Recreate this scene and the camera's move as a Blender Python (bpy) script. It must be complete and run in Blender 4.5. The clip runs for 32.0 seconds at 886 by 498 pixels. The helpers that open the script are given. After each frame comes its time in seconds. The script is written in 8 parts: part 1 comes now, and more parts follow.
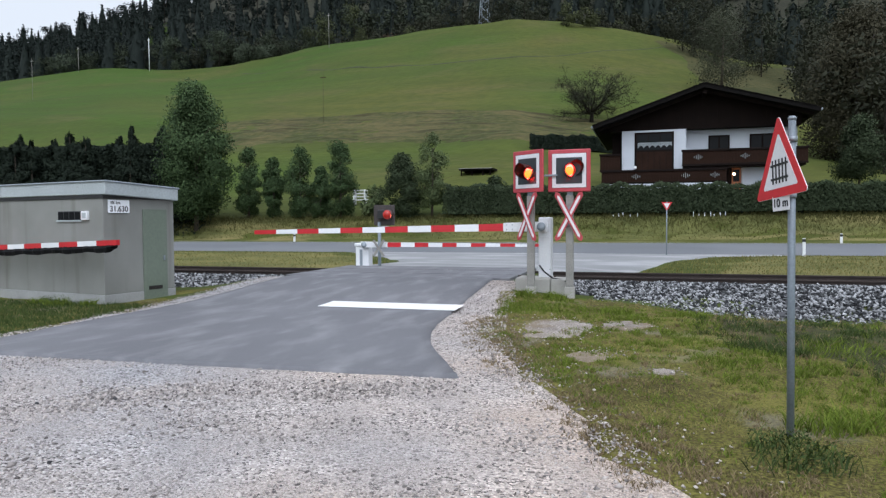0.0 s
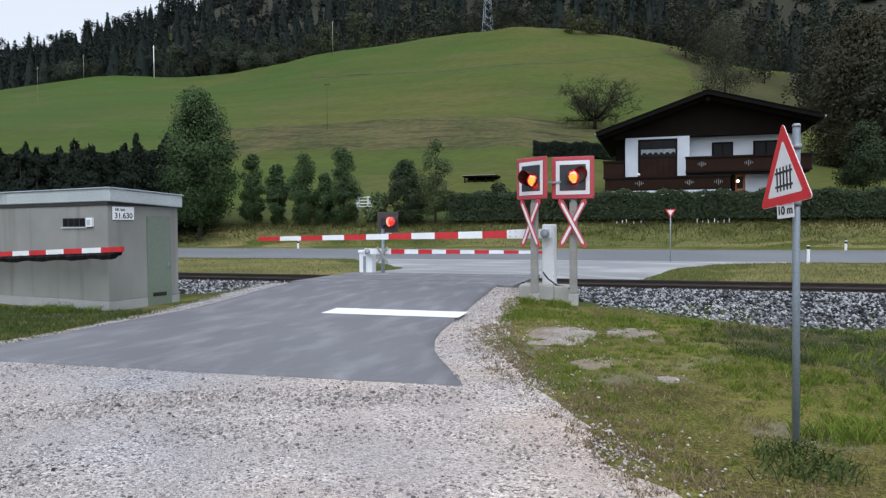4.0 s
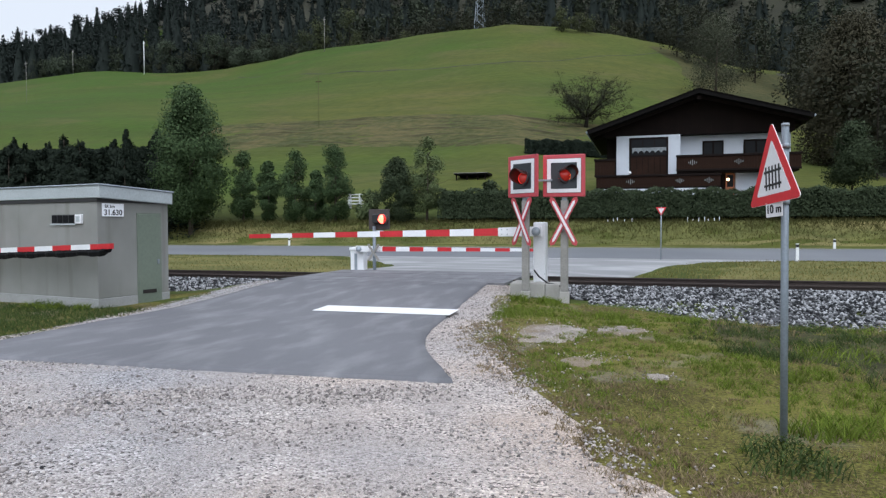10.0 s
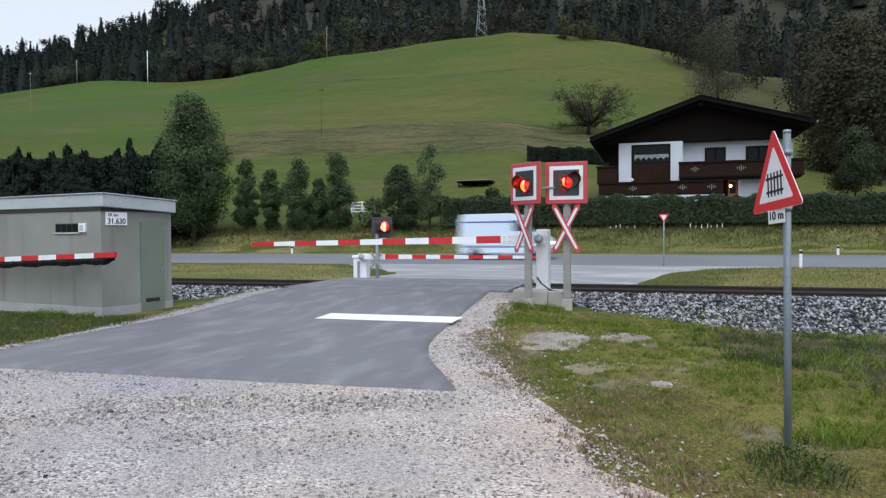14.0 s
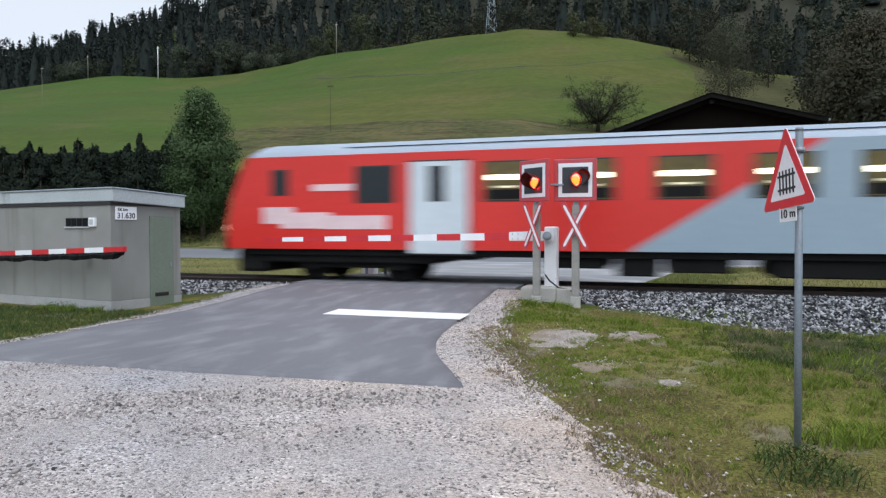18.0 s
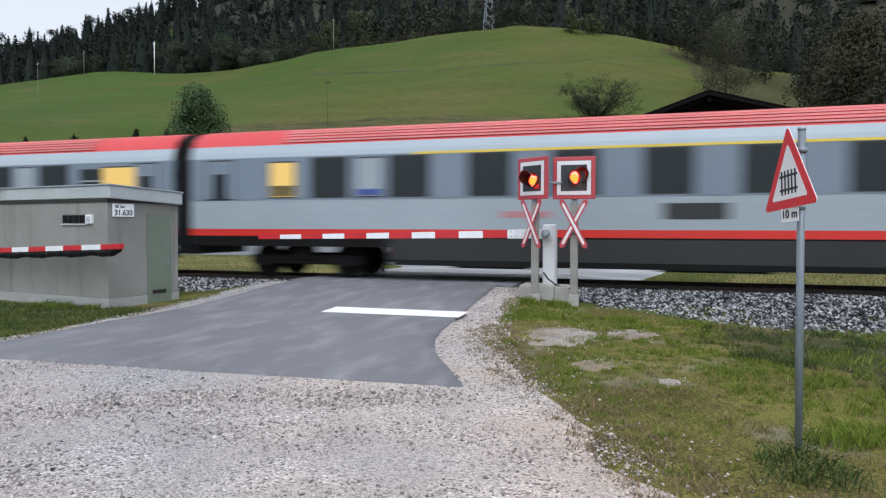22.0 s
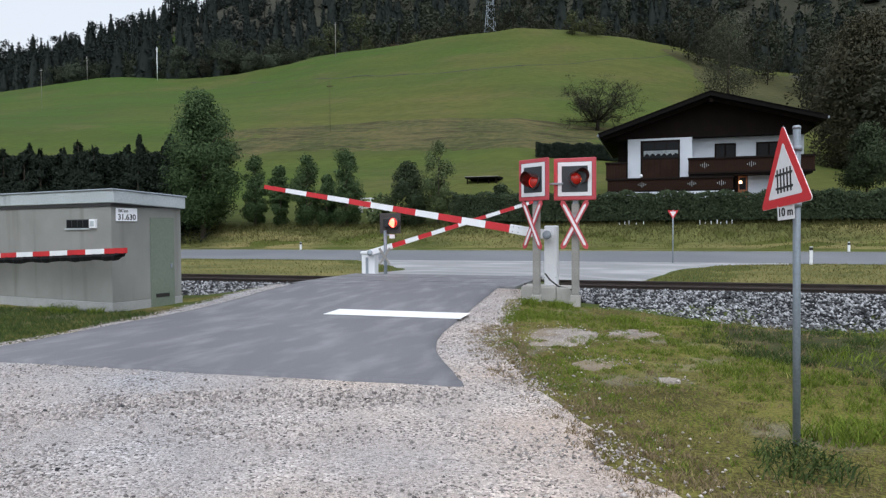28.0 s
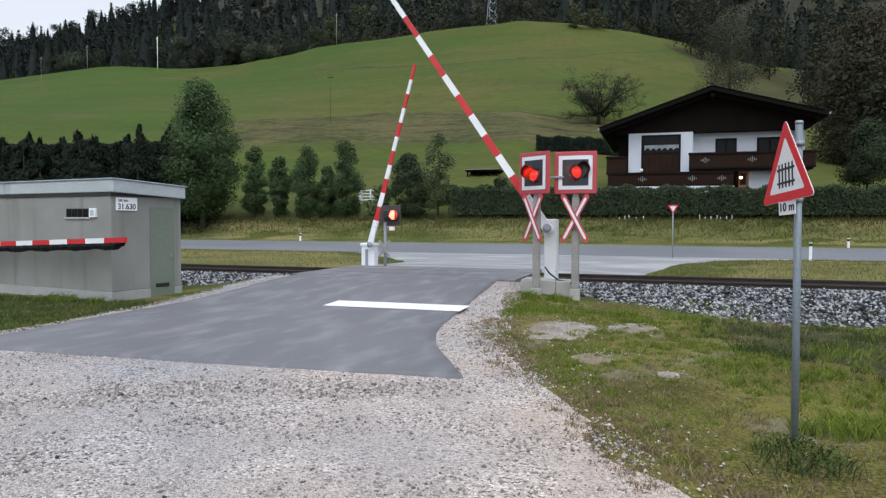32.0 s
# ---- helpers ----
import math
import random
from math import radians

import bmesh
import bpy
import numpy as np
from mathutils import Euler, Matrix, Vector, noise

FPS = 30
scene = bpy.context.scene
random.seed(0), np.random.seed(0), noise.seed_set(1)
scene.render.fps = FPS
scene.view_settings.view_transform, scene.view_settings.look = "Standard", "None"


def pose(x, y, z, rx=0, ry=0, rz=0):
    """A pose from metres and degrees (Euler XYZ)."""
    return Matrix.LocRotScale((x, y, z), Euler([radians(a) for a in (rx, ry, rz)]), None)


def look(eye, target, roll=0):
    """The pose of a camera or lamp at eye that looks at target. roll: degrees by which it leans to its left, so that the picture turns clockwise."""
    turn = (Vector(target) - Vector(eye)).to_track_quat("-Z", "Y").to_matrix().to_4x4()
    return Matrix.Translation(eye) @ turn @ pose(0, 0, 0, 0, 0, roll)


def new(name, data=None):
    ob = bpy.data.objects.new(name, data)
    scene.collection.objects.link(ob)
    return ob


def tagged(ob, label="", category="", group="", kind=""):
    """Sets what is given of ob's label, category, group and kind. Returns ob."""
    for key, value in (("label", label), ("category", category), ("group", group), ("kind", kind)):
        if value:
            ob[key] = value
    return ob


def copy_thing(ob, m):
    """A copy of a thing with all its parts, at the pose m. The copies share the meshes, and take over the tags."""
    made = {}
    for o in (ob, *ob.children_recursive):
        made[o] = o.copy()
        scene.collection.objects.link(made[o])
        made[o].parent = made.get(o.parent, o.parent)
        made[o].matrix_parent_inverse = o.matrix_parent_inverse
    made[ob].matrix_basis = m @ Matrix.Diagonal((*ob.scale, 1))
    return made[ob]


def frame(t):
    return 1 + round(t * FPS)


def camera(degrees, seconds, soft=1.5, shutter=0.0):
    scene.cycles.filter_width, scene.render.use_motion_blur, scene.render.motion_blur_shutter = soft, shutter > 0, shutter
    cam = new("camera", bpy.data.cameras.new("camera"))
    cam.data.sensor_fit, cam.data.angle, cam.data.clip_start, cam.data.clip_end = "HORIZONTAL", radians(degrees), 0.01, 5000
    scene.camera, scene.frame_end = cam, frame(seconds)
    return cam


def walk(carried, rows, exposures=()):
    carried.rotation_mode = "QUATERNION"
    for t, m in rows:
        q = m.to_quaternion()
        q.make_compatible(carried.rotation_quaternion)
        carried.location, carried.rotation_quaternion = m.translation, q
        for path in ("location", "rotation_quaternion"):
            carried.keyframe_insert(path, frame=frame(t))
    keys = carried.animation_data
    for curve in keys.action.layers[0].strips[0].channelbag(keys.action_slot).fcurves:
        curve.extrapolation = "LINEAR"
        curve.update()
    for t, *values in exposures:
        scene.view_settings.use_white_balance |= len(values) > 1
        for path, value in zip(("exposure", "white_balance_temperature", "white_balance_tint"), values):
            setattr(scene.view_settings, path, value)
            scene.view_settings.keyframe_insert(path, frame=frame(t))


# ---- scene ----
cam = camera(65.1, 32.0, 1.3, 0.65)
PATH = [
    (0.0, pose(-0.002, 0.010, 1.268, 87.82, 0.33, 16.92)),
    (0.5, pose(-0.006, 0.012, 1.268, 87.52, 0.25, 16.84)),
    (1.0, pose(-0.006, 0.010, 1.269, 87.62, 0.37, 16.97)),
    (1.5, pose(-0.012, 0.004, 1.270, 87.65, 0.17, 17.04)),
    (2.0, pose(-0.009, 0.004, 1.274, 87.80, 0.28, 17.03)),
    (2.5, pose(-0.003, 0.006, 1.276, 87.95, 0.49, 16.90)),
    (3.0, pose(0.000, -0.008, 1.271, 88.29, 0.58, 16.98)),
    (3.5, pose(-0.006, -0.000, 1.272, 88.47, 0.47, 17.14)),
    (5.5, pose(-0.008, 0.009, 1.270, 87.96, -0.07, 16.94)),
    (6.0, pose(-0.010, 0.002, 1.267, 88.10, 0.08, 16.83)),
    (6.5, pose(-0.005, -0.006, 1.274, 88.32, 0.19, 16.72)),
    (7.0, pose(-0.000, 0.003, 1.271, 88.33, 0.21, 16.76)),
    (7.5, pose(0.000, -0.001, 1.272, 88.34, 0.20, 16.76)),
    (8.0, pose(0.000, 0.002, 1.271, 88.26, 0.21, 16.76)),
    (8.5, pose(-0.002, 0.002, 1.274, 88.17, 0.08, 16.77)),
    (9.0, pose(0.003, 0.004, 1.267, 88.22, 0.02, 16.70)),
    (9.5, pose(0.003, 0.004, 1.267, 88.27, 0.18, 16.71)),
    (10.0, pose(-0.001, 0.002, 1.274, 88.17, 0.16, 16.50)),
    (10.5, pose(-0.001, -0.001, 1.270, 88.29, 0.01, 16.54)),
    (11.0, pose(-0.001, 0.003, 1.268, 88.17, 0.01, 16.53)),
    (11.5, pose(-0.003, 0.001, 1.272, 88.24, -0.09, 16.52)),
    (12.0, pose(-0.000, -0.000, 1.270, 88.15, 0.00, 16.60)),
    (12.5, pose(0.001, -0.000, 1.266, 88.31, -0.04, 16.55)),
    (13.0, pose(-0.001, -0.000, 1.277, 88.64, 0.08, 16.23)),
    (13.5, pose(-0.001, -0.018, 1.274, 88.68, 0.33, 16.42)),
    (14.0, pose(0.003, -0.005, 1.275, 88.79, 0.35, 16.72)),
    (14.5, pose(0.002, -0.003, 1.270, 88.90, 0.21, 16.88)),
    (16.5, pose(-0.004, -0.001, 1.274, 88.72, 0.08, 16.73)),
    (17.0, pose(0.001, 0.002, 1.277, 88.63, 0.10, 17.17)),
    (17.5, pose(0.001, 0.010, 1.270, 88.61, 0.09, 17.52)),
    (18.0, pose(-0.002, 0.012, 1.270, 88.53, -0.02, 17.40)),
    (18.5, pose(0.001, 0.000, 1.274, 88.43, 0.01, 17.55)),
    (19.0, pose(-0.004, 0.005, 1.279, 88.38, -0.12, 17.33)),
    (19.5, pose(-0.001, 0.007, 1.277, 88.42, -0.04, 17.40)),
    (20.0, pose(-0.003, 0.011, 1.275, 88.57, -0.07, 17.35)),
    (20.5, pose(0.004, -0.004, 1.269, 88.58, 0.01, 17.40)),
    (21.0, pose(0.011, -0.002, 1.271, 88.29, 0.11, 17.38)),
    (21.5, pose(0.016, 0.004, 1.269, 88.33, -0.07, 17.41)),
    (22.0, pose(-0.037, 0.025, 1.292, 88.25, -0.13, 17.15)),
    (22.5, pose(0.006, 0.006, 1.274, 88.16, -0.20, 17.21)),
    (23.0, pose(0.009, -0.008, 1.273, 88.23, -0.11, 17.29)),
    (23.5, pose(0.004, -0.004, 1.271, 88.35, -0.16, 17.38)),
    (24.0, pose(0.003, -0.009, 1.269, 88.11, -0.16, 17.37)),
    (24.5, pose(0.003, -0.017, 1.269, 88.15, -0.23, 17.40)),
    (25.0, pose(0.005, -0.015, 1.268, 88.16, -0.17, 17.40)),
    (25.5, pose(0.004, -0.009, 1.273, 88.32, -0.10, 17.35)),
    (27.5, pose(0.002, -0.018, 1.269, 88.46, 0.15, 17.39)),
    (28.0, pose(0.009, -0.014, 1.274, 88.48, 0.30, 17.41)),
    (28.5, pose(0.010, -0.019, 1.270, 88.54, 0.22, 17.47)),
    (29.0, pose(0.005, -0.020, 1.269, 88.33, 0.07, 17.51)),
    (29.5, pose(0.004, -0.013, 1.272, 88.12, -0.06, 17.40)),
    (30.0, pose(-0.002, -0.012, 1.265, 87.99, -0.19, 17.31)),
    (30.5, pose(-0.005, -0.008, 1.269, 88.06, -0.14, 17.34)),
    (31.0, pose(0.000, -0.007, 1.267, 88.04, -0.09, 17.46)),
    (31.5, pose(-0.000, -0.011, 1.271, 88.04, -0.12, 17.45)),
    (32.0, pose(-0.001, -0.017, 1.268, 87.88, -0.23, 17.38)),
]
walk(cam, PATH, [(0, -0.14, 5820, 10), (17, -0.14, 5820, 10), (22, -0.14, 5920, 10), (32, -0.14, 5940, 10)])


# ---------- light ----------
def daylight():
    w = bpy.data.worlds.new("overcast_sky")
    scene.world = w
    w.use_nodes = True
    nt = w.node_tree
    bg = nt.nodes["Background"]
    sky = nt.nodes.new("ShaderNodeTexSky")
    sky.sky_type, sky.sun_disc = "NISHITA", False
    sky.sun_elevation, sky.sun_rotation = radians(62), radians(165)
    sky.air_density, sky.dust_density = 1.5, 4.0
    hs = nt.nodes.new("ShaderNodeHueSaturation")
    hs.inputs["Saturation"].default_value = 0.10
    nt.links.new(sky.outputs[0], hs.inputs["Color"])
    nt.links.new(hs.outputs[0], bg.inputs["Color"])
    bg.inputs["Strength"].default_value = 0.24
    sun = new("sun", bpy.data.lights.new("sun", "SUN"))
    sun.data.energy, sun.data.angle, sun.data.color = 0.6, radians(50), (1.0, 0.98, 0.96)
    a, e = radians(165), radians(62)
    d = Vector((math.sin(a) * math.cos(e), math.cos(a) * math.cos(e), math.sin(e)))
    sun.matrix_basis = look(d * 100, (0, 0, 0))


daylight()

# ---------- helpers for building ----------
def part(name, bm, material, parent=None, label=""):
    """Link a bmesh as one mesh object under a thing or part."""
    me = bpy.data.meshes.new(name)
    bm.to_mesh(me)
    bm.free()
    for m in (material if isinstance(material, (list, tuple)) else [material]):
        me.materials.append(m)
    ob = new(name, me)
    if parent is not None:
        ob.parent = parent
    if label:
        ob["label"] = label
    return ob


def share(name, me, parent, m=None):
    """A further piece on a mesh that is already there."""
    ob = new(name, me)
    ob.parent = parent
    if m is not None:
        ob.matrix_basis = m
    return ob


def thing(name, m=None, label="", category="", group="", kind=""):
    ob = new(name)
    ob.empty_display_size = 0.2
    if m is not None:
        ob.matrix_basis = m
    return tagged(ob, label, category, group, kind)


def raw(name, verts, faces, material, parent=None, smooth=False, label=""):
    me = bpy.data.meshes.new(name)
    me.from_pydata([tuple(v) for v in verts], [], [tuple(f) for f in faces])
    for m in (material if isinstance(material, (list, tuple)) else [material]):
        me.materials.append(m)
    if smooth:
        me.polygons.foreach_set("use_smooth", [True] * len(me.polygons))
    me.update()
    ob = new(name, me)
    if parent is not None:
        ob.parent = parent
    if label:
        ob["label"] = label
    return ob


def arrays(name, verts, faces, material, smooth=False, parent=None, normals=None):
    """A large mesh from numpy arrays; all faces have the same number of corners."""
    me = bpy.data.meshes.new(name)
    n = faces.shape[1]
    me.vertices.add(len(verts))
    me.vertices.foreach_set("co", np.ascontiguousarray(verts, dtype=np.float32).ravel())
    me.loops.add(faces.size)
    me.loops.foreach_set("vertex_index", np.ascontiguousarray(faces, dtype=np.int32).ravel())
    me.polygons.add(len(faces))
    me.polygons.foreach_set("loop_start", np.arange(0, faces.size, n, dtype=np.int32))
    if smooth:
        me.polygons.foreach_set("use_smooth", np.ones(len(faces), dtype=bool))
    me.materials.append(material)
    me.update(calc_edges=True)
    me.validate()
    if normals is not None:
        # foliage shades by the way its clump faces, not leaf by leaf
        at = me.attributes.new("custom_normal", "FLOAT_VECTOR", "POINT")
        at.data.foreach_set("vector", np.ascontiguousarray(normals, dtype=np.float32).ravel())
        me.polygons.foreach_set("use_smooth", np.ones(len(faces), dtype=bool))
    ob = new(name, me)
    if parent is not None:
        ob.parent = parent
    return ob


def box(bm, x0, x1, y0, y1, z0, z1, m=None, mi=0):
    vs = [bm.verts.new((x, y, z)) for z in (z0, z1) for y in (y0, y1) for x in (x0, x1)]
    for q in ((0, 2, 3, 1), (4, 5, 7, 6), (0, 1, 5, 4), (2, 6, 7, 3), (0, 4, 6, 2), (1, 3, 7, 5)):
        bm.faces.new([vs[i] for i in q]).material_index = mi
    if m is not None:
        bmesh.ops.transform(bm, matrix=m, verts=vs)
    return vs


def bevelled(x0, x1, y0, y1, z0, z1, w=0.01, seg=2, m=None):
    bm = bmesh.new()
    box(bm, x0, x1, y0, y1, z0, z1)
    bmesh.ops.bevel(bm, geom=bm.edges[:], offset=w, segments=seg, affect="EDGES", profile=0.5)
    if m is not None:
        bm.transform(m)
    return bm


def tube(bm, a, b, r, r2=None, n=12, cap=True, mi=0):
    a, b = Vector(a), Vector(b)
    r2 = r if r2 is None else r2
    q = (b - a).to_track_quat("Z", "Y")
    rings = []
    for c, rad in ((a, r), (b, r2)):
        rings.append([bm.verts.new(c + q @ Vector((rad * math.cos(2 * math.pi * i / n), rad * math.sin(2 * math.pi * i / n), 0))) for i in range(n)])
    for i in range(n):
        f = bm.faces.new((rings[0][i], rings[0][(i + 1) % n], rings[1][(i + 1) % n], rings[1][i]))
        f.smooth, f.material_index = n > 6, mi
    if cap:
        bm.faces.new(rings[0][::-1]).material_index = mi
        bm.faces.new(rings[1]).material_index = mi
    return rings


def lathe(bm, prof, n=16, axis="Z", m=None):
    """A turned body: profile of (radius, height)."""
    rings = []
    for r, h in prof:
        ring = []
        for i in range(n):
            c, s = r * math.cos(2 * math.pi * i / n), r * math.sin(2 * math.pi * i / n)
            p = Vector((c, s, h)) if axis == "Z" else Vector((c, h, s))
            ring.append(bm.verts.new(m @ p if m is not None else p))
        rings.append(ring)
    for a, b in zip(rings, rings[1:]):
        for i in range(n):
            f = bm.faces.new((a[i], a[(i + 1) % n], b[(i + 1) % n], b[i]))
            f.smooth = True
    bm.faces.new(rings[0][::-1])
    bm.faces.new(rings[-1])
    bmesh.ops.recalc_face_normals(bm, faces=bm.faces[:])


def prism(bm, outline, y0, y1, mi=0):
    """An outline in x and z, pulled along y."""
    a = [bm.verts.new((x, y0, z)) for x, z in outline]
    b = [bm.verts.new((x, y1, z)) for x, z in outline]
    n = len(outline)
    fs = [bm.faces.new(a), bm.faces.new(b[::-1])]
    for i in range(n):
        fs.append(bm.faces.new((a[(i + 1) % n], a[i], b[i], b[(i + 1) % n])))
    for f in fs:
        f.material_index = mi
    bmesh.ops.recalc_face_normals(bm, faces=fs)
    return fs


def lerp(x, xs, ys):
    return float(np.interp(x, xs, ys))


def smooth01(x):
    x = np.clip(x, 0.0, 1.0)
    return x * x * (3 - 2 * x)


# ---------- materials ----------
def material(name, base, other=None, rough=0.7, metal=0.0, big=1.0, fine=40.0, mix=0.5, bump=0.15, dist=0.01, spec=0.5, island=0.0, coat=0.0, contrast=(0.35, 0.65), stain_or_shade=None):
    """Two tints mixed by noise at two scales, with fine relief. Sizes are in waves a metre."""
    m = bpy.data.materials.new(name)
    m.use_nodes = True
    nt = m.node_tree
    nt.nodes.clear()
    out = nt.nodes.new("ShaderNodeOutputMaterial")
    b = nt.nodes.new("ShaderNodeBsdfPrincipled")
    nt.links.new(b.outputs[0], out.inputs[0])
    other = other or tuple(c * 0.7 for c in base)
    tc = nt.nodes.new("ShaderNodeTexCoord")
    n1 = nt.nodes.new("ShaderNodeTexNoise")
    n1.inputs["Scale"].default_value, n1.inputs["Detail"].default_value = big, 4
    n2 = nt.nodes.new("ShaderNodeTexNoise")
    n2.inputs["Scale"].default_value, n2.inputs["Detail"].default_value = fine, 3
    for n in (n1, n2):
        nt.links.new(tc.outputs["Object"], n.inputs["Vector"])
    add = nt.nodes.new("ShaderNodeMix")
    add.inputs[0].default_value = mix
    nt.links.new(n1.outputs[0], add.inputs[2])
    nt.links.new(n2.outputs[0], add.inputs[3])
    fac = add.outputs[0]
    if island:
        geo = nt.nodes.new("ShaderNodeNewGeometry")
        im = nt.nodes.new("ShaderNodeMix")
        im.inputs[0].default_value = island
        nt.links.new(fac, im.inputs[2])
        nt.links.new(geo.outputs["Random Per Island"], im.inputs[3])
        fac = im.outputs[0]
    ramp = nt.nodes.new("ShaderNodeValToRGB")
    ramp.color_ramp.elements[0].position, ramp.color_ramp.elements[1].position = contrast
    ramp.color_ramp.elements[0].color, ramp.color_ramp.elements[1].color = (*other, 1), (*base, 1)
    nt.links.new(fac, ramp.inputs[0])
    colour = ramp.outputs[0]
    if stain_or_shade:
        # a further tint in drawn-out patches: colour, waves a metre along x, y and z, and where it sets in
        tint, stretch, lo, hi, most = stain_or_shade
        mp = nt.nodes.new("ShaderNodeMapping")
        mp.inputs["Scale"].default_value = stretch
        n3 = nt.nodes.new("ShaderNodeTexNoise")
        n3.inputs["Scale"].default_value, n3.inputs["Detail"].default_value = 1.0, 5
        rg = nt.nodes.new("ShaderNodeMapRange")
        for i, q in ((1, lo), (2, hi), (3, 0.0), (4, most)):
            rg.inputs[i].default_value = q
        mx = nt.nodes.new("ShaderNodeMix")
        mx.data_type = "RGBA"
        nt.links.new(tc.outputs["Object"], mp.inputs[0])
        nt.links.new(mp.outputs[0], n3.inputs["Vector"])
        nt.links.new(n3.outputs[0], rg.inputs[0])
        nt.links.new(rg.outputs[0], mx.inputs[0])
        nt.links.new(colour, mx.inputs[6])
        mx.inputs[7].default_value = (*tint, 1)
        colour = mx.outputs[2]
    nt.links.new(colour, b.inputs["Base Color"])
    b.inputs["Roughness"].default_value, b.inputs["Metallic"].default_value = rough, metal
    b.inputs["Specular IOR Level"].default_value = spec
    b.inputs["Coat Weight"].default_value = coat
    if bump:
        bp = nt.nodes.new("ShaderNodeBump")
        bp.inputs["Strength"].default_value, bp.inputs["Distance"].default_value = bump, dist
        nt.links.new(n2.outputs[0], bp.inputs["Height"])
        nt.links.new(bp.outputs[0], b.inputs["Normal"])
    return m


def glow(name, colour, strength, base=(0.3, 0.02, 0.01)):
    m = bpy.data.materials.new(name)
    m.use_nodes = True
    b = m.node_tree.nodes["Principled BSDF"]
    b.inputs["Base Color"].default_value = (*base, 1)
    b.inputs["Emission Color"].default_value = (*colour, 1)
    b.inputs["Emission Strength"].default_value = strength
    b.inputs["Roughness"].default_value = 0.3
    return m


def pane_glass(name, tint=(0.013, 0.014, 0.015), rough=0.05):
    m = bpy.data.materials.new(name)
    m.use_nodes = True
    b = m.node_tree.nodes["Principled BSDF"]
    b.inputs["Base Color"].default_value = (*tint, 1)
    b.inputs["Roughness"].default_value = rough
    b.inputs["IOR"].default_value = 1.33
    b.inputs["Specular IOR Level"].default_value = 0.16
    return m


def leaf_material(name, base, other, rough=0.65, island=0.6, through_leaf=0.25):
    m = material(name, base, other, rough=rough, big=0.5, fine=3.0, mix=0.4, bump=0.0, spec=0.06, island=island, contrast=(0.2, 0.8))
    nt = m.node_tree
    b = next(n for n in nt.nodes if n.type == "BSDF_PRINCIPLED")
    out = next(n for n in nt.nodes if n.type == "OUTPUT_MATERIAL")
    tr = nt.nodes.new("ShaderNodeBsdfTranslucent")
    mx = nt.nodes.new("ShaderNodeMixShader")
    mx.inputs[0].default_value = through_leaf
    nt.links.new(b.inputs["Base Color"].links[0].from_socket, tr.inputs["Color"])
    nt.links.new(b.outputs[0], mx.inputs[1])
    nt.links.new(tr.outputs[0], mx.inputs[2])
    nt.links.new(mx.outputs[0], out.inputs[0])
    return m


def meadow_material():
    """Hill pasture: greener towards the west, olive towards the east, with drawn-out mowing bands and mottling."""
    m = bpy.data.materials.new("meadow_grass")
    m.use_nodes = True
    nt = m.node_tree
    b = nt.nodes["Principled BSDF"]
    tc = nt.nodes.new("ShaderNodeTexCoord")

    def noise_at(scale, detail, stretch=(1, 1, 1)):
        mp = nt.nodes.new("ShaderNodeMapping")
        mp.inputs["Scale"].default_value = stretch
        n = nt.nodes.new("ShaderNodeTexNoise")
        n.inputs["Scale"].default_value, n.inputs["Detail"].default_value = scale, detail
        nt.links.new(tc.outputs["Object"], mp.inputs[0])
        nt.links.new(mp.outputs[0], n.inputs["Vector"])
        return n.outputs[0]

    def span(src, lo, hi, a=0.0, c=1.0):
        r = nt.nodes.new("ShaderNodeMapRange")
        for i, q in ((1, lo), (2, hi), (3, a), (4, c)):
            r.inputs[i].default_value = q
        nt.links.new(src, r.inputs[0])
        return r.outputs[0]

    def blend(fac, a, c):
        x = nt.nodes.new("ShaderNodeMix")
        x.data_type = "RGBA"
        nt.links.new(fac, x.inputs[0])
        for i, q in ((6, a), (7, c)):
            if isinstance(q, tuple):
                x.inputs[i].default_value = (*q, 1)
            else:
                nt.links.new(q, x.inputs[i])
        return x.outputs[2]

    def plus(a, c):
        x = nt.nodes.new("ShaderNodeMath")
        x.operation, x.use_clamp = "ADD", True
        nt.links.new(a, x.inputs[0])
        nt.links.new(c, x.inputs[1])
        return x.outputs[0]
    sep = nt.nodes.new("ShaderNodeSeparateXYZ")
    nt.links.new(tc.outputs["Object"], sep.inputs[0])
    east = plus(span(sep.outputs[0], -150, 25, 0.0, 0.75), span(noise_at(0.022, 4), 0.35, 0.65, -0.35, 0.4))
    col = blend(east, (0.047, 0.083, 0.0135), (0.090, 0.089, 0.023))
    col = blend(span(noise_at(1.0, 5, (0.02, 0.13, 0.13)), 0.45, 0.68, 0.0, 0.55), col, (0.045, 0.058, 0.016))
    col = blend(span(noise_at(1.0, 4, (0.05, 0.09, 0.09)), 0.55, 0.72, 0.0, 0.5), col, (0.100, 0.088, 0.038))
    col = blend(span(noise_at(0.55, 5), 0.40, 0.66, 0.0, 0.38), col, (0.038, 0.050, 0.014))
    nt.links.new(col, b.inputs["Base Color"])
    b.inputs["Roughness"].default_value, b.inputs["Specular IOR Level"].default_value = 0.95, 0.1
    bp = nt.nodes.new("ShaderNodeBump")
    bp.inputs["Strength"].default_value, bp.inputs["Distance"].default_value = 0.6, 0.25
    nt.links.new(noise_at(0.9, 4), bp.inputs["Height"])
    nt.links.new(bp.outputs[0], b.inputs["Normal"])
    return m


GRASS = meadow_material()

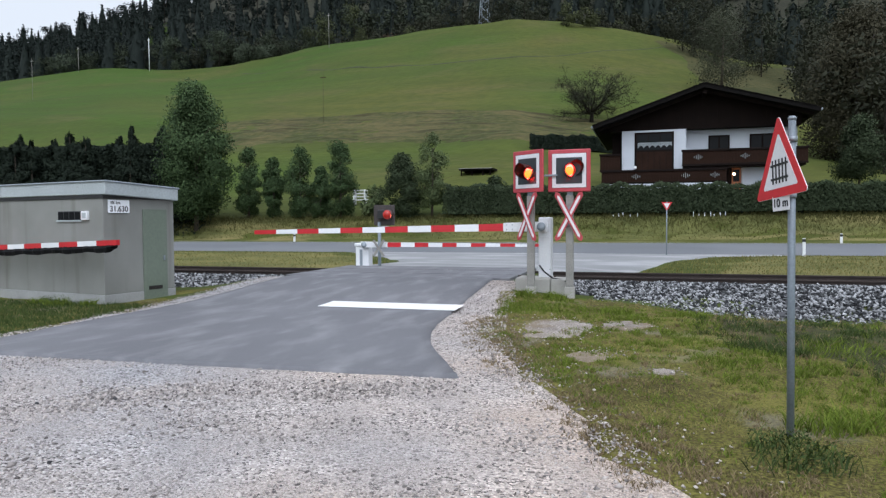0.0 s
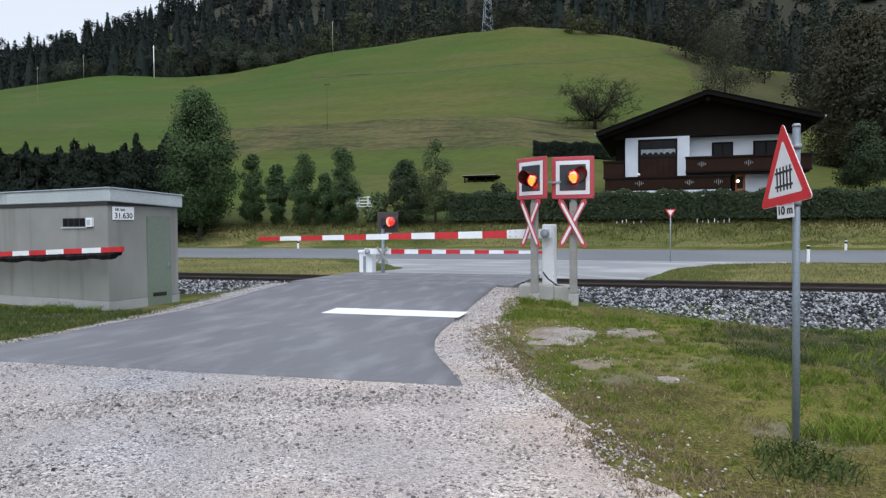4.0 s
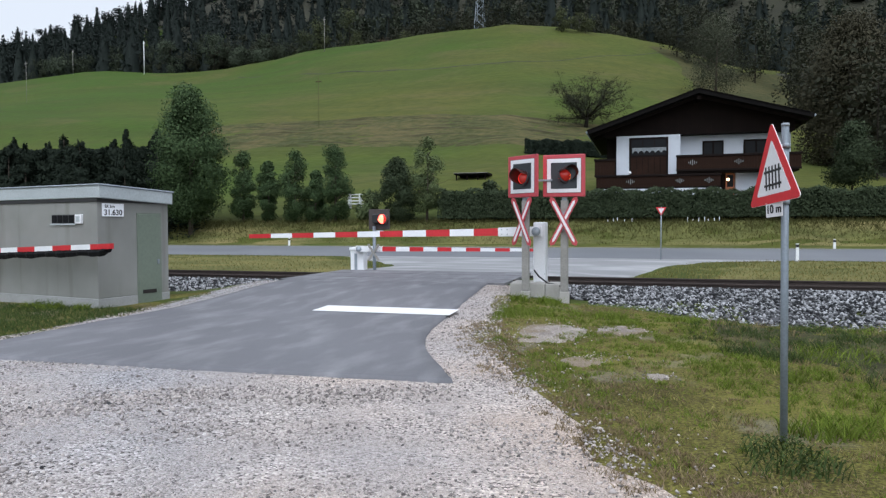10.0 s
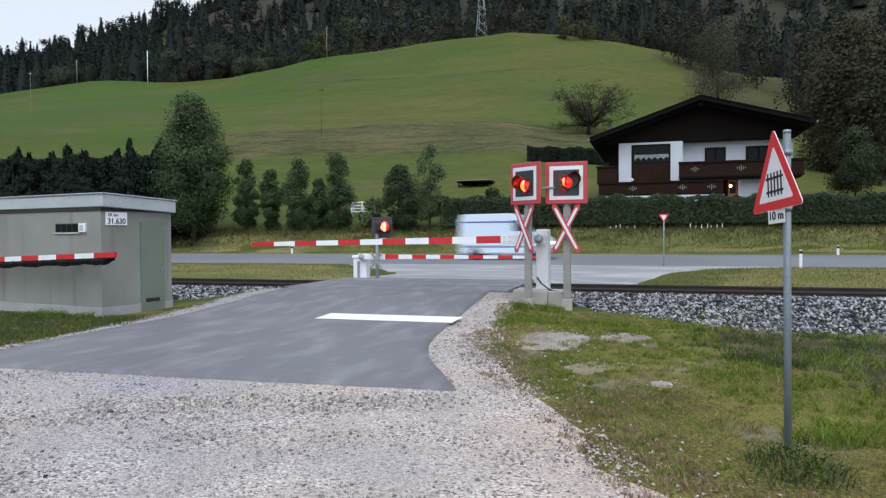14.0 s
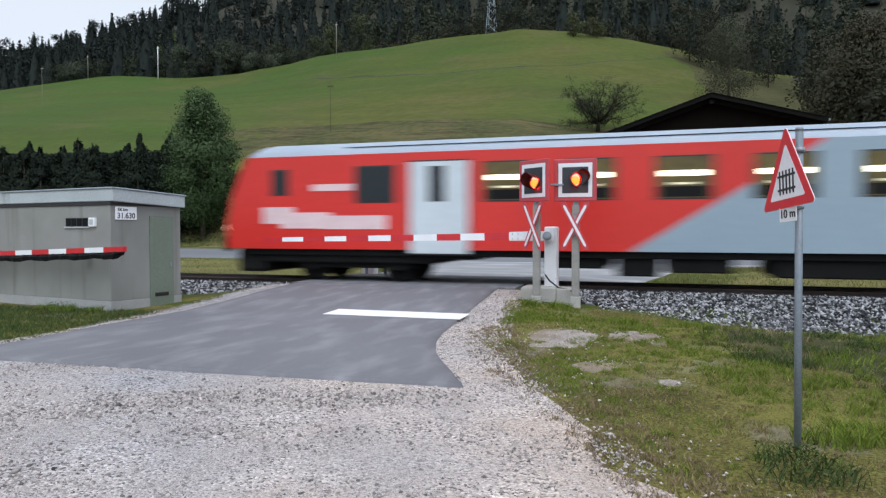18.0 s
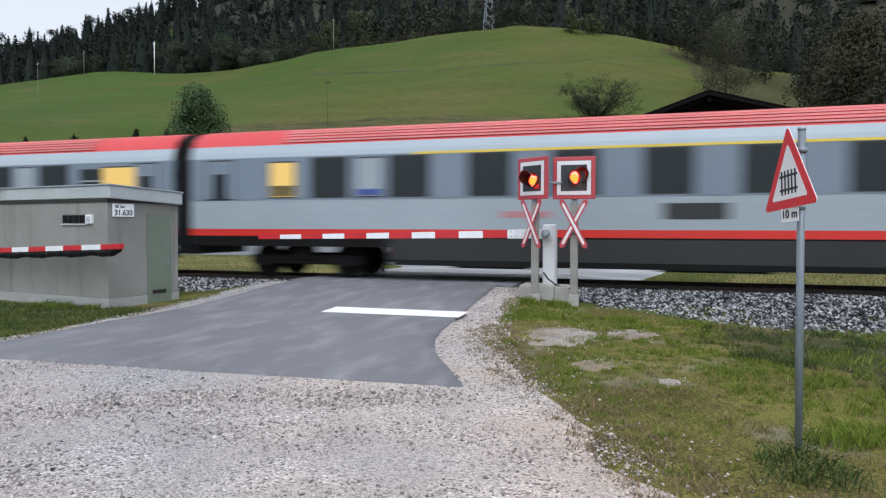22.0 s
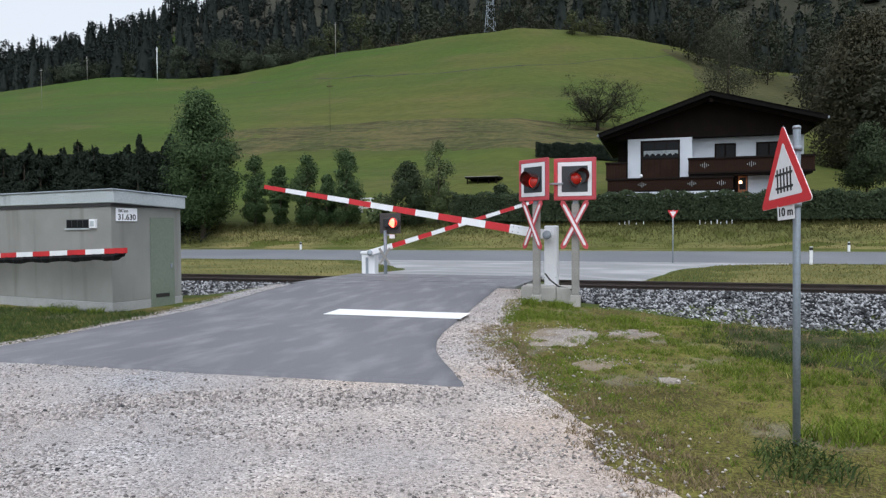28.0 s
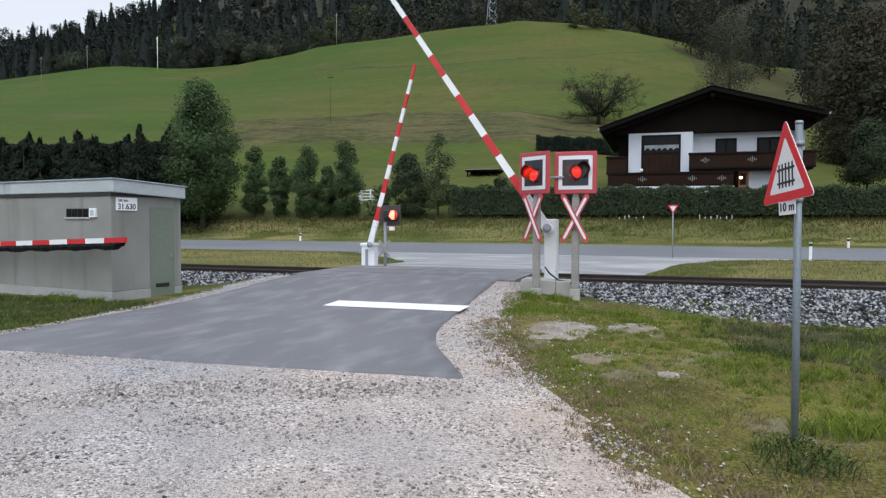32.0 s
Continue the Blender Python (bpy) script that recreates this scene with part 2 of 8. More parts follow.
# ---------- ground ----------
ROAD_X = (-8.85, -3.55)
S_U = [-1.59, -1.149, -1.018, -0.896, -0.79, -0.67, -0.566, -0.526, -0.373, -0.302, -0.199, -0.118, -0.04, 0.034, 0.106, 0.283, 0.421]
S_CREST = [0.27, 0.265, 0.272, 0.273, 0.261, 0.259, 0.269, 0.277, 0.286, 0.29, 0.291, 0.281, 0.264, 0.244, 0.212, 0.175, 0.16]
T_U = [-1.6, -1.15, -0.671, -0.507, -0.284, -0.199, -0.039, 0.284, 0.5]
T_S = [0.20, 0.194, 0.173, 0.166, 0.159, 0.159, 0.134, 0.079, 0.07]
R_U = [-1.59, -1.149, -1.018, -0.895, -0.779, -0.669, -0.467, -0.199, 0.033, 0.279, 0.416]
R_S = [0.285, 0.290, 0.300, 0.316, 0.342, 0.365, 0.395, 0.409, 0.397, 0.388, 0.371]


def height(x, y):
    """The lie of the land: flat valley floor with a railway, a road and a rising hillside behind."""
    x, y = np.asarray(x, float), np.asarray(y, float)
    z = np.full(np.broadcast(x, y).shape, -0.33)
    # swale beside the ballast
    z = z - 0.36 * smooth01((x + 1.6) / 4.5) * np.exp(-((y - 13.9) / 1.5) ** 2)
    z = z + 0.03 * np.sin(x * 1.3 + 0.5) * np.sin(y * 1.7) * smooth01((x + 1.5) / 3.0)
    # bed of the track and verge behind it
    z = np.where(y > 16.0, -0.36, z)
    z = np.where(y > 20.0, -0.40 + 0.15 * smooth01((y - 22) / 10.0), z)
    # the ramp of the crossing
    up = smooth01((y - 11.0) / 5.2) * (1 - smooth01((y - 20.6) / 7.0))
    side = 1 - smooth01((np.abs(x - 0.5 * sum(ROAD_X)) - 3.1) / 1.9)
    z = z + 0.215 * up * side
    # main road with its crossfall
    rd = -0.25 + (y - 33.5) / 7.5 * 0.29
    z = np.where(y > 32.5, np.minimum(rd, 0.04), z)
    # bank behind the road
    z = np.where(y > 41.0, 0.04 + 1.7 * smooth01((y - 42.0) / 5.0), z)
    z = np.where(y > 46.5, 1.74 + (y - 46.5) * 0.20, z)
    # hillside
    u = np.clip(x / np.maximum(y, 1.0), -1.6, 0.45)
    s100, s210 = np.interp(u, T_U, T_S), np.interp(u, S_U, S_CREST)
    z100, z210 = 1.27 + s100 * 105, 1.27 + s210 * 210
    z400 = 1.27 + np.interp(u, R_U, R_S) * 400
    hill = np.where(y < 105, 3.44 + (z100 - 3.44) * np.clip((y - 55) / 50, 0, 1) ** 1.25,
           np.where(y < 210, 1.27 + y * (s100 + (s210 - s100) * np.clip((y - 105) / 105, 0, 1) ** 0.85),
                    z210 + (z400 - z210) * smooth01((y - 225) / 175)))
    hill = np.where(y > 400, z400 + (y - 400) * 0.05, hill)
    roll = 0.3 * np.sin(x * 0.071 + 1.0) * np.sin(y * 0.11) + 0.16 * np.sin(x * 0.19 + y * 0.13) + 0.08 * np.sin(x * 0.41 - y * 0.33)
    hill = hill + roll * smooth01((y - 62) / 30)
    return np.where(y > 55, hill, z)


def ground():
    def steps(*runs):
        return np.unique(np.concatenate([np.arange(a, b, s) for a, b, s in runs]).round(3))
    xs = steps((-900, -200, 50), (-200, -60, 10), (-60, -20, 2.5), (-20, 16, 0.3), (16, 60, 2.5), (60, 200, 10), (200, 901, 50))
    ys = steps((-500, -60, 40), (-60, -4, 4), (-4, 24, 0.3), (24, 60, 1.0), (60, 130, 3), (130, 240, 5), (240, 420, 10), (420, 900, 40))
    X, Y = np.meshgrid(xs, ys)
    Z = height(X, Y)
    near = (np.abs(X) < 18) & (Y < 33)
    fine = np.array([noise.noise(Vector((x * 1.4, y * 1.4, 4.3))) if n else 0 for x, y, n in zip(X.ravel(), Y.ravel(), near.ravel())]).reshape(X.shape)
    on_road = (X > ROAD_X[0] - 0.8) & (X < ROAD_X[1] + 0.8) & (Y > 6)
    in_gravel = (X > np.interp(Y, GY, GXL) - 0.1) & (X < np.interp(Y, GY, GXR) + 0.1) & (Y < 16.4)
    Z = Z + np.where(near & ~on_road & ~in_gravel & (X > -14), fine * 0.022, 0) - np.where(in_gravel, 0.03, 0) - np.where((X > np.interp(Y, GY, GXR)) & (Y > -9.5) & (Y < 14.2) & (X < 15), 0.07, 0)
    nx, ny = len(xs), len(ys)
    i = np.arange(nx - 1)[None, :] + nx * np.arange(ny - 1)[:, None]
    faces = np.stack([i, i + 1, i + nx + 1, i + nx], -1).reshape(-1, 4)
    g = arrays("ground", np.stack([X, Y, Z], -1).reshape(-1, 3), faces, GRASS, smooth=True)
    tagged(g, "mown alpine meadow grass rising to a hillside", "ground", kind="structure")
    return g


GY = [-14, -4, 0, 3, 4.32, 4.57, 5.46, 6.58, 7.5, 8.77, 9.88, 12.1, 14.4, 15.6, 16.6]
GXR = [9, 6.5, 3.6, 1.25, 0.3, 0.15, -0.19, -0.81, -1.29, -1.88, -2.22, -2.62, -2.85, -2.95, -3.05]
GXL = [-16, -15, -14, -13, -12.5, -12.3, -11.5, -10.2, -9.1, -9.1, -9.35, -9.6, -9.75, -9.85, -9.9]


ground()


def strip(name, rows, cols, left, right, ymap, lift, mat, rough_edge=0.0, noise_z=0.0, fall=0.03, lip=0.0):
    """A sheet on the land between two edges, with a rim that falls into the ground."""
    vs = []
    for j, yy in enumerate(rows):
        xl, xr = left(yy), right(yy)
        for i in range(cols + 1):
            s = i / cols
            if lip and 0 < i < cols:
                s = lip + (1 - 2 * lip) * (i - 1) / (cols - 2)
            e = rough_edge * (noise.noise(Vector((yy * 1.1, 3.0 * (s > 0.5), 0))) + 0.6 * noise.noise(Vector((yy * 3.7, 5.0 * (s > 0.5), 0))))
            x = xl + (xr - xl) * s + e * (1 if s in (0, 1) else (2 * abs(s - 0.5)) ** 6)
            y = ymap(x, yy, s)
            rim = i in (0, cols) or j in (0, len(rows) - 1)
            z = float(height(x, y)) + (lift - fall if rim else lift)
            if noise_z and not rim:
                z += noise_z * (noise.noise(Vector((x * 2.3, y * 2.3, 1))) + 0.5 * noise.noise(Vector((x * 6, y * 6, 2))))
            vs.append((x, y, z))
    n = cols + 1
    fs = [(j * n + i, j * n + i + 1, (j + 1) * n + i + 1, (j + 1) * n + i) for j in range(len(rows) - 1) for i in range(cols)]
    return raw(name, vs, fs, mat, smooth=True)


def gravel_material():
    """Crushed stone: small chips with their own tints, fine grit between, and wide patches of dust."""
    m = bpy.data.materials.new("crushed_gravel")
    m.use_nodes = True
    nt = m.node_tree
    b = nt.nodes["Principled BSDF"]
    tc = nt.nodes.new("ShaderNodeTexCoord")

    def tex(kind, scale, detail=None):
        n = nt.nodes.new(kind)
        n.inputs["Scale"].default_value = scale
        if detail is not None:
            n.inputs["Detail"].default_value = detail
        nt.links.new(tc.outputs["Object"], n.inputs["Vector"])
        return n

    def ramp(src, stops):
        r = nt.nodes.new("ShaderNodeValToRGB")
        el = r.color_ramp.elements
        while len(el) < len(stops):
            el.new(0.5)
        for e, (p, c) in zip(el, stops):
            e.position, e.color = p, (*c, 1)
        nt.links.new(src, r.inputs[0])
        return r.outputs[0]

    def blend(fac, a, c):
        x = nt.nodes.new("ShaderNodeMix")
        x.data_type = "RGBA"
        nt.links.new(fac, x.inputs[0])
        nt.links.new(a, x.inputs[6])
        nt.links.new(c, x.inputs[7])
        return x.outputs[2]
    cell = tex("ShaderNodeTexVoronoi", 58)
    sep = nt.nodes.new("ShaderNodeSeparateColor")
    nt.links.new(cell.outputs["Color"], sep.inputs[0])
    chips = ramp(sep.outputs[0], [(0.0, (0.04, 0.037, 0.036)), (0.12, (0.18, 0.165, 0.158)), (0.24, (0.47, 0.44, 0.415)), (0.72, (0.66, 0.615, 0.585)), (1.0, (1.0, 0.96, 0.93))])
    grit = ramp(tex("ShaderNodeTexNoise", 95, 3).outputs[0], [(0.34, (0.17, 0.158, 0.15)), (0.5, (0.52, 0.48, 0.455)), (0.66, (0.80, 0.75, 0.715))])
    patch = ramp(tex("ShaderNodeTexNoise", 1.3, 4).outputs[0], [(0.40, (0.35, 0.35, 0.35)), (0.60, (0.95, 0.95, 0.95))])
    col = blend(patch, grit, chips)
    sx = nt.nodes.new("ShaderNodeSeparateXYZ")
    nt.links.new(tc.outputs["Object"], sx.inputs[0])
    wide = nt.nodes.new("ShaderNodeMath")
    wide.operation = "MULTIPLY_ADD"
    wide.inputs[1].default_value = 0.055
    nt.links.new(sx.outputs[0], wide.inputs[0])
    nt.links.new(tex("ShaderNodeTexNoise", 0.35, 4).outputs[0], wide.inputs[2])
    tone = ramp(wide.outputs[0], [(0.06, (0.66, 0.685, 0.735)), (0.34, (0.86, 0.825, 0.81)), (0.54, (0.98, 0.87, 0.78))])
    mul = nt.nodes.new("ShaderNodeMix")
    mul.data_type, mul.blend_type = "RGBA", "MULTIPLY"
    mul.inputs[0].default_value = 1.0
    nt.links.new(col, mul.inputs[6])
    nt.links.new(tone, mul.inputs[7])
    nt.links.new(mul.outputs[2], b.inputs["Base Color"])
    b.inputs["Roughness"].default_value = 0.95
    b.inputs["Specular IOR Level"].default_value = 0.15
    bp = nt.nodes.new("ShaderNodeBump")
    bp.invert = True
    bp.inputs["Strength"].default_value, bp.inputs["Distance"].default_value = 1.0, 0.020
    nt.links.new(cell.outputs["Distance"], bp.inputs["Height"])
    nt.links.new(bp.outputs[0], b.inputs["Normal"])
    return m


GRAVEL = gravel_material()
ASPHALT = material("new_asphalt", (0.160, 0.161, 0.174), (0.118, 0.118, 0.129), rough=0.75, big=0.3, fine=90, mix=0.35, bump=0.35, dist=0.01, spec=0.3, stain_or_shade=((0.31, 0.31, 0.32), (2.6, 0.9, 1.0), 0.48, 0.76, 0.45))
OLD_ASPHALT = material("old_asphalt", (0.27, 0.27, 0.275), (0.20, 0.205, 0.21), rough=0.85, big=0.35, fine=50, mix=0.3, bump=0.3, dist=0.01, spec=0.3, stain_or_shade=((0.42, 0.42, 0.43), (0.35, 0.8, 1.0), 0.48, 0.70, 0.6))
ROAD = material("road_asphalt", (0.165, 0.172, 0.185), (0.125, 0.132, 0.145), rough=0.8, big=0.15, fine=40, mix=0.3, bump=0.2, spec=0.35)
WHITE_LINE = material("road_paint", (0.82, 0.82, 0.82), (0.66, 0.66, 0.66), rough=0.6, big=2, fine=60, bump=0.2)
WORN_LINE = material("worn_road_paint", (0.34, 0.34, 0.34), (0.20, 0.21, 0.22), rough=0.7, big=0.6, fine=20, bump=0.2)
CONCRETE = material("concrete", (0.42, 0.41, 0.38), (0.30, 0.29, 0.265), rough=0.9, big=1.5, fine=60, mix=0.4, bump=0.3)
RUST = material("rusty_steel", (0.055, 0.040, 0.034), (0.03, 0.023, 0.02), rough=0.8, metal=0.3, big=4, fine=70, bump=0.4)
BALLAST = material("ballast_stone", (0.44, 0.445, 0.455), (0.020, 0.021, 0.023), rough=0.9, big=6, fine=60, mix=0.4, bump=0.3, island=0.88, contrast=(0.40, 0.98), spec=0.3)
# dark tint puts the shade between the ballast stones into the bed's colour
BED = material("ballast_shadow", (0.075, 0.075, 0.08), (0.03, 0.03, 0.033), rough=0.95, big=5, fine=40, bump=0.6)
GALVA = material("galvanised_steel", (0.30, 0.335, 0.37), (0.22, 0.25, 0.28), rough=0.55, metal=0.35, big=5, fine=60, bump=0.1)
ZINC = material("dull_zinc_post", (0.215, 0.25, 0.285), (0.15, 0.18, 0.205), rough=0.5, metal=0.25, big=5, fine=60, bump=0.1, stain_or_shade=((0.11, 0.12, 0.13), (6, 6, 1.5), 0.5, 0.7, 0.5))
WHITE_PAINT = material("white_paint", (0.80, 0.81, 0.83), (0.70, 0.71, 0.73), rough=0.4, big=2, fine=30, bump=0.05)
RED_PAINT = material("red_reflective_film", (0.55, 0.02, 0.03), (0.42, 0.015, 0.02), rough=0.4, big=3, fine=30, bump=0.05)
BLACK = material("black_plastic", (0.02, 0.02, 0.022), (0.012, 0.012, 0.013), rough=0.5, big=4, fine=50, bump=0.1)


AY = [6.70, 6.82, 7.0, 7.3, 7.8, 8.6, 9.3, 10.06, 11.1, 12.9, 14.8, 16.5]
AX = [-1.86, -1.92, -2.02, -2.16, -2.43, -2.80, -3.0, -3.18, -3.32, -3.47, -3.57, -3.7]


def roads():
    rows = [-14, -10, -7] + [-4 + 0.4 * i for i in range(52)]
    g = strip("gravel_apron", rows, 40, lambda y: lerp(y, GY, GXL), lambda y: lerp(y, GY, GXR), lambda x, y, s: y, 0.012, GRAVEL, 0.42, 0.012, 0.05)
    tagged(g, "pale pinkish crushed gravel apron beside new asphalt", "gravel", kind="structure")
    rows = [6.74, 6.76] + [6.80 + 0.04 * i for i in range(6)] + [7.07 + 0.235 * i for i in range(41)]
    a = strip("asphalt_road", rows, 28, lambda y: lerp(y, [7, 9, 12, 16.5], [-8.55, -8.72, -8.85, -8.95]), lambda y: lerp(y, AY, AX),
              lambda x, y, s: y - 0.30 * (1 - s) ** 0.8 * max(0.0, 1 - (y - 6.74) / 2.5), 0.06, ASPHALT, 0.03, 0.004, 0.07, 0.004)
    tagged(a, "freshly laid dark grey asphalt road with dusty marks", "road", kind="structure")
    m = strip("main_road", [33.3 + 0.4 * i for i in range(20)], 120, lambda y: -620, lambda y: 620, lambda x, y, s: y, 0.03, ROAD, 0, 0, 0.05)
    tagged(m, "grey asphalt country road along the valley", "road", kind="structure")
    f = strip("crossing_road", [20.1 + 0.45 * i for i in range(31)], 24, lambda y: lerp(y, [20, 27, 34], [-9.6, -10.2, -16]), lambda y: lerp(y, [20, 24, 28, 31, 34], [-1.5, -0.3, 0.7, 2.4, 7]),
              lambda x, y, s: y, 0.045, OLD_ASPHALT, 0.1, 0.004, 0.06)
    tagged(f, "pale worn asphalt joining the crossing to the main road", "road", kind="structure")
    # stop line and the far edge line
    vs = []
    for j in range(9):
        for i in range(3):
            x, y = -5.93 + 2.63 * j / 8, 11.50 + 0.68 * i / 2
            vs.append((x, y, float(height(x, y)) + 0.070))
    fs = [(j * 3 + i, (j + 1) * 3 + i, (j + 1) * 3 + i + 1, j * 3 + i + 1) for j in range(8) for i in range(2)]
    tagged(raw("stop_line", vs, fs, WHITE_LINE), "broad white painted stop line on asphalt", "road marking", kind="structure")
    vs = []
    for j in range(121):
        x = -600 + 10 * j
        for y in (40.55, 40.70):
            vs.append((x, y, float(height(x, y)) + 0.04))
    fs = [(2 * j, 2 * j + 2, 2 * j + 3, 2 * j + 1) for j in range(120)]
    tagged(raw("edge_line", vs, fs, WORN_LINE), "thin worn white edge line along the main road", "road marking", kind="structure")


roads()
TRACK_Y, RAIL_Z = 18.2, -0.08


def track():
    for side in (-1, 1):
        bm = bmesh.new()
        c = TRACK_Y + side * 0.7525
        prof = [(-0.075, -0.17), (0.075, -0.17), (0.075, -0.155), (0.012, -0.13), (0.012, -0.045), (0.036, -0.035), (0.036, -0.004), (0.03, 0.0), (-0.03, 0.0), (-0.036, -0.004), (-0.036, -0.035), (-0.012, -0.045), (-0.012, -0.13), (-0.075, -0.155)]
        a = [bm.verts.new((-620, c + p, RAIL_Z + q)) for p, q in prof]
        b = [bm.verts.new((620, c + p, RAIL_Z + q)) for p, q in prof]
        for i in range(len(prof)):
            j = (i + 1) % len(prof)
            bm.faces.new((a[i], a[j], b[j], b[i]))
        bm.faces.new(a)
        bm.faces.new(b)
        bmesh.ops.recalc_face_normals(bm, faces=bm.faces[:])
        tagged(part("rail", bm, RUST), "brown rusty steel rail on sleepers", "rail", "rails of the track", "structure")
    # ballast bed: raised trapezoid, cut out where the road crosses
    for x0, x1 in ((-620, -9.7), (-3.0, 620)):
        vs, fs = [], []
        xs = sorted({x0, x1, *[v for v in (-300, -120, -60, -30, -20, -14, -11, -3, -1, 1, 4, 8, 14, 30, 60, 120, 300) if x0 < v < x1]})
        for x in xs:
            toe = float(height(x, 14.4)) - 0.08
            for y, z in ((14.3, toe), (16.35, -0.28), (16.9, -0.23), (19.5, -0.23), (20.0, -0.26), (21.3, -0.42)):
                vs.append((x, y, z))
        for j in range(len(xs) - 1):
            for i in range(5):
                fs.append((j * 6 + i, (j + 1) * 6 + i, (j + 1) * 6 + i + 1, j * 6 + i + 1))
        tagged(raw("ballast_bed", vs, fs, BED), "dark bed under the ballast, coloured as the shade between stones", "ballast", kind="structure")
    # panels between and beside the rails at the crossing
    for y0, y1 in ((16.30, 17.405), (17.525, 18.875), (18.995, 20.25)):
        bm = bevelled(-9.3, -3.3, y0, y1, -0.3, RAIL_Z + 0.004, 0.006)
        tagged(part("crossing_panel", bm, ASPHALT), "dark asphalt strip between the rails at the crossing", "road panel", kind="structure")


track()

# ---------- things of the crossing ----------
HUT_WALL = material("hut_render", (0.262, 0.266, 0.250), (0.200, 0.203, 0.188), rough=0.9, big=0.9, fine=70, mix=0.3, bump=0.35, stain_or_shade=((0.135, 0.13, 0.11), (3.0, 3.0, 0.25), 0.56, 0.75, 0.6))
HUT_ROOF = material("hut_fascia", (0.43, 0.475, 0.49), (0.32, 0.35, 0.36), rough=0.8, big=1.2, fine=30, bump=0.2, stain_or_shade=((0.12, 0.115, 0.105), (1.6, 1.6, 0.5), 0.60, 0.74, 0.7))
HUT_DOOR = material("green_metal_door", (0.165, 0.20, 0.155), (0.135, 0.165, 0.13), rough=0.55, big=1, fine=20, bump=0.05)
SKIRT_BLACK = material("black_rubber_skirt", (0.010, 0.010, 0.011), (0.005, 0.005, 0.006), rough=0.8, big=4, fine=40, bump=0.3, spec=0.15)
DARK_GLASS = pane_glass("dark_glass")
POST_GREY = material("weathered_post", (0.29, 0.28, 0.26), (0.20, 0.195, 0.18), rough=0.85, big=3, fine=40, bump=0.3)
SIGN_WHITE = material("sign_white_film", (0.74, 0.74, 0.76), (0.64, 0.64, 0.66), rough=0.4, big=3, fine=30, bump=0.03)
PLATE_BRIGHT = material("bright_plate_enamel", (0.90, 0.92, 0.95), (0.84, 0.86, 0.90), rough=0.35, big=3, fine=30, bump=0.02)
BOARD_RED = material("faded_red_film", (0.47, 0.060, 0.075), (0.38, 0.042, 0.055), rough=0.45, big=3, fine=30, bump=0.03)
SIGN_RED = material("sign_red_film", (0.60, 0.030, 0.040), (0.50, 0.024, 0.032), rough=0.4, big=3, fine=30, bump=0.03)
BOARD_DARK = material("signal_backboard", (0.030, 0.036, 0.042), (0.02, 0.024, 0.028), rough=0.6, big=4, fine=50, bump=0.08)
FAR_BOARD = material("weathered_backboard", (0.062, 0.050, 0.046), (0.040, 0.034, 0.032), rough=0.7, big=4, fine=40, bump=0.08)
LENS_DARK = glow("dim_lamp_lens", (1.0, 0.03, 0.01), 0.10, (0.30, 0.015, 0.01))
LENS_FADING = glow("fading_lamp_lens", (1.0, 0.030, 0.018), 1.0)
# rim much stronger than the lens itself, added so that the hood shows red
LENS_RIM = glow("lit_lamp_rim", (1.0, 0.010, 0.005), 80.0)
LENS_LIT = glow("lit_lamp_lens", (1.0, 0.150, 0.012), 4.2)
LENS_FAR = glow("lit_far_lamp", (1.0, 0.15, 0.075), 6.0)
# black hood with the lamp's red light mixed into its base colour
HOOD = material("hood_red_tint", (0.075, 0.022, 0.020), (0.055, 0.018, 0.016), rough=0.32, big=4, fine=40, bump=0.03, spec=0.9)


def sign_text(name, words, size, mat, parent, m):
    cu = bpy.data.curves.new(name, "FONT")
    cu.offset = size * 0.022
    cu.body, cu.size, cu.extrude, cu.align_x, cu.align_y = words, size, 0.0015, "CENTER", "CENTER"
    tmp = new(name, cu)
    me = bpy.data.meshes.new_from_object(tmp.evaluated_get(bpy.context.evaluated_depsgraph_get()))
    bpy.data.objects.remove(tmp)
    me.materials.clear()
    me.materials.append(mat)
    ob = new(name, me)
    ob.parent, ob.matrix_basis = parent, m
    return ob


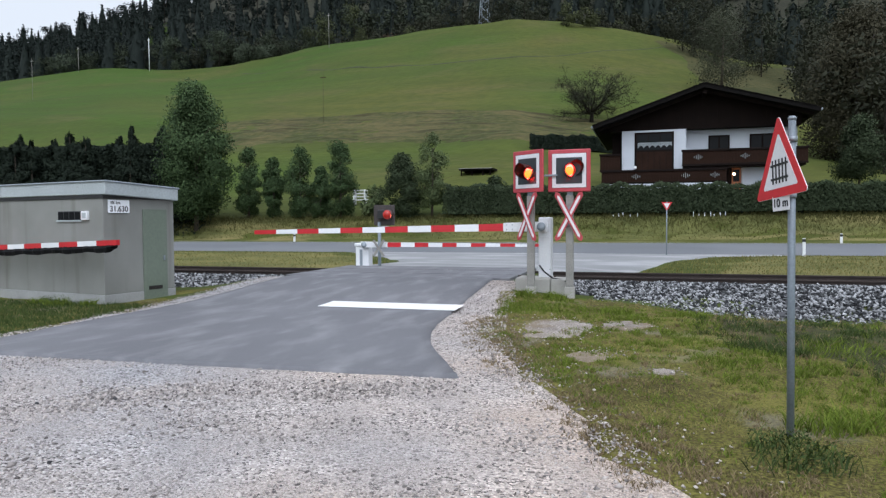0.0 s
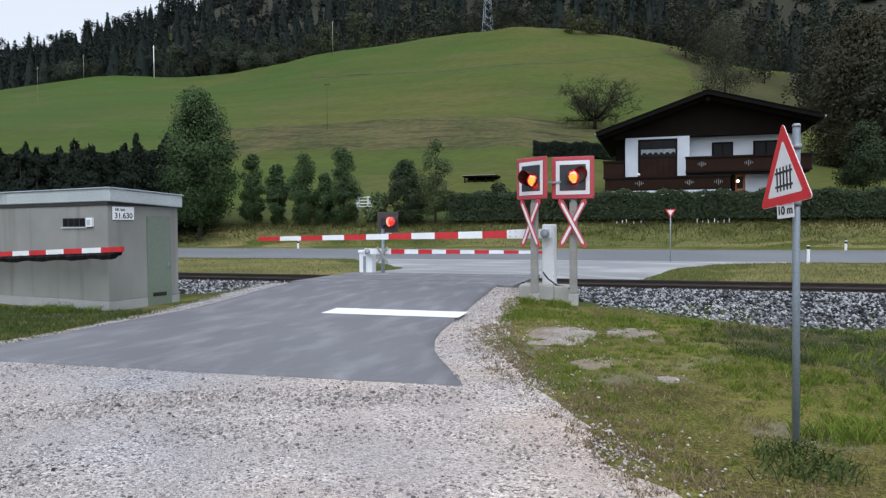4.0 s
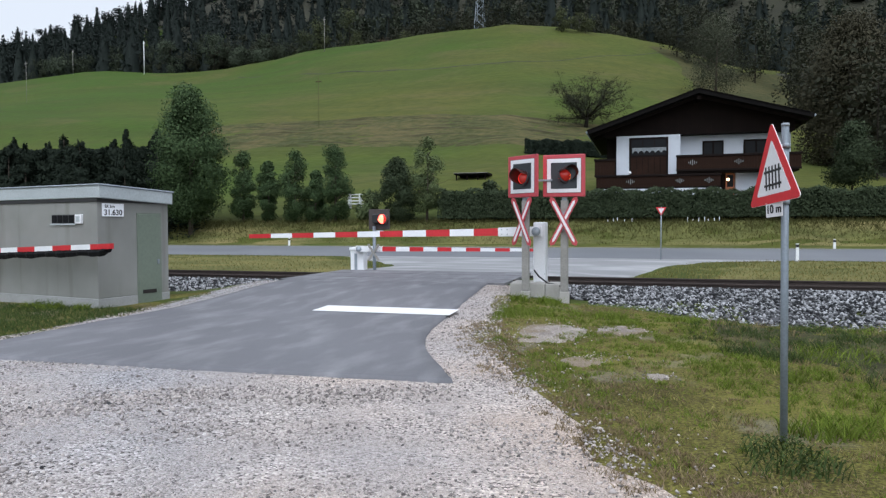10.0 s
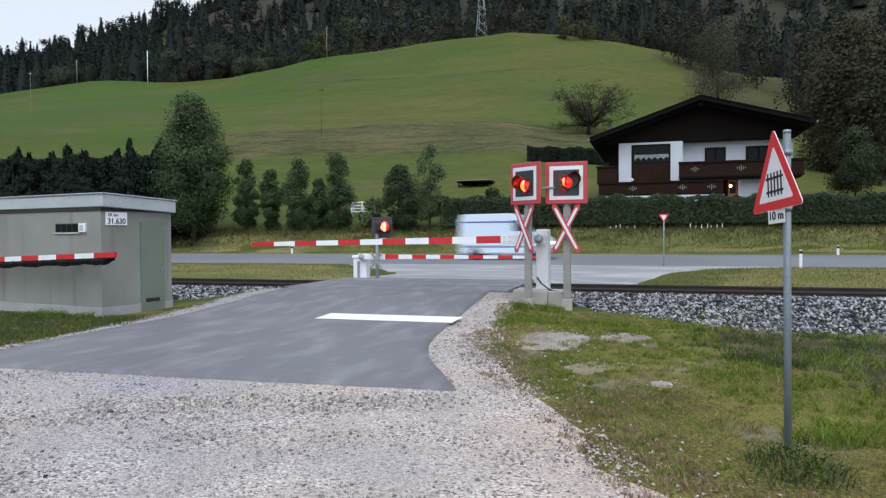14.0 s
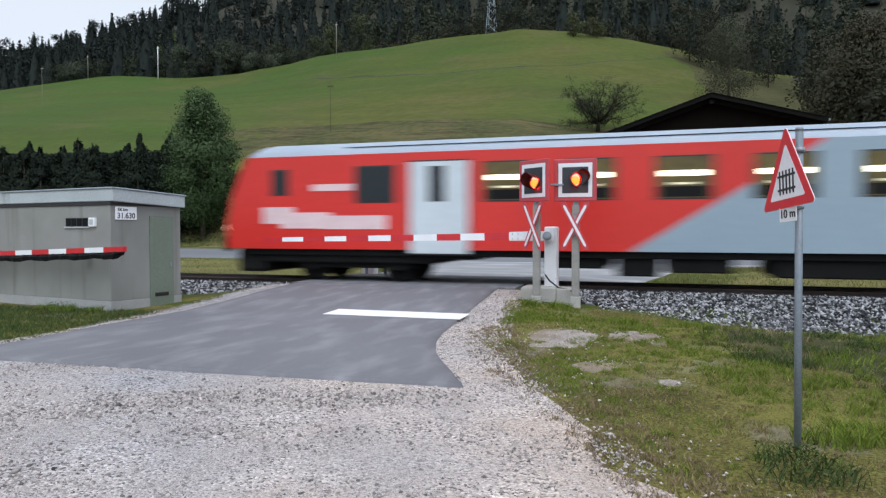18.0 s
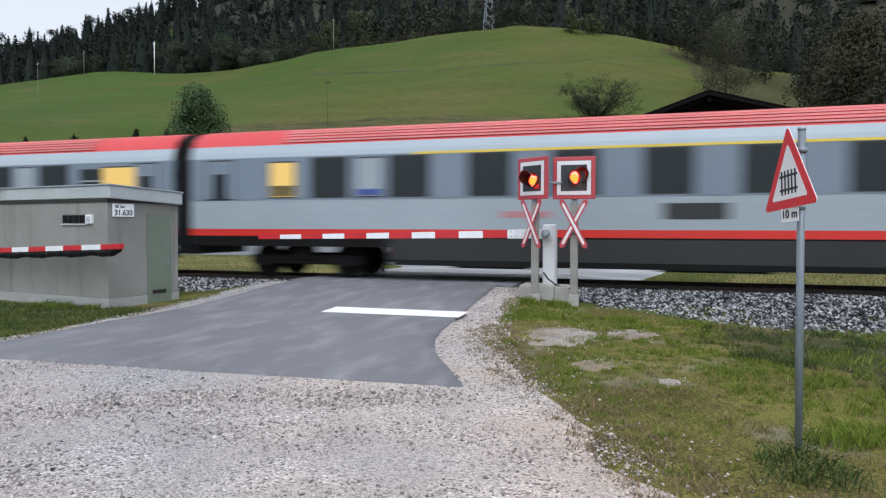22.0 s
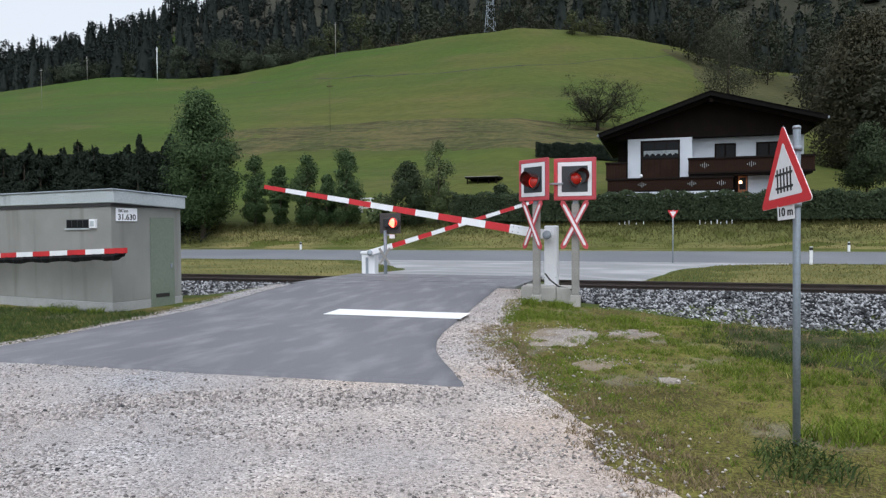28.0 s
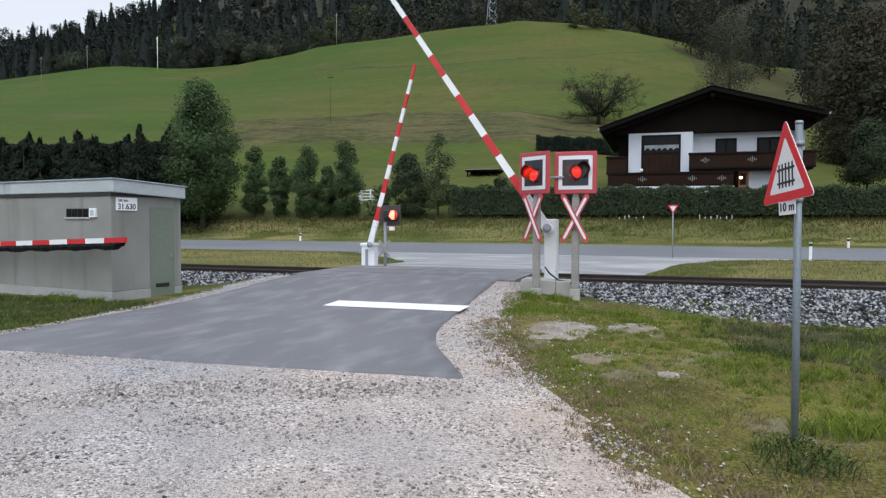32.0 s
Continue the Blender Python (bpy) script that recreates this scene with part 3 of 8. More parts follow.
def hut():
    # axes: x runs along the front up to the corner, y runs back along the door side
    m = pose(-10.38, 11.14, -0.33, 0, 0, -10)
    h = thing("relay_hut", m, "small grey rendered railway relay hut with a flat roof", "hut")
    L, D, H = 4.2, 1.74, 2.12
    bm = bevelled(-L, 0, 0, D, 0.2, H, 0.015)
    part("wall", bm, HUT_WALL, h)
    part("plinth", bevelled(-L - 0.012, 0.012, -0.012, D + 0.012, -0.35, 0.2, 0.008), material("hut_plinth", (0.36, 0.365, 0.36), (0.26, 0.265, 0.26), rough=0.9, big=2, fine=50, bump=0.3), h, "pale concrete plinth")
    bm = bmesh.new()
    a, c = 0.12, 0.03
    vs = [(-L - a, -c, H + 0.07), (a, -c, H + 0.07), (a, D + c, H - 0.01), (-L - a, D + c, H - 0.01)]
    lo = [bm.verts.new((x, y, z)) for x, y, z in vs]
    hi = [bm.verts.new((x, y, z + 0.25)) for x, y, z in vs]
    bm.faces.new(lo[::-1])
    bm.faces.new(hi)
    for i in range(4):
        bm.faces.new((lo[i], lo[(i + 1) % 4], hi[(i + 1) % 4], hi[i]))
    bmesh.ops.bevel(bm, geom=bm.edges[:], offset=0.012, segments=1, affect="EDGES")
    part("roof", bm, HUT_ROOF, h, "pale flat roof slab with a broad fascia")
    bm = bmesh.new()
    for i in range(4):
        p, q = Vector(vs[i]), Vector(vs[(i + 1) % 4])
        d = (q - p).normalized()
        tube(bm, p + Vector((0, 0, 0.262)) - d * 0.02, q + Vector((0, 0, 0.262)) + d * 0.02, 0.022, n=6)
    part("roof_edge", bm, GALVA, h, "dark metal roof edging")
    # black band between the wall top and the roof slab
    part("soffit", bevelled(-L - 0.03, 0.03, -0.018, D + 0.018, H - 0.005, H + 0.06, 0.005), BLACK, h)
    # door on the side
    d = part("door", bevelled(0.004, 0.03, 0.95, 1.50, -0.02, 1.88, 0.006), HUT_DOOR, h, "flat grey-green metal door")
    part("handle", bevelled(0.03, 0.06, 1.41, 1.45, 0.83, 0.93, 0.006), GALVA, d)
    g = part("vent_grille", bevelled(0.03, 0.038, 1.03, 1.38, 0.22, 0.30, 0.003), BLACK, d, "dark vent grille low in the door")
    bm = bmesh.new()
    for k in range(3):
        box(bm, 0.037, 0.043, 1.04, 1.37, 0.232 + 0.024 * k, 0.24 + 0.024 * k)
    part("slat", bm, RUST, g)
    bm = bmesh.new()
    for y0, y1, z0, z1 in ((0.92, 0.95, -0.02, 1.91), (1.50, 1.53, -0.02, 1.91), (0.95, 1.50, 1.88, 1.91)):
        box(bm, 0.004, 0.022, y0, y1, z0, z1)
    part("door_frame", bm, HUT_DOOR, h)
    # number board of the crossing
    pl = part("number_plate", bevelled(0.012, 0.024, 0.10, 0.60, 1.83, 2.09, 0.004), PLATE_BRIGHT, h, "white plate with black kilometre figures")
    rot = Matrix.Rotation(radians(90), 4, "Z") @ Matrix.Rotation(radians(90), 4, "X")
    sign_text("lettering", "31.630", 0.155, BLACK, pl, Matrix.Translation((0.0255, 0.35, 1.905)) @ rot)
    sign_text("lettering", "EK km", 0.085, BLACK, pl, Matrix.Translation((0.0255, 0.27, 2.03)) @ rot)
    # low window and white box on the front
    w = part("window", bevelled(-1.37, -0.64, -0.012, 0.02, 1.69, 1.87, 0.006), BLACK, h, "narrow barred window")
    for k in range(4):
        part("pane", bevelled(-1.345 + 0.175 * k, -1.205 + 0.175 * k, -0.02, -0.01, 1.705, 1.855, 0.003), DARK_GLASS, w)
    part("window_sill", bevelled(-1.40, -0.62, -0.03, 0.01, 1.66, 1.69, 0.004), HUT_ROOF, h)
    f = part("vent_box", bevelled(-0.60, -0.41, -0.05, 0.01, 1.69, 1.87, 0.008), WHITE_PAINT, h, "small white ventilation box")
    part("vent_mesh", bevelled(-0.565, -0.445, -0.056, -0.049, 1.725, 1.835, 0.003), HUT_ROOF, f)
    # spare boom kept on brackets along the front, with its dark folded skirt
    sb = thing("spare_boom", m, "red and white barrier boom stored along the hut wall", "barrier boom")
    n = 9
    for k in range(n):
        x1 = 0.79 - 0.56 * k
        if x1 - 0.56 < -4.4:
            break
        za, zb = 1.26 - 0.036 * (0.79 - x1), 1.26 - 0.036 * (0.79 - x1 + 0.56)
        bm = bmesh.new()
        v = box(bm, x1 - 0.56, x1, -0.33, -0.25, 0, 0.10)
        for q in v:
            q.co.z += za if q.co.x > x1 - 0.3 else zb
        for q in v:
            q.co.z -= 0.05
        part("stripe", bm, RED_PAINT if k % 2 == 0 else WHITE_PAINT, sb)
    # the skirt is one folded strip with a wavy lower edge
    rnd = random.Random(5)
    vs, fs = [], []
    for k in range(60):
        x = 0.66 - 0.086 * k
        zt = 1.215 - 0.036 * (0.79 - x)
        dp = 0.125 + 0.012 * math.sin(k * 0.55) + 0.014 * rnd.random() - (0.06 if k < 2 else 0)
        out = 0.02 * math.sin(k * 1.7) + 0.012 * rnd.random()
        for y, z in ((-0.31 - out, zt), (-0.345 - out, zt - 0.4 * dp), (-0.32 - out, zt - dp), (-0.22 + out, zt - dp * 0.9), (-0.18, zt)):
            vs.append((x, y, z))
    for k in range(59):
        for i in range(4):
            fs.append((k * 5 + i, k * 5 + i + 1, (k + 1) * 5 + i + 1, (k + 1) * 5 + i))
    raw("skirt", vs, fs, SKIRT_BLACK, sb, label="black folded skirt under the boom")
    for x in (-0.6, -3.2):
        part("bracket", bevelled(x - 0.03, x + 0.03, -0.30, 0.0, 1.10, 1.14, 0.005), BLACK, sb)


hut()


def thirds(bm, core=0.72):
    """Three sectors round the upright axis: bright in front, then fading, then dim."""
    for f in bm.faces:
        c = f.calc_center_median()
        turn = math.degrees(math.atan2(c.x, -c.y))
        k = int(((turn + 60) % 360) // 120)
        # the filament's light fills the middle of the bright third, red light comes off its rim
        if k == 0 and c.normalized().dot(Vector((-0.10, -0.97, -0.2)).normalized()) < core:
            k = 3 if abs(turn) < 42 else 2
        f.smooth, f.material_index = True, k


def crossing_signal(m, board_turn, hood_turn, group, hood_from=-62, off=(0, 0, 0)):
    """A light signal: post, bordered board with a hooded lamp, and a cross below it."""
    s = thing("crossing_signal", m, "level crossing light with red-bordered board above a red and white cross", "traffic light", group)
    part("post", bevelled(-0.075, 0.075, -0.06, 0.06, -0.4, 2.1, 0.012), POST_GREY, s, "weathered grey square post")
    part("post_foot", bevelled(-0.10, 0.10, -0.075, 0.075, -0.4, 0.22, 0.01), CONCRETE, s)
    bt = Matrix.Rotation(radians(board_turn), 4, "Z")
    B = bt @ Matrix.Translation((0, -0.10, 2.60))
    G = B @ Matrix.Translation(off) @ Matrix.Rotation(radians(hood_turn), 4, "Z") @ Matrix.Rotation(radians(-15), 4, "X")

    def sub(name, bm, mat, parent=s, label="", mm=B):
        bm.transform(mm)
        return part(name, bm, mat, parent, label)
    w = 0.43
    bd = sub("board", bevelled(-w, w, 0.0, 0.05, -w, w, 0.015), BOARD_RED, s, "square board with a red border")
    sub("white_band", bevelled(-0.345, 0.345, -0.006, 0.01, -0.345, 0.345, 0.004), SIGN_WHITE, bd)
    sub("dark_line", bevelled(-0.352, 0.352, -0.003, 0.01, -0.352, 0.352, 0.003), BOARD_DARK, bd)
    sub("backboard", bevelled(-0.265, 0.265, -0.012, 0.0, -0.265, 0.265, 0.004), BOARD_DARK, bd)
    # hood: a dark open tube that leans forward, cut away below
    bm = bmesh.new()
    n, r = 20, 0.150
    rings = []
    for k in range(5):
        y = -0.01 - 0.29 * k / 4
        ring = []
        for i in range(n + 1):
            a = radians(hood_from + 218 * i / n)
            cut = 1.0 - 0.35 * (k / 4) * (abs(i / n - 0.5) * 2) ** 3
            for_r = r * (1 - 0.04 * k / 4)
            ring.append(bm.verts.new((for_r * math.cos(a), y * cut, for_r * math.sin(a))))
        rings.append(ring)
    for a, b in zip(rings, rings[1:]):
        for i in range(n):
            f = bm.faces.new((a[i], b[i], b[i + 1], a[i + 1]))
            f.smooth = True
    bmesh.ops.solidify(bm, geom=bm.faces[:], thickness=0.008)
    sub("hood", bm, HOOD, bd, "black tube hood over the lamp, tinted with its red light", G)
    bm = bmesh.new()
    lathe(bm, [(0.160, -0.03), (0.160, 0.0), (0.145, 0.005), (0.145, -0.025)], 24, "Y")
    sub("bezel", bm, BLACK, bd, "", G)
    # the lamp turns like a beacon: a bright, a fading and a dim third
    bm = bmesh.new()
    bmesh.ops.create_uvsphere(bm, u_segments=36, v_segments=24, radius=0.125)
    thirds(bm)
    lamp = part("lamp", bm, [LENS_LIT, LENS_FADING, LENS_DARK, LENS_RIM], bd)
    lamp.matrix_basis = Matrix.Translation((G @ Matrix.Translation((0, -0.012, 0))).to_translation()) @ Matrix.Rotation(radians(8), 4, "Z")
    # the cross
    C = bt @ Matrix.Translation((0, -0.12, 1.67))
    cr = sub("cross", bevelled(-0.03, 0.03, 0.03, 0.05, -0.2, 0.2, 0.004), GALVA, s, "diagonal cross with white bands and red edges", C)
    for k, sg in enumerate((1, -1)):
        R = C @ Matrix.Rotation(radians(28 * sg), 4, "Y")
        pts = [(-0.056, -0.51), (0, -0.565), (0.056, -0.51), (0.056, 0.51), (0, 0.565), (-0.056, 0.51)]
        bm = bmesh.new()
        prism(bm, pts, -0.004 - 0.02 * k, 0.014 - 0.02 * k)
        arm = sub("arm", bm, BOARD_RED, cr, "", R)
        bm = bmesh.new()
        prism(bm, [(x * 0.46, z * 0.86) for x, z in pts], -0.009 - 0.02 * k, 0.0 - 0.02 * k)
        sub("band", bm, SIGN_WHITE, cr, "", R)
    # bracket behind the board
    sub("bracket", bevelled(-0.05, 0.05, 0.05, 0.16, -0.5, 0.1, 0.006), GALVA, s)
    return lamp, B


SIGNAL_A = crossing_signal(pose(-2.45, 14.32, -0.29), -36, -14, "signals on the near side", 24, (0.07, 0, -0.05))
SIGNAL_B = crossing_signal(pose(-1.66, 14.4, -0.29), -3, 50, "signals on the near side")
part("bolt", bevelled(-2.2, -1.9, 14.28, 14.31, 2.2, 2.24, 0.005), GALVA).parent = SIGNAL_A[0].parent.parent
bpy.data.objects["bolt"].matrix_basis = pose(-2.45, 14.32, -0.29).inverted()


def far_signal():
    s = thing("far_signal", pose(-8.55, 21.0, -0.45), "small dark crossing light with a round red lamp", "traffic light")
    bm = bmesh.new()
    tube(bm, (0, 0, -0.2), (0, 0, 1.75), 0.055)
    part("post", bm, ZINC, s)
    bd = part("board", bevelled(-0.20, 0.52, 0.02, 0.06, 1.64, 2.30, 0.012), FAR_BOARD, s, "brown-grey square board seen from its lamp side")
    bm = bmesh.new()
    lathe(bm, [(0.15, -0.16), (0.16, -0.16), (0.16, 0.03), (0.0, 0.03)], 20, "Y", Matrix.Translation((0.33, 0, 1.98)))
    part("hood", bm, HOOD, bd)
    part("lamp_housing", bevelled(-0.02, 0.20, -0.14, 0.02, 1.84, 2.14, 0.03), BLACK, bd, "black housing beside the lamp")
    bm = bmesh.new()
    bmesh.ops.create_uvsphere(bm, u_segments=20, v_segments=12, radius=0.15)
    thirds(bm, 0.75)
    lamp = part("lamp", bm, [LENS_FAR, LENS_FADING, LENS_DARK, LENS_RIM], bd)
    lamp.matrix_basis = Matrix.Translation((0.33, -0.12, 1.98))
    part("bracket", bevelled(-0.06, 0.30, 0.0, 0.05, 1.56, 1.62, 0.008), GALVA, s)
    part("junction_box", bevelled(0.17, 0.33, -0.08, 0.02, 1.48, 1.60, 0.008), WHITE_PAINT, s)
    cr = part("cross", bevelled(-0.025, 0.025, -0.09, -0.06, 0.78, 1.02, 0.004), GALVA, s, "bare grey back of the crossing sign")
    for a in (35, -35):
        part("arm", bevelled(-0.042, 0.042, -0.085 + 0.0002 * a, -0.065 + 0.0002 * a, -0.32, 0.32, 0.006, 1, Matrix.Translation((0, 0, 0.90)) @ Matrix.Rotation(radians(a), 4, "Y")), POST_GREY, cr)
    return lamp


FAR_LAMP = far_signal()


def boom(name, length, sgn, root, tip, parent_label, stripes, first_white):
    """A boom that lies along x from its pivot; stripes are parts."""
    b = thing(name, None, parent_label, "barrier boom")
    a0 = 0.16
    arm_end = 0.82
    bm = bmesh.new()
    v = box(bm, 0, 1, -0.05, 0.05, -1, 1)
    for q in v:
        s = q.co.x
        q.co.x = sgn * (-0.12 + s * (arm_end + 0.12))
        q.co.z *= root * (0.62 if s < 0.5 else 0.56)
    bmesh.ops.recalc_face_normals(bm, faces=bm.faces[:])
    bmesh.ops.bevel(bm, geom=bm.edges[:], offset=0.012, segments=2, affect="EDGES")
    part("boom_arm", bm, WHITE_PAINT, b, "white steel arm at the pivot")
    bm = bmesh.new()
    lathe(bm, [(0.0, -0.09), (0.085, -0.09), (0.095, -0.07), (0.095, 0.07), (0.0, 0.08)], 20, "Y")
    part("hub", bm, GALVA, b)
    for bx in (0.62, 0.74):
        for bz in (-0.05, 0.05):
            bm = bmesh.new()
            tube(bm, (sgn * bx, -0.058, bz), (sgn * bx, -0.04, bz), 0.012, n=8)
            part("bolt", bm, GALVA, b)
    st = (length - arm_end) / stripes
    for k in range(stripes):
        x0, x1 = arm_end + st * k, arm_end + st * (k + 1)
        h0, h1 = [0.5 * (root + (tip - root) * x / length) for x in (x0, x1)]
        bm = bmesh.new()
        v = box(bm, 0, 1, -0.035, 0.035, -1, 1)
        for q in v:
            hh = h0 if q.co.x < 0.5 else h1
            q.co.x = sgn * (x0 if q.co.x < 0.5 else x1)
            q.co.z *= hh
        bmesh.ops.recalc_face_normals(bm, faces=bm.faces[:])
        part("stripe", bm, WHITE_PAINT if (k % 2 == 1) ^ first_white else RED_PAINT, b)
    bm = bmesh.new()
    box(bm, *(sorted((sgn * length, sgn * (length + 0.03)))), -0.03, 0.03, -0.5 * tip, 0.5 * tip)
    part("end_cap", bm, RED_PAINT, b)
    return b


def barriers():
    g = thing("barrier_drive", pose(-2.25, 15.0, -0.29), "tall white barrier drive cabinet on a concrete block", "barrier drive", "barrier drives")
    body = part("cabinet", bevelled(-0.15, 0.12, -0.02, 0.34, 0.30, 1.66, 0.03, 3), WHITE_PAINT, g, "white painted steel cabinet")
    part("door", bevelled(-0.13, 0.09, -0.032, -0.018, 0.36, 1.25, 0.005), WHITE_PAINT, body)
    part("seam", bevelled(-0.145, 0.115, -0.024, -0.015, 0.53, 0.545, 0.002), GALVA, body)
    bm = bmesh.new()
    lathe(bm, [(0.0, -0.1), (0.09, -0.1), (0.11, -0.06), (0.11, 0.0), (0.0, 0.0)], 20, "Y", Matrix.Translation((-0.06, 0, 1.46)))
    part("shaft_cover", bm, WHITE_PAINT, body)
    part("base_frame", bevelled(-0.15, 0.13, -0.03, 0.35, 0.12, 0.30, 0.01), GALVA, g)
    bm = bmesh.new()
    pts = [(-0.12 + 0.0, -0.05, 0.62), (0.0, -0.2, 0.5), (0.2, -0.25, 0.36), (0.42, -0.3, 0.33), (0.5, -0.35, 0.3), (0.52, -0.35, 0.05)]
    for p, q in zip(pts, pts[1:]):
        tube(bm, p, q, 0.018, n=8)
    part("cable", bm, BLACK, g, "black cable running to the ground")
    cb = thing("concrete_block", pose(-2.32, 14.72, -0.29), "weathered rectangular concrete foundation blocks", "foundation")
    part("block", bevelled(-0.52, 0.22, -0.1, 0.6, -0.2, 0.36, 0.02), CONCRETE, cb)
    part("block", bevelled(0.225, 0.56, -0.06, 0.62, -0.2, 0.35, 0.02), CONCRETE, cb)
    part("cover_plate", bevelled(-0.50, 0.2, -0.08, 0.58, 0.36, 0.372, 0.004), CONCRETE, cb)
    f = thing("barrier_drive", pose(-9.2, 21.3, -0.5), "white barrier drive beyond the track", "barrier drive", "barrier drives")
    body = part("cabinet", bevelled(-0.27, 0.2, -0.15, 0.2, 0.0, 1.0, 0.03, 3), WHITE_PAINT, f, "white painted steel cabinet")
    part("recess", bevelled(-0.12, -0.02, -0.16, -0.145, 0.08, 0.9, 0.004), GALVA, body)
    part("cap", bevelled(-0.30, 0.23, -0.18, 0.23, 1.0, 1.1, 0.025, 3), WHITE_PAINT, body)
    near = boom("near_boom", 6.75, -1, 0.172, 0.092, "red and white striped barrier boom across the road", 11, False)
    far = boom("far_boom", 5.95, 1, 0.16, 0.085, "red and white striped barrier boom beyond the rails", 11, False)
    return near, far


NEAR_BOOM, FAR_BOOM = barriers()


def warning_sign():
    s = thing("warning_sign", pose(0.97, 5.6, -0.36), "triangular red-bordered sign with a black gate on a galvanised post", "road sign")
    bm = bmesh.new()
    tube(bm, (0.0, 0, -0.3), (-0.018, 0, 2.37), 0.0265, n=20)
    part("post", bm, ZINC, s, "round galvanised steel post")
    bm = bmesh.new()
    lathe(bm, [(0.0285, 2.36), (0.0295, 2.375), (0.022, 2.385), (0.0, 2.387)], 20, "Z", Matrix.Translation((-0.018, 0, 0)))
    part("cap", bm, GALVA, s)
    # the plate turns about the post and hangs a little askew
    T = Matrix.Translation((-0.105, -0.045, 2.0)) @ Matrix.Rotation(radians(-70), 4, "Z") @ Matrix.Rotation(radians(-5), 4, "Y")

    def tri(side, r, y0, y1):
        h = side * math.sqrt(3) / 2
        pts = []
        for (cx, cz), a0 in zip(((0, h * 2 / 3), (-side / 2, -h / 3), (side / 2, -h / 3)), (30, 150, 270)):
            d = Vector((cx, cz)).normalized()
            c = Vector((cx, cz)) - d * 2 * r
            for k in range(6):
                a = radians(a0 + 24 * k)
                pts.append((c.x + r * math.cos(a), c.y + r * math.sin(a)))
        bm = bmesh.new()
        prism(bm, pts, y0, y1)
        bm.transform(T)
        return bm
    pl = part("plate", tri(0.69, 0.022, 0.0, 0.010), SIGN_RED, s, "red triangular plate")
    part("rim", tri(0.697, 0.0225, 0.003, 0.008), SIGN_WHITE, pl)
    part("white_field", tri(0.465, 0.012, -0.002, 0.006), SIGN_WHITE, pl)
    for k in range(5):
        x = -0.088 + 0.044 * k
        bm = bmesh.new()
        box(bm, x - 0.008, x + 0.008, -0.005, 0.004, -0.10, 0.075)
        bm.transform(T)
        part("gate_bar", bm, BLACK, pl, "black upright of the gate pictogram")
    for z in (-0.065, 0.035):
        bm = bmesh.new()
        box(bm, -0.115, 0.115, -0.0058, 0.004, z - 0.008, z + 0.008)
        bm.transform(T)
        part("gate_rail", bm, BLACK, pl, "black rail of the gate pictogram")
    for z in (0.22, -0.19):
        bm = bmesh.new()
        tube(bm, T @ Vector((0.02, 0.01, z)), Vector((-0.012, 0.0, (T @ Vector((0, 0, z))).z)), 0.012, n=8)
        lathe(bm, [(0.0285, -0.018), (0.034, -0.018), (0.034, 0.018), (0.0285, 0.018)], 16, "Z", Matrix.Translation((-0.014, 0, (T @ Vector((0, 0, z))).z)))
        part("clamp", bm, GALVA, s)
    U = Matrix.Translation((-0.095, -0.045, 1.755)) @ Matrix.Rotation(radians(-64), 4, "Z") @ Matrix.Rotation(radians(-4), 4, "Y")
    d = part("distance_plate", bevelled(-0.095, 0.095, 0, 0.006, -0.055, 0.055, 0.002, 1, U), SIGN_WHITE, s, "small white plate reading 10 m")
    sign_text("lettering", "10 m", 0.085, BLACK, d, U @ Matrix.Translation((0, -0.002, 0)) @ Matrix.Rotation(radians(90), 4, "X"))


warning_sign()


def yield_sign():
    s = thing("yield_sign", pose(0.53, 32.6, -0.3), "small inverted triangle yield sign on a thin post", "road sign")
    bm = bmesh.new()
    tube(bm, (0, 0.02, -0.2), (0, 0.02, 2.44), 0.024)
    part("post", bm, GALVA, s)
    for sd, y, mt, nm in ((0.46, 0.0, SIGN_RED, "plate"), (0.27, -0.006, SIGN_WHITE, "white_field")):
        h = sd * 0.866
        bm = bmesh.new()
        prism(bm, [(-sd / 2, 2.29 + h / 3), (sd / 2, 2.29 + h / 3), (0, 2.29 - h * 2 / 3)], y, y + 0.008)
        part(nm, bm, mt, s)


yield_sign()


def delineators():
    first = None
    for x, y in ((6.15, 33.0), (9.55, 41.6), (-23.06, 41.6), (21, 33.0), (-48, 41.6)):
        z = float(height(x, y)) + (0.14 if y < 40 else -0.12)
        if first is None:
            first = thing("delineator_post", pose(x, y, z), "white roadside marker post with a black top", "marker post", "marker posts along the road")
            part("shaft", bevelled(-0.06, 0.06, -0.05, 0.05, -0.3, 0.55, 0.015), WHITE_PAINT, first)
            part("black_band", bevelled(-0.062, 0.062, -0.052, 0.052, 0.47, 0.6, 0.012), BLACK, first)
            part("tip", bevelled(-0.06, 0.06, -0.05, 0.05, 0.6, 0.64, 0.015), WHITE_PAINT, first)
        else:
            copy_thing(first, pose(x, y, z))


delineators()

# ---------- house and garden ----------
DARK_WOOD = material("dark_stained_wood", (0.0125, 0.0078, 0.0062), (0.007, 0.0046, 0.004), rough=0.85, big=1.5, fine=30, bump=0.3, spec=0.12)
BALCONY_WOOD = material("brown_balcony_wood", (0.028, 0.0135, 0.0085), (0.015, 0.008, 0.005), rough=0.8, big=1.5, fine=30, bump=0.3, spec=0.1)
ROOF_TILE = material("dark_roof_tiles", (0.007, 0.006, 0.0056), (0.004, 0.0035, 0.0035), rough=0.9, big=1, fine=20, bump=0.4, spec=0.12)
PLASTER = material("white_plaster", (0.60, 0.63, 0.68), (0.50, 0.53, 0.58), rough=0.9, big=0.7, fine=40, bump=0.15)
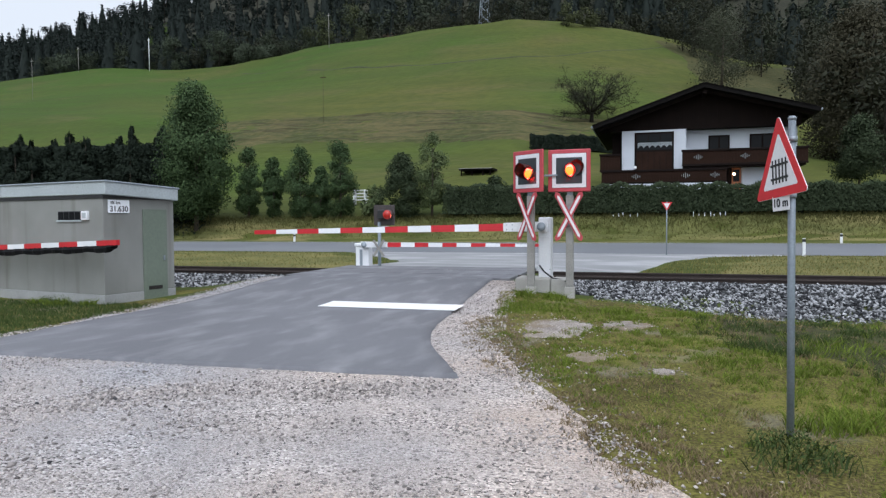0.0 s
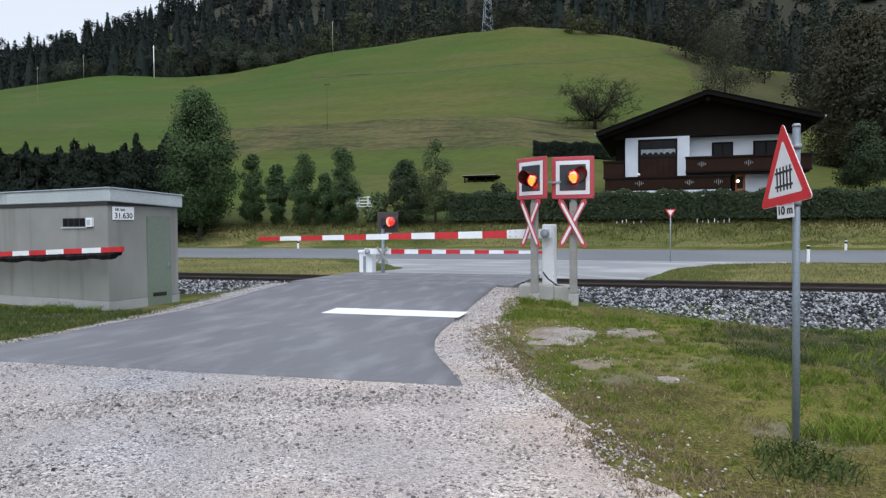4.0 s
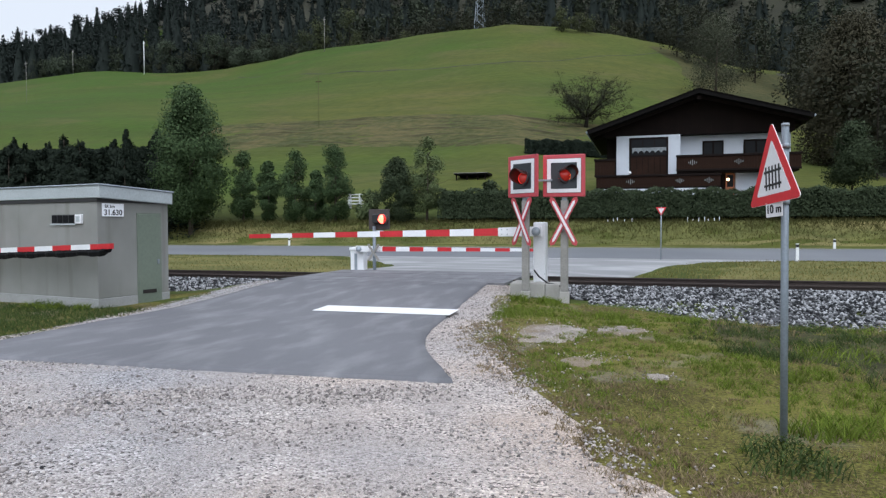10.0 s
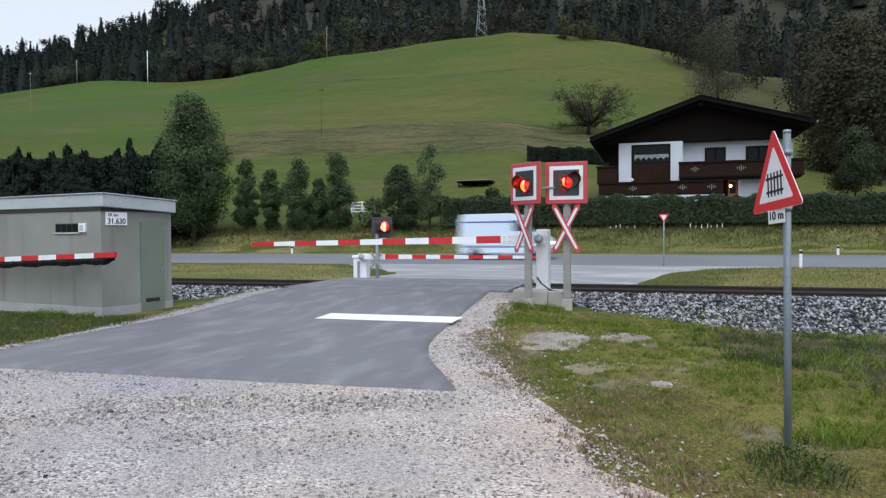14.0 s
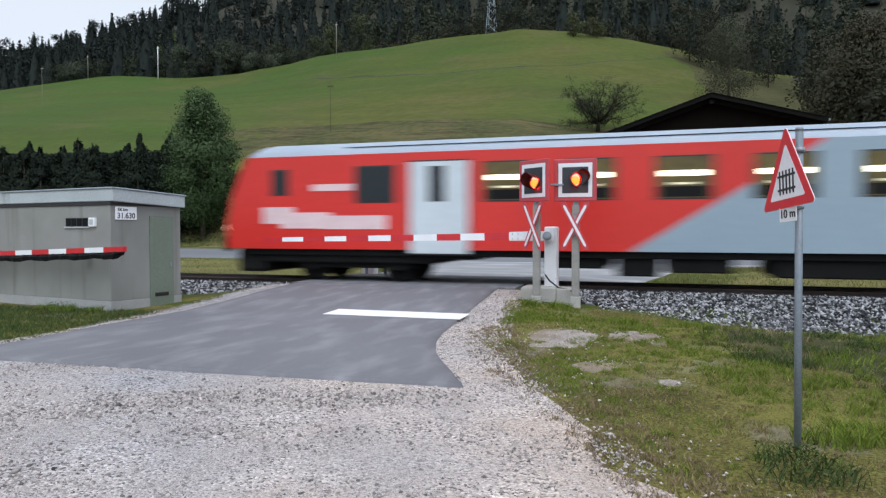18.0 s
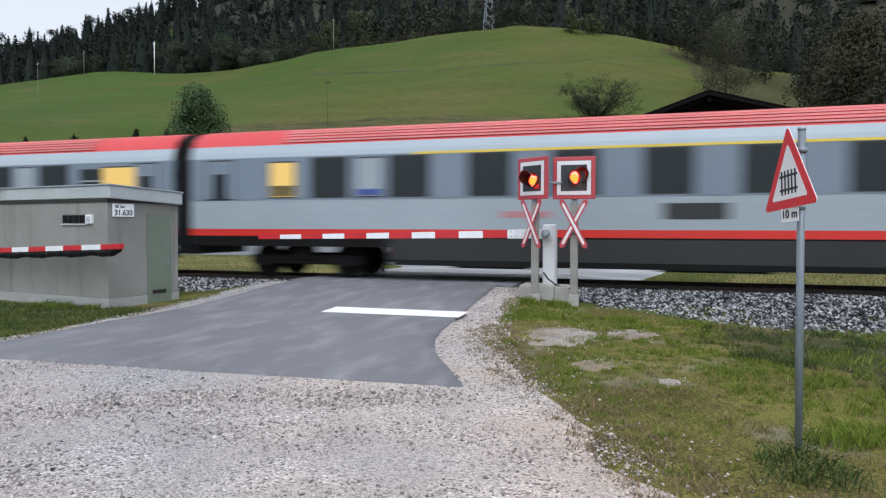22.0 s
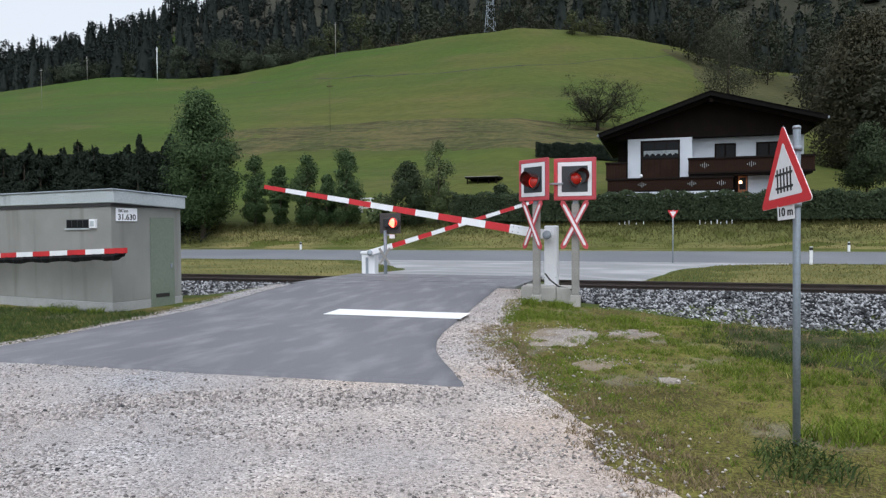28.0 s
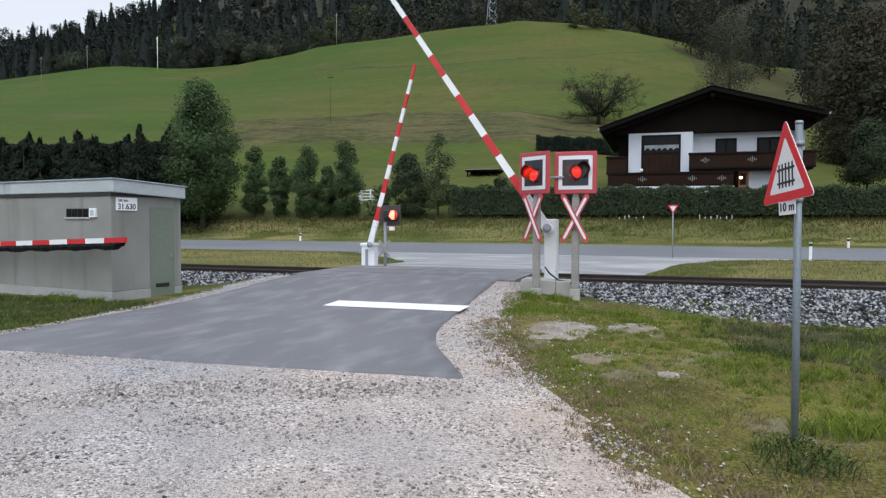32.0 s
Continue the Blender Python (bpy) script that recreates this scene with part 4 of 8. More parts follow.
CURTAIN = material("net_curtain", (0.34, 0.37, 0.38), (0.16, 0.18, 0.19), rough=0.9, big=2, fine=12, bump=0.3)
WARM_LAMP = glow("warm_lamp", (1.0, 0.62, 0.30), 9.0, (0.8, 0.7, 0.5))
ORANGE_DOOR = material("orange_wood_door", (0.42, 0.15, 0.06), (0.30, 0.10, 0.04), rough=0.6, big=2, fine=30, bump=0.2)


def house():
    h = thing("chalet", pose(0, 50, 0), "alpine chalet with dark wooden gable, white walls and brown balconies", "house")
    bm = bmesh.new()
    box(bm, -2.9, 9.0, 1.2, 13.0, 1.6, 7.5)
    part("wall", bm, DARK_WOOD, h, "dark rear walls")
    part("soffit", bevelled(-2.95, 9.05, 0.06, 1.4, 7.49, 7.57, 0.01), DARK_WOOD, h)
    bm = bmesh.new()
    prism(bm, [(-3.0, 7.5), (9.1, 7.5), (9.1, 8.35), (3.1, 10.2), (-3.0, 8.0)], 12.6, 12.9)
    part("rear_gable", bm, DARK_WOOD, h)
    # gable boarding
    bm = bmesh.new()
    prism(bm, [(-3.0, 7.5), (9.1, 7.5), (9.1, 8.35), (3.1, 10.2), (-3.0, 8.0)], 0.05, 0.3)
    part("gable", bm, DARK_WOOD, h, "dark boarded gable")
    for k in range(40):
        x = -2.9 + 0.3 * k
        zt = 8.0 + (x + 3.0) * 0.36 if x < 3.1 else 10.2 - (x - 3.1) * 0.308
        bm = bmesh.new()
        box(bm, x, x + 0.02, 0.03, 0.06, 7.52, zt - 0.1)
        part("cover_strip", bm, DARK_WOOD, h)
    # roof: two slopes with boards, verge forward of the wall
    ridge, le, re = (3.08, 10.27), (-4.1, 7.80), (9.95, 8.33)
    for nm, (ex, ez) in (("roof_slope", le), ("roof_slope", re)):
        bm = bmesh.new()
        d = Vector((ex - ridge[0], ez - ridge[1])).normalized()
        nrm = Vector((-d.y, d.x)) if d.x > 0 else Vector((d.y, -d.x))
        t = 0.26
        prism(bm, [ridge, (ex, ez), (ex - nrm.x * t, ez - nrm.y * t), (ridge[0], ridge[1] - t * 1.1)], -1.5, 13.6)
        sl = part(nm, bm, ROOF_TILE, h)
        # tile courses
        ln = (Vector((ex, ez)) - Vector(ridge)).length
        bm = bmesh.new()
        for k in range(int(ln / 0.36)):
            a = Vector(ridge) + d * (0.36 * k) + nrm * 0.03
            b = Vector(ridge) + d * (0.36 * k + 0.37) + nrm * 0.045
            prism(bm, [tuple(a), tuple(b), tuple(b - nrm * 0.05), tuple(a - nrm * 0.02)], -1.55, 13.65)
        part("tile_course", bm, ROOF_TILE, sl)
        bm = bmesh.new()
        tube(bm, (ex, -1.5, ez - 0.1), (ex, 13.6, ez - 0.1), 0.075, n=8)
        part("gutter", bm, GALVA, h)
        for y in (-0.9, 1.0):
            bm = bmesh.new()
            m2 = Vector(ridge) + d * ln * 0.97
            prism(bm, [(ridge[0], ridge[1] - 0.3), tuple(m2 - nrm * 0.28), tuple(m2 - nrm * 0.46), (ridge[0], ridge[1] - 0.5)], y, y + 0.16)
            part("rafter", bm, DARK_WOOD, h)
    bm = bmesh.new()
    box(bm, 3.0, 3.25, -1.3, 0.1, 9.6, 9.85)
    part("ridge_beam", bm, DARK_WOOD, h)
    # white bay on the left of the front
    bay = part("bay_wall", bevelled(-2.18, 2.02, -0.15, 1.2, 4.3, 7.5, 0.01), PLASTER, h, "white plastered bay")
    w = part("window", bevelled(-1.33, 1.24, -0.2, -0.1, 4.55, 7.36, 0.02), DARK_WOOD, bay, "large dark-framed window with net curtain")
    for k in range(3):
        x = -1.18 + 0.78 * k
        part("pane", bevelled(x, x + 0.72, -0.215, -0.195, 6.15, 7.22, 0.004), DARK_GLASS, w)
    bm = bmesh.new()
    for i in range(36):
        x = -1.12 + 0.062 * i
        lo = 6.3 + 0.16 * abs(math.sin(i * 0.52)) 
        box(bm, x, x + 0.058, -0.222 - 0.008 * (i % 2), -0.217, lo, 6.66)
    part("curtain", bm, CURTAIN, w, "scalloped white net curtain")
    for k in range(6):
        x = -1.2 + 0.39 * k
        part("panel", bevelled(x, x + 0.36, -0.22, -0.19, 4.62, 6.02, 0.01), BALCONY_WOOD, w)
    # recessed white wall behind the upper balcony
    rec = part("recess_wall", bevelled(2.03, 9.0, 0.9, 1.25, 5.2, 7.5, 0.01), PLASTER, h, "white wall behind the balcony")
    for x0, x1 in ((3.5, 4.85), (6.1, 7.65)):
        d = part("window", bevelled(x0, x1, 0.82, 0.92, 5.3, 7.1, 0.02), DARK_WOOD, rec, "dark-framed balcony window")
        for q in range(2):
            xm = x0 + 0.1 + q * (x1 - x0 - 0.1) / 2
            part("pane", bevelled(xm, xm + (x1 - x0) / 2 - 0.15, 0.80, 0.83, 5.6, 6.98, 0.004), DARK_GLASS, d)

    def parapet(x0, x1, y, z0, z1, name, slots):
        p = part(name, bevelled(x0, x1, y, y + 0.06, z0, z1 - 0.12, 0.01), BALCONY_WOOD, h, "brown wooden balcony parapet with cut-out ornaments")
        part("top_rail", bevelled(x0 - 0.05, x1 + 0.05, y - 0.08, y + 0.12, z1 - 0.14, z1, 0.015), DARK_WOOD, p)
        part("bottom_rail", bevelled(x0 - 0.02, x1 + 0.02, y - 0.04, y + 0.08, z0 - 0.08, z0 + 0.06, 0.012), DARK_WOOD, p)
        n = int((x1 - x0) / 0.17)
        me = None
        for k in range(n):
            x = x0 + (x1 - x0) * k / n
            if me is None:
                o = part("board", bevelled(0.008, (x1 - x0) / n - 0.008, y - 0.022, y + 0.002, z0 + 0.04, z1 - 0.15, 0.006, 1), BALCONY_WOOD, p)
                o.matrix_basis = Matrix.Translation((x, 0, 0))
                me = o.data
            else:
                share("board", me, p, Matrix.Translation((x, 0, 0)))
        for sx in slots:
            for k, hh in enumerate((0.06, 0.12, 0.20, 0.12, 0.06)):
                part("cut_out", bevelled(sx - 0.26 + 0.12 * k, sx - 0.22 + 0.12 * k, y - 0.03, y - 0.02, (z0 + z1) / 2 - hh, (z0 + z1) / 2 + hh - 0.02, 0.01, 1), CURTAIN, p)
        return p
    parapet(1.75, 9.3, -1.05, 5.0, 6.0, "upper_parapet", (2.75, 5.6))
    part("balcony_floor", bevelled(1.8, 9.2, -1.0, 1.0, 4.82, 4.98, 0.01), DARK_WOOD, h)
    parapet(-3.6, -2.25, -0.9, 4.75, 5.9, "side_parapet", ())
    part("balcony_floor", bevelled(-3.5, -2.2, -0.85, 1.2, 4.45, 4.7, 0.01), DARK_WOOD, h)
    parapet(-3.45, 4.45, -1.6, 3.85, 4.72, "terrace_parapet", (-1.2, 1.95, 3.75))
    part("terrace_wall", bevelled(-3.5, 4.5, -1.65, 1.2, 1.2, 3.78, 0.02), PLASTER, h, "white rendered terrace wall")
    part("terrace_wall", bevelled(4.5, 9.0, -0.6, 1.2, 1.2, 3.3, 0.02), PLASTER, h)
    # ground floor under the balcony
    gf = part("lower_wall", bevelled(5.55, 7.3, 0.2, 1.2, 3.3, 4.9, 0.01), PLASTER, h)
    part("lower_wall", bevelled(2.03, 4.7, 0.3, 1.2, 3.78, 4.85, 0.01), DARK_WOOD, h)
    d = part("door", bevelled(4.95, 5.5, 0.3, 0.4, 3.3, 4.85, 0.01), ORANGE_DOOR, h, "orange wooden door lit by a lamp")
    part("pane", bevelled(5.03, 5.42, 0.285, 0.31, 3.9, 4.7, 0.004), DARK_GLASS, d)
    part("door_post", bevelled(4.72, 4.93, 0.22, 0.4, 3.3, 4.88, 0.01), DARK_WOOD, h)
    part("lower_wall", bevelled(7.3, 9.0, 0.25, 1.2, 3.3, 4.9, 0.01), DARK_WOOD, h)
    l = thing("porch_lamp", pose(5.05, 49.9, 4.38), "small glowing round porch lamp by the door", "lamp")
    bm = bmesh.new()
    bmesh.ops.create_icosphere(bm, subdivisions=2, radius=0.095)
    part("globe", bm, WARM_LAMP, l)
    bm = bmesh.new()
    tube(bm, (0, 0, 0.1), (0, 0.38, 0.14), 0.02, n=6)
    part("arm", bm, BLACK, l)
    g = thing("garden_lamp", pose(-1.25, 48.2, 4.85), "small white globe lamp on the terrace", "lamp")
    bm = bmesh.new()
    bmesh.ops.create_icosphere(bm, subdivisions=2, radius=0.11)
    part("globe", bm, WHITE_PAINT, g)
    bm = bmesh.new()
    tube(bm, (0, 0, -0.15), (0, 0, -0.08), 0.03, n=8)
    part("stem", bm, BLACK, g)


house()


def garden():
    s = thing("shed", pose(-17.0, 68, float(height(-17.0, 68)) - 0.42), "low open shed with a dark roof on the meadow", "shed")
    part("roof", bevelled(-1.7, 1.7, -1.0, 1.4, 0.75, 0.95, 0.02), ROOF_TILE, s)
    part("wall", bevelled(-1.5, 1.5, 0.6, 1.2, -0.6, 0.75, 0.02), BALCONY_WOOD, s)
    part("fascia", bevelled(-1.72, 1.72, -1.04, -1.0, 0.89, 0.95, 0.008), POST_GREY, s)
    for x in (-1.5, -0.4, 0.7, 1.45):
        part("post", bevelled(x - 0.06, x + 0.06, -0.8, -0.68, -0.8, 0.75, 0.01), DARK_WOOD, s)
    b = thing("board_stack", pose(-22.6, 51.5, float(height(-22.6, 51.5))), "stack of white boards on trestles among the trees", "board stack")
    for k in range(4):
        part("board", bevelled(-0.7 + 0.07 * k, 0.65, -0.2, 0.2, 0.35 + 0.25 * k, 0.43 + 0.25 * k, 0.01), WHITE_PAINT, b)
    for x in (-0.45, 0.45):
        part("trestle", bevelled(x - 0.04, x + 0.04, -0.25, 0.25, -0.2, 1.2, 0.01), WHITE_PAINT, b)


garden()


def masts():
    POLE_BROWN = material("weathered_pole", (0.085, 0.075, 0.042), (0.06, 0.052, 0.03), rough=0.9, big=3, fine=30, bump=0.2, spec=0.1)
    for x, y, h, mt, lab in ((-169.6, 205, 11.5, WHITE_PAINT, "tall pale pole on the hillside crest"), (-100.3, 205, 11, POST_GREY, "wooden power pole on the crest"), (-200.4, 205, 9, POST_GREY, "wooden power pole on the crest"), (-162.4, 150, 11, POST_GREY, "wooden power pole on the meadow"), (-50.0, 100, 8.0, POLE_BROWN, "wooden power pole on the meadow")):
        z = float(height(x, y))
        p = thing("power_pole", pose(x, y, z), lab, "pole", "poles on the hill")
        bm = bmesh.new()
        tube(bm, (0, 0, -1), (0, 0, h), 0.14 if mt is WHITE_PAINT else (0.1 if y > 160 else 0.038), 0.11 if mt is WHITE_PAINT else (0.07 if y > 160 else 0.035), n=8)
        part("shaft", bm, mt, p)
        bm = bmesh.new()
        box(bm, -0.5, 0.5, -0.06, 0.06, h - 0.8, h - 0.65)
        part("cross_arm", bm, mt, p)
    p = thing("lattice_mast", pose(-54.5, 228, float(height(-54.5, 228))), "grey steel lattice mast on the crest", "mast")
    H = 24
    for sx in (-1, 1):
        for sy in (-1, 1):
            bm = bmesh.new()
            tube(bm, (1.9 * sx, 1.9 * sy, -1), (0.35 * sx, 0.35 * sy, H), 0.13, 0.1, n=6)
            part("leg", bm, GALVA, p)
    for k in range(9):
        z0, z1 = H * k / 9, H * (k + 1) / 9
        r0, r1 = 1.9 - 1.55 * k / 9, 1.9 - 1.55 * (k + 1) / 9
        for sy in (-1, 1):
            for sx in (-1, 1):
                bm = bmesh.new()
                tube(bm, (-sx * r0, sy * r0, z0), (sx * r1, sy * r1, z1), 0.06, n=5)
                part("brace", bm, GALVA, p)


masts()

# ---------- plants ----------
LEAF_GREEN = leaf_material("broad_leaves", (0.090, 0.135, 0.058), (0.036, 0.060, 0.026))
LEAF_PALE = leaf_material("pale_leaves", (0.15, 0.18, 0.085), (0.055, 0.08, 0.035))
LEAF_HEDGE = leaf_material("hedge_leaves", (0.066, 0.086, 0.046), (0.028, 0.040, 0.021))
NEEDLES = leaf_material("spruce_needles", (0.027, 0.037, 0.025), (0.013, 0.019, 0.014))
LEAF_DARK = leaf_material("dusky_leaves", (0.045, 0.047, 0.030), (0.030, 0.033, 0.022), island=0.2)
FOREST_NEEDLES = leaf_material("forest_needles", (0.022, 0.029, 0.024), (0.014, 0.019, 0.017), island=0.2)
LEAF_MID = leaf_material("muted_leaves", (0.052, 0.062, 0.038), (0.026, 0.033, 0.021), island=0.3)
LEAF_BROWN = leaf_material("brown_green_leaves", (0.074, 0.068, 0.042), (0.044, 0.043, 0.028), island=0.3)
LEAF_OLIVE = leaf_material("olive_leaves", (0.085, 0.095, 0.045), (0.045, 0.052, 0.025), island=0.3)
LEAF_RUST = leaf_material("rusty_leaves", (0.120, 0.078, 0.048), (0.060, 0.048, 0.030), island=0.4)
LEAF_MIX = leaf_material("ridge_leaves", (0.050, 0.060, 0.038), (0.030, 0.036, 0.024), island=0.4)
LEAF_SAGE = leaf_material("sage_leaves", (0.082, 0.100, 0.066), (0.050, 0.062, 0.042), island=0.3)
LEAF_GREY = leaf_material("thin_grey_leaves", (0.090, 0.098, 0.064), (0.050, 0.056, 0.036))
BARK = material("bark", (0.10, 0.08, 0.06), (0.05, 0.04, 0.03), rough=0.95, big=3, fine=25, bump=0.6, dist=0.03)
DARK_BARK = material("dark_bark", (0.028, 0.024, 0.018), (0.016, 0.014, 0.011), rough=0.95, big=3, fine=25, bump=0.3, spec=0.1)
RNG = np.random.default_rng(7)


def leaf_quads(p, out, size, rng, flat=0.9, slim=0.55):
    """Four-cornered leaves at p, turned at random about the way out of the crown; returns corners, faces and soft normals."""
    n = len(p)
    out = out / np.maximum(np.linalg.norm(out, axis=1), 1e-6)[:, None]
    nrm = out + flat * rng.normal(size=(n, 3))
    nrm /= np.linalg.norm(nrm, axis=1)[:, None]
    nrm = np.where((np.sum(nrm * out, axis=1) > 0)[:, None], -nrm, nrm)
    a = np.cross(nrm, rng.normal(size=(n, 3)))
    a /= np.linalg.norm(a, axis=1)[:, None]
    b = np.cross(nrm, a)
    s = (size * (0.6 + 0.8 * rng.random(n)))[:, None]
    v = np.stack([p - a * s, p + b * s * slim, p + a * s, p - b * s * slim], 1).reshape(-1, 3)
    soft = out - 0.75 * nrm + 0.15 * rng.normal(size=(n, 3))
    soft /= np.linalg.norm(soft, axis=1)[:, None]
    return v, np.arange(n * 4).reshape(-1, 4), np.repeat(soft, 4, axis=0)


def leaf_cloud(centres, radii, count, size, rng, squash=0.85, cores=None):
    """Small leaves scattered in the shells of several clumps; cores are the middles of the crowns that the clumps belong to."""
    k = rng.choice(len(centres), count, p=radii ** 2 / np.sum(radii ** 2))
    d = rng.normal(size=(count, 3))
    d /= np.linalg.norm(d, axis=1)[:, None]
    rr = radii[k] * (0.2 + 0.95 * rng.random(count) ** 0.7)
    d[:, 2] *= squash
    p = centres[k] + d * rr[:, None]
    core = np.mean(centres, axis=0)[None] if cores is None else cores[k]
    far = p - core
    far /= np.maximum(np.linalg.norm(far, axis=1), 1e-6)[:, None]
    return leaf_quads(p, d * 0.45 + far * 0.85 + np.array([0, 0, 0.35]), size, rng)


def limbs(bm, base, top, r, n, spread, rng, levels=2, rise=0.55):
    tube(bm, base, top, r, r * 0.35, n=8)
    base, top = Vector(base), Vector(top)
    ends = []
    for k in range(n):
        s = 0.3 + 0.65 * k / max(1, n - 1)
        a = rng.random() * 6.283
        st = base.lerp(top, s)
        e = st + Vector((math.cos(a), math.sin(a), rise + 0.5 * rng.random())) * spread * (1.15 - 0.55 * s)
        tube(bm, st, e, r * 0.4 * (1.1 - s * 0.6), r * 0.1, n=5, cap=False)
        ends.append(e)
        if levels > 1:
            for q in range(3):
                e2 = st.lerp(e, 0.5 + 0.25 * q) + Vector(rng.normal(size=3)) * spread * 0.35
                tube(bm, st.lerp(e, 0.35 + 0.25 * q), e2, r * 0.14, r * 0.04, n=4, cap=False)
                ends.append(e2)
    return ends


def broad_tree(name, x, y, h, wid, crown0, leaves, size, mat, label, clumps=26, seed=1, squash=0.85, group=""):
    rng = np.random.default_rng(seed)
    t = thing(name, pose(x, y, float(height(x, y)) - 0.1), label, "tree" if name != "bush" else "bush", group)
    bm = bmesh.new()
    limbs(bm, (0, 0, -0.2), (wid * 0.03, 0, h * 0.86), max(0.05, h * 0.018), 9, wid * 0.33, rng)
    part("trunk", bm, BARK, t)
    cz = crown0 + (h - crown0) * rng.random(clumps)
    f = (cz - crown0) / (h - crown0)
    prof = np.interp(f, [0, 0.12, 0.4, 0.7, 0.9, 1.0], [0.55, 0.85, 1.0, 0.74, 0.38, 0.10]) * 0.5 * wid
    a = rng.random(clumps) * 6.283
    rad = prof * np.sqrt(rng.random(clumps)) * 0.78
    c = np.stack([rad * np.cos(a), rad * np.sin(a), cz], 1)
    r = wid * (0.11 + 0.15 * rng.random(clumps)) * (26 / clumps) ** 0.18
    v, fc, nr = leaf_cloud(c, r, leaves, size, rng, squash)
    arrays("crown", v, fc, mat, parent=t, normals=nr)
    return t


def needle_tree(r, n, rng):
    """A ragged conifer one metre high: a dark closed core with many small drooping sprays."""
    s = rng.random(n) ** 1.1
    a = rng.random(n) * 6.283
    k, ph = rng.integers(8, 12), rng.random() * 6
    tier = 0.80 + 0.20 * np.sin(s * 6.283 * k + 1.5 * np.sin(a * 2 + ph))
    rr = r * (1.02 - s) ** 0.85 * tier * (0.6 + 0.45 * rng.random(n) ** 0.6)
    p = np.stack([rr * np.cos(a), rr * np.sin(a), s - 0.15 * rr], 1)
    out = np.stack([np.cos(a), np.sin(a), np.full(n, 0.75)], 1)
    v, f, nr = leaf_quads(p, out, 0.030 + 0.018 * (1.1 - s), rng, 0.8, 0.5)
    # closed core of eight sides
    m, rings = 7, ((0.04, 0.55), (0.35, 0.46), (0.7, 0.22), (0.95, 0.02))
    cv, cn = [], []
    for z, q in rings:
        for i in range(m):
            t = 6.283 * i / m
            cv.append((r * q * math.cos(t), r * q * math.sin(t), z))
            cn.append((math.cos(t), math.sin(t), 0.5))
    cf = [(j * m + i, j * m + (i + 1) % m, (j + 1) * m + (i + 1) % m, (j + 1) * m + i) for j in range(len(rings) - 1) for i in range(m)]
    return np.concatenate([v, cv]), np.concatenate([f, np.array(cf) + len(v)]), np.concatenate([nr, cn])


def spruce(x, y, h, r, seed, label="dense dark green spruce in a row by the road"):
    rng = np.random.default_rng(seed)
    t = thing("spruce", pose(x, y, float(height(x, y)) - 0.1), label, "tree", "spruces by the road")
    bm = bmesh.new()
    tube(bm, (0, 0, -0.2), (0, 0, h * 0.97), h * 0.018, h * 0.003, n=8)
    part("trunk", bm, BARK, t)
    # needle sprays along many single branches of uneven reach
    nb, m = 150, 62
    sb = np.repeat(rng.random(nb) ** 1.25, m)
    ab = np.repeat(rng.random(nb) * 6.283, m)
    reach = np.repeat(0.62 + 0.55 * rng.random(nb), m)
    n = nb * m
    out = 0.15 + 0.85 * rng.random(n) ** 0.75
    rr = r * (1 - sb) ** 0.8 * reach * out + 0.06
    a = ab + 0.30 * rng.normal(size=n) * (1.1 - 0.6 * out)
    p = np.stack([rr * np.cos(a), rr * np.sin(a), h * sb + 0.10 * rr * out - 0.30 * rr + 0.14 * rng.normal(size=n)], 1)
    v, f, nr = leaf_quads(p, np.stack([np.cos(a), np.sin(a), np.full(n, 0.6)], 1), 0.115, rng, 0.9, 0.4)
    arrays("crown", v, f, NEEDLES, parent=t, normals=nr)


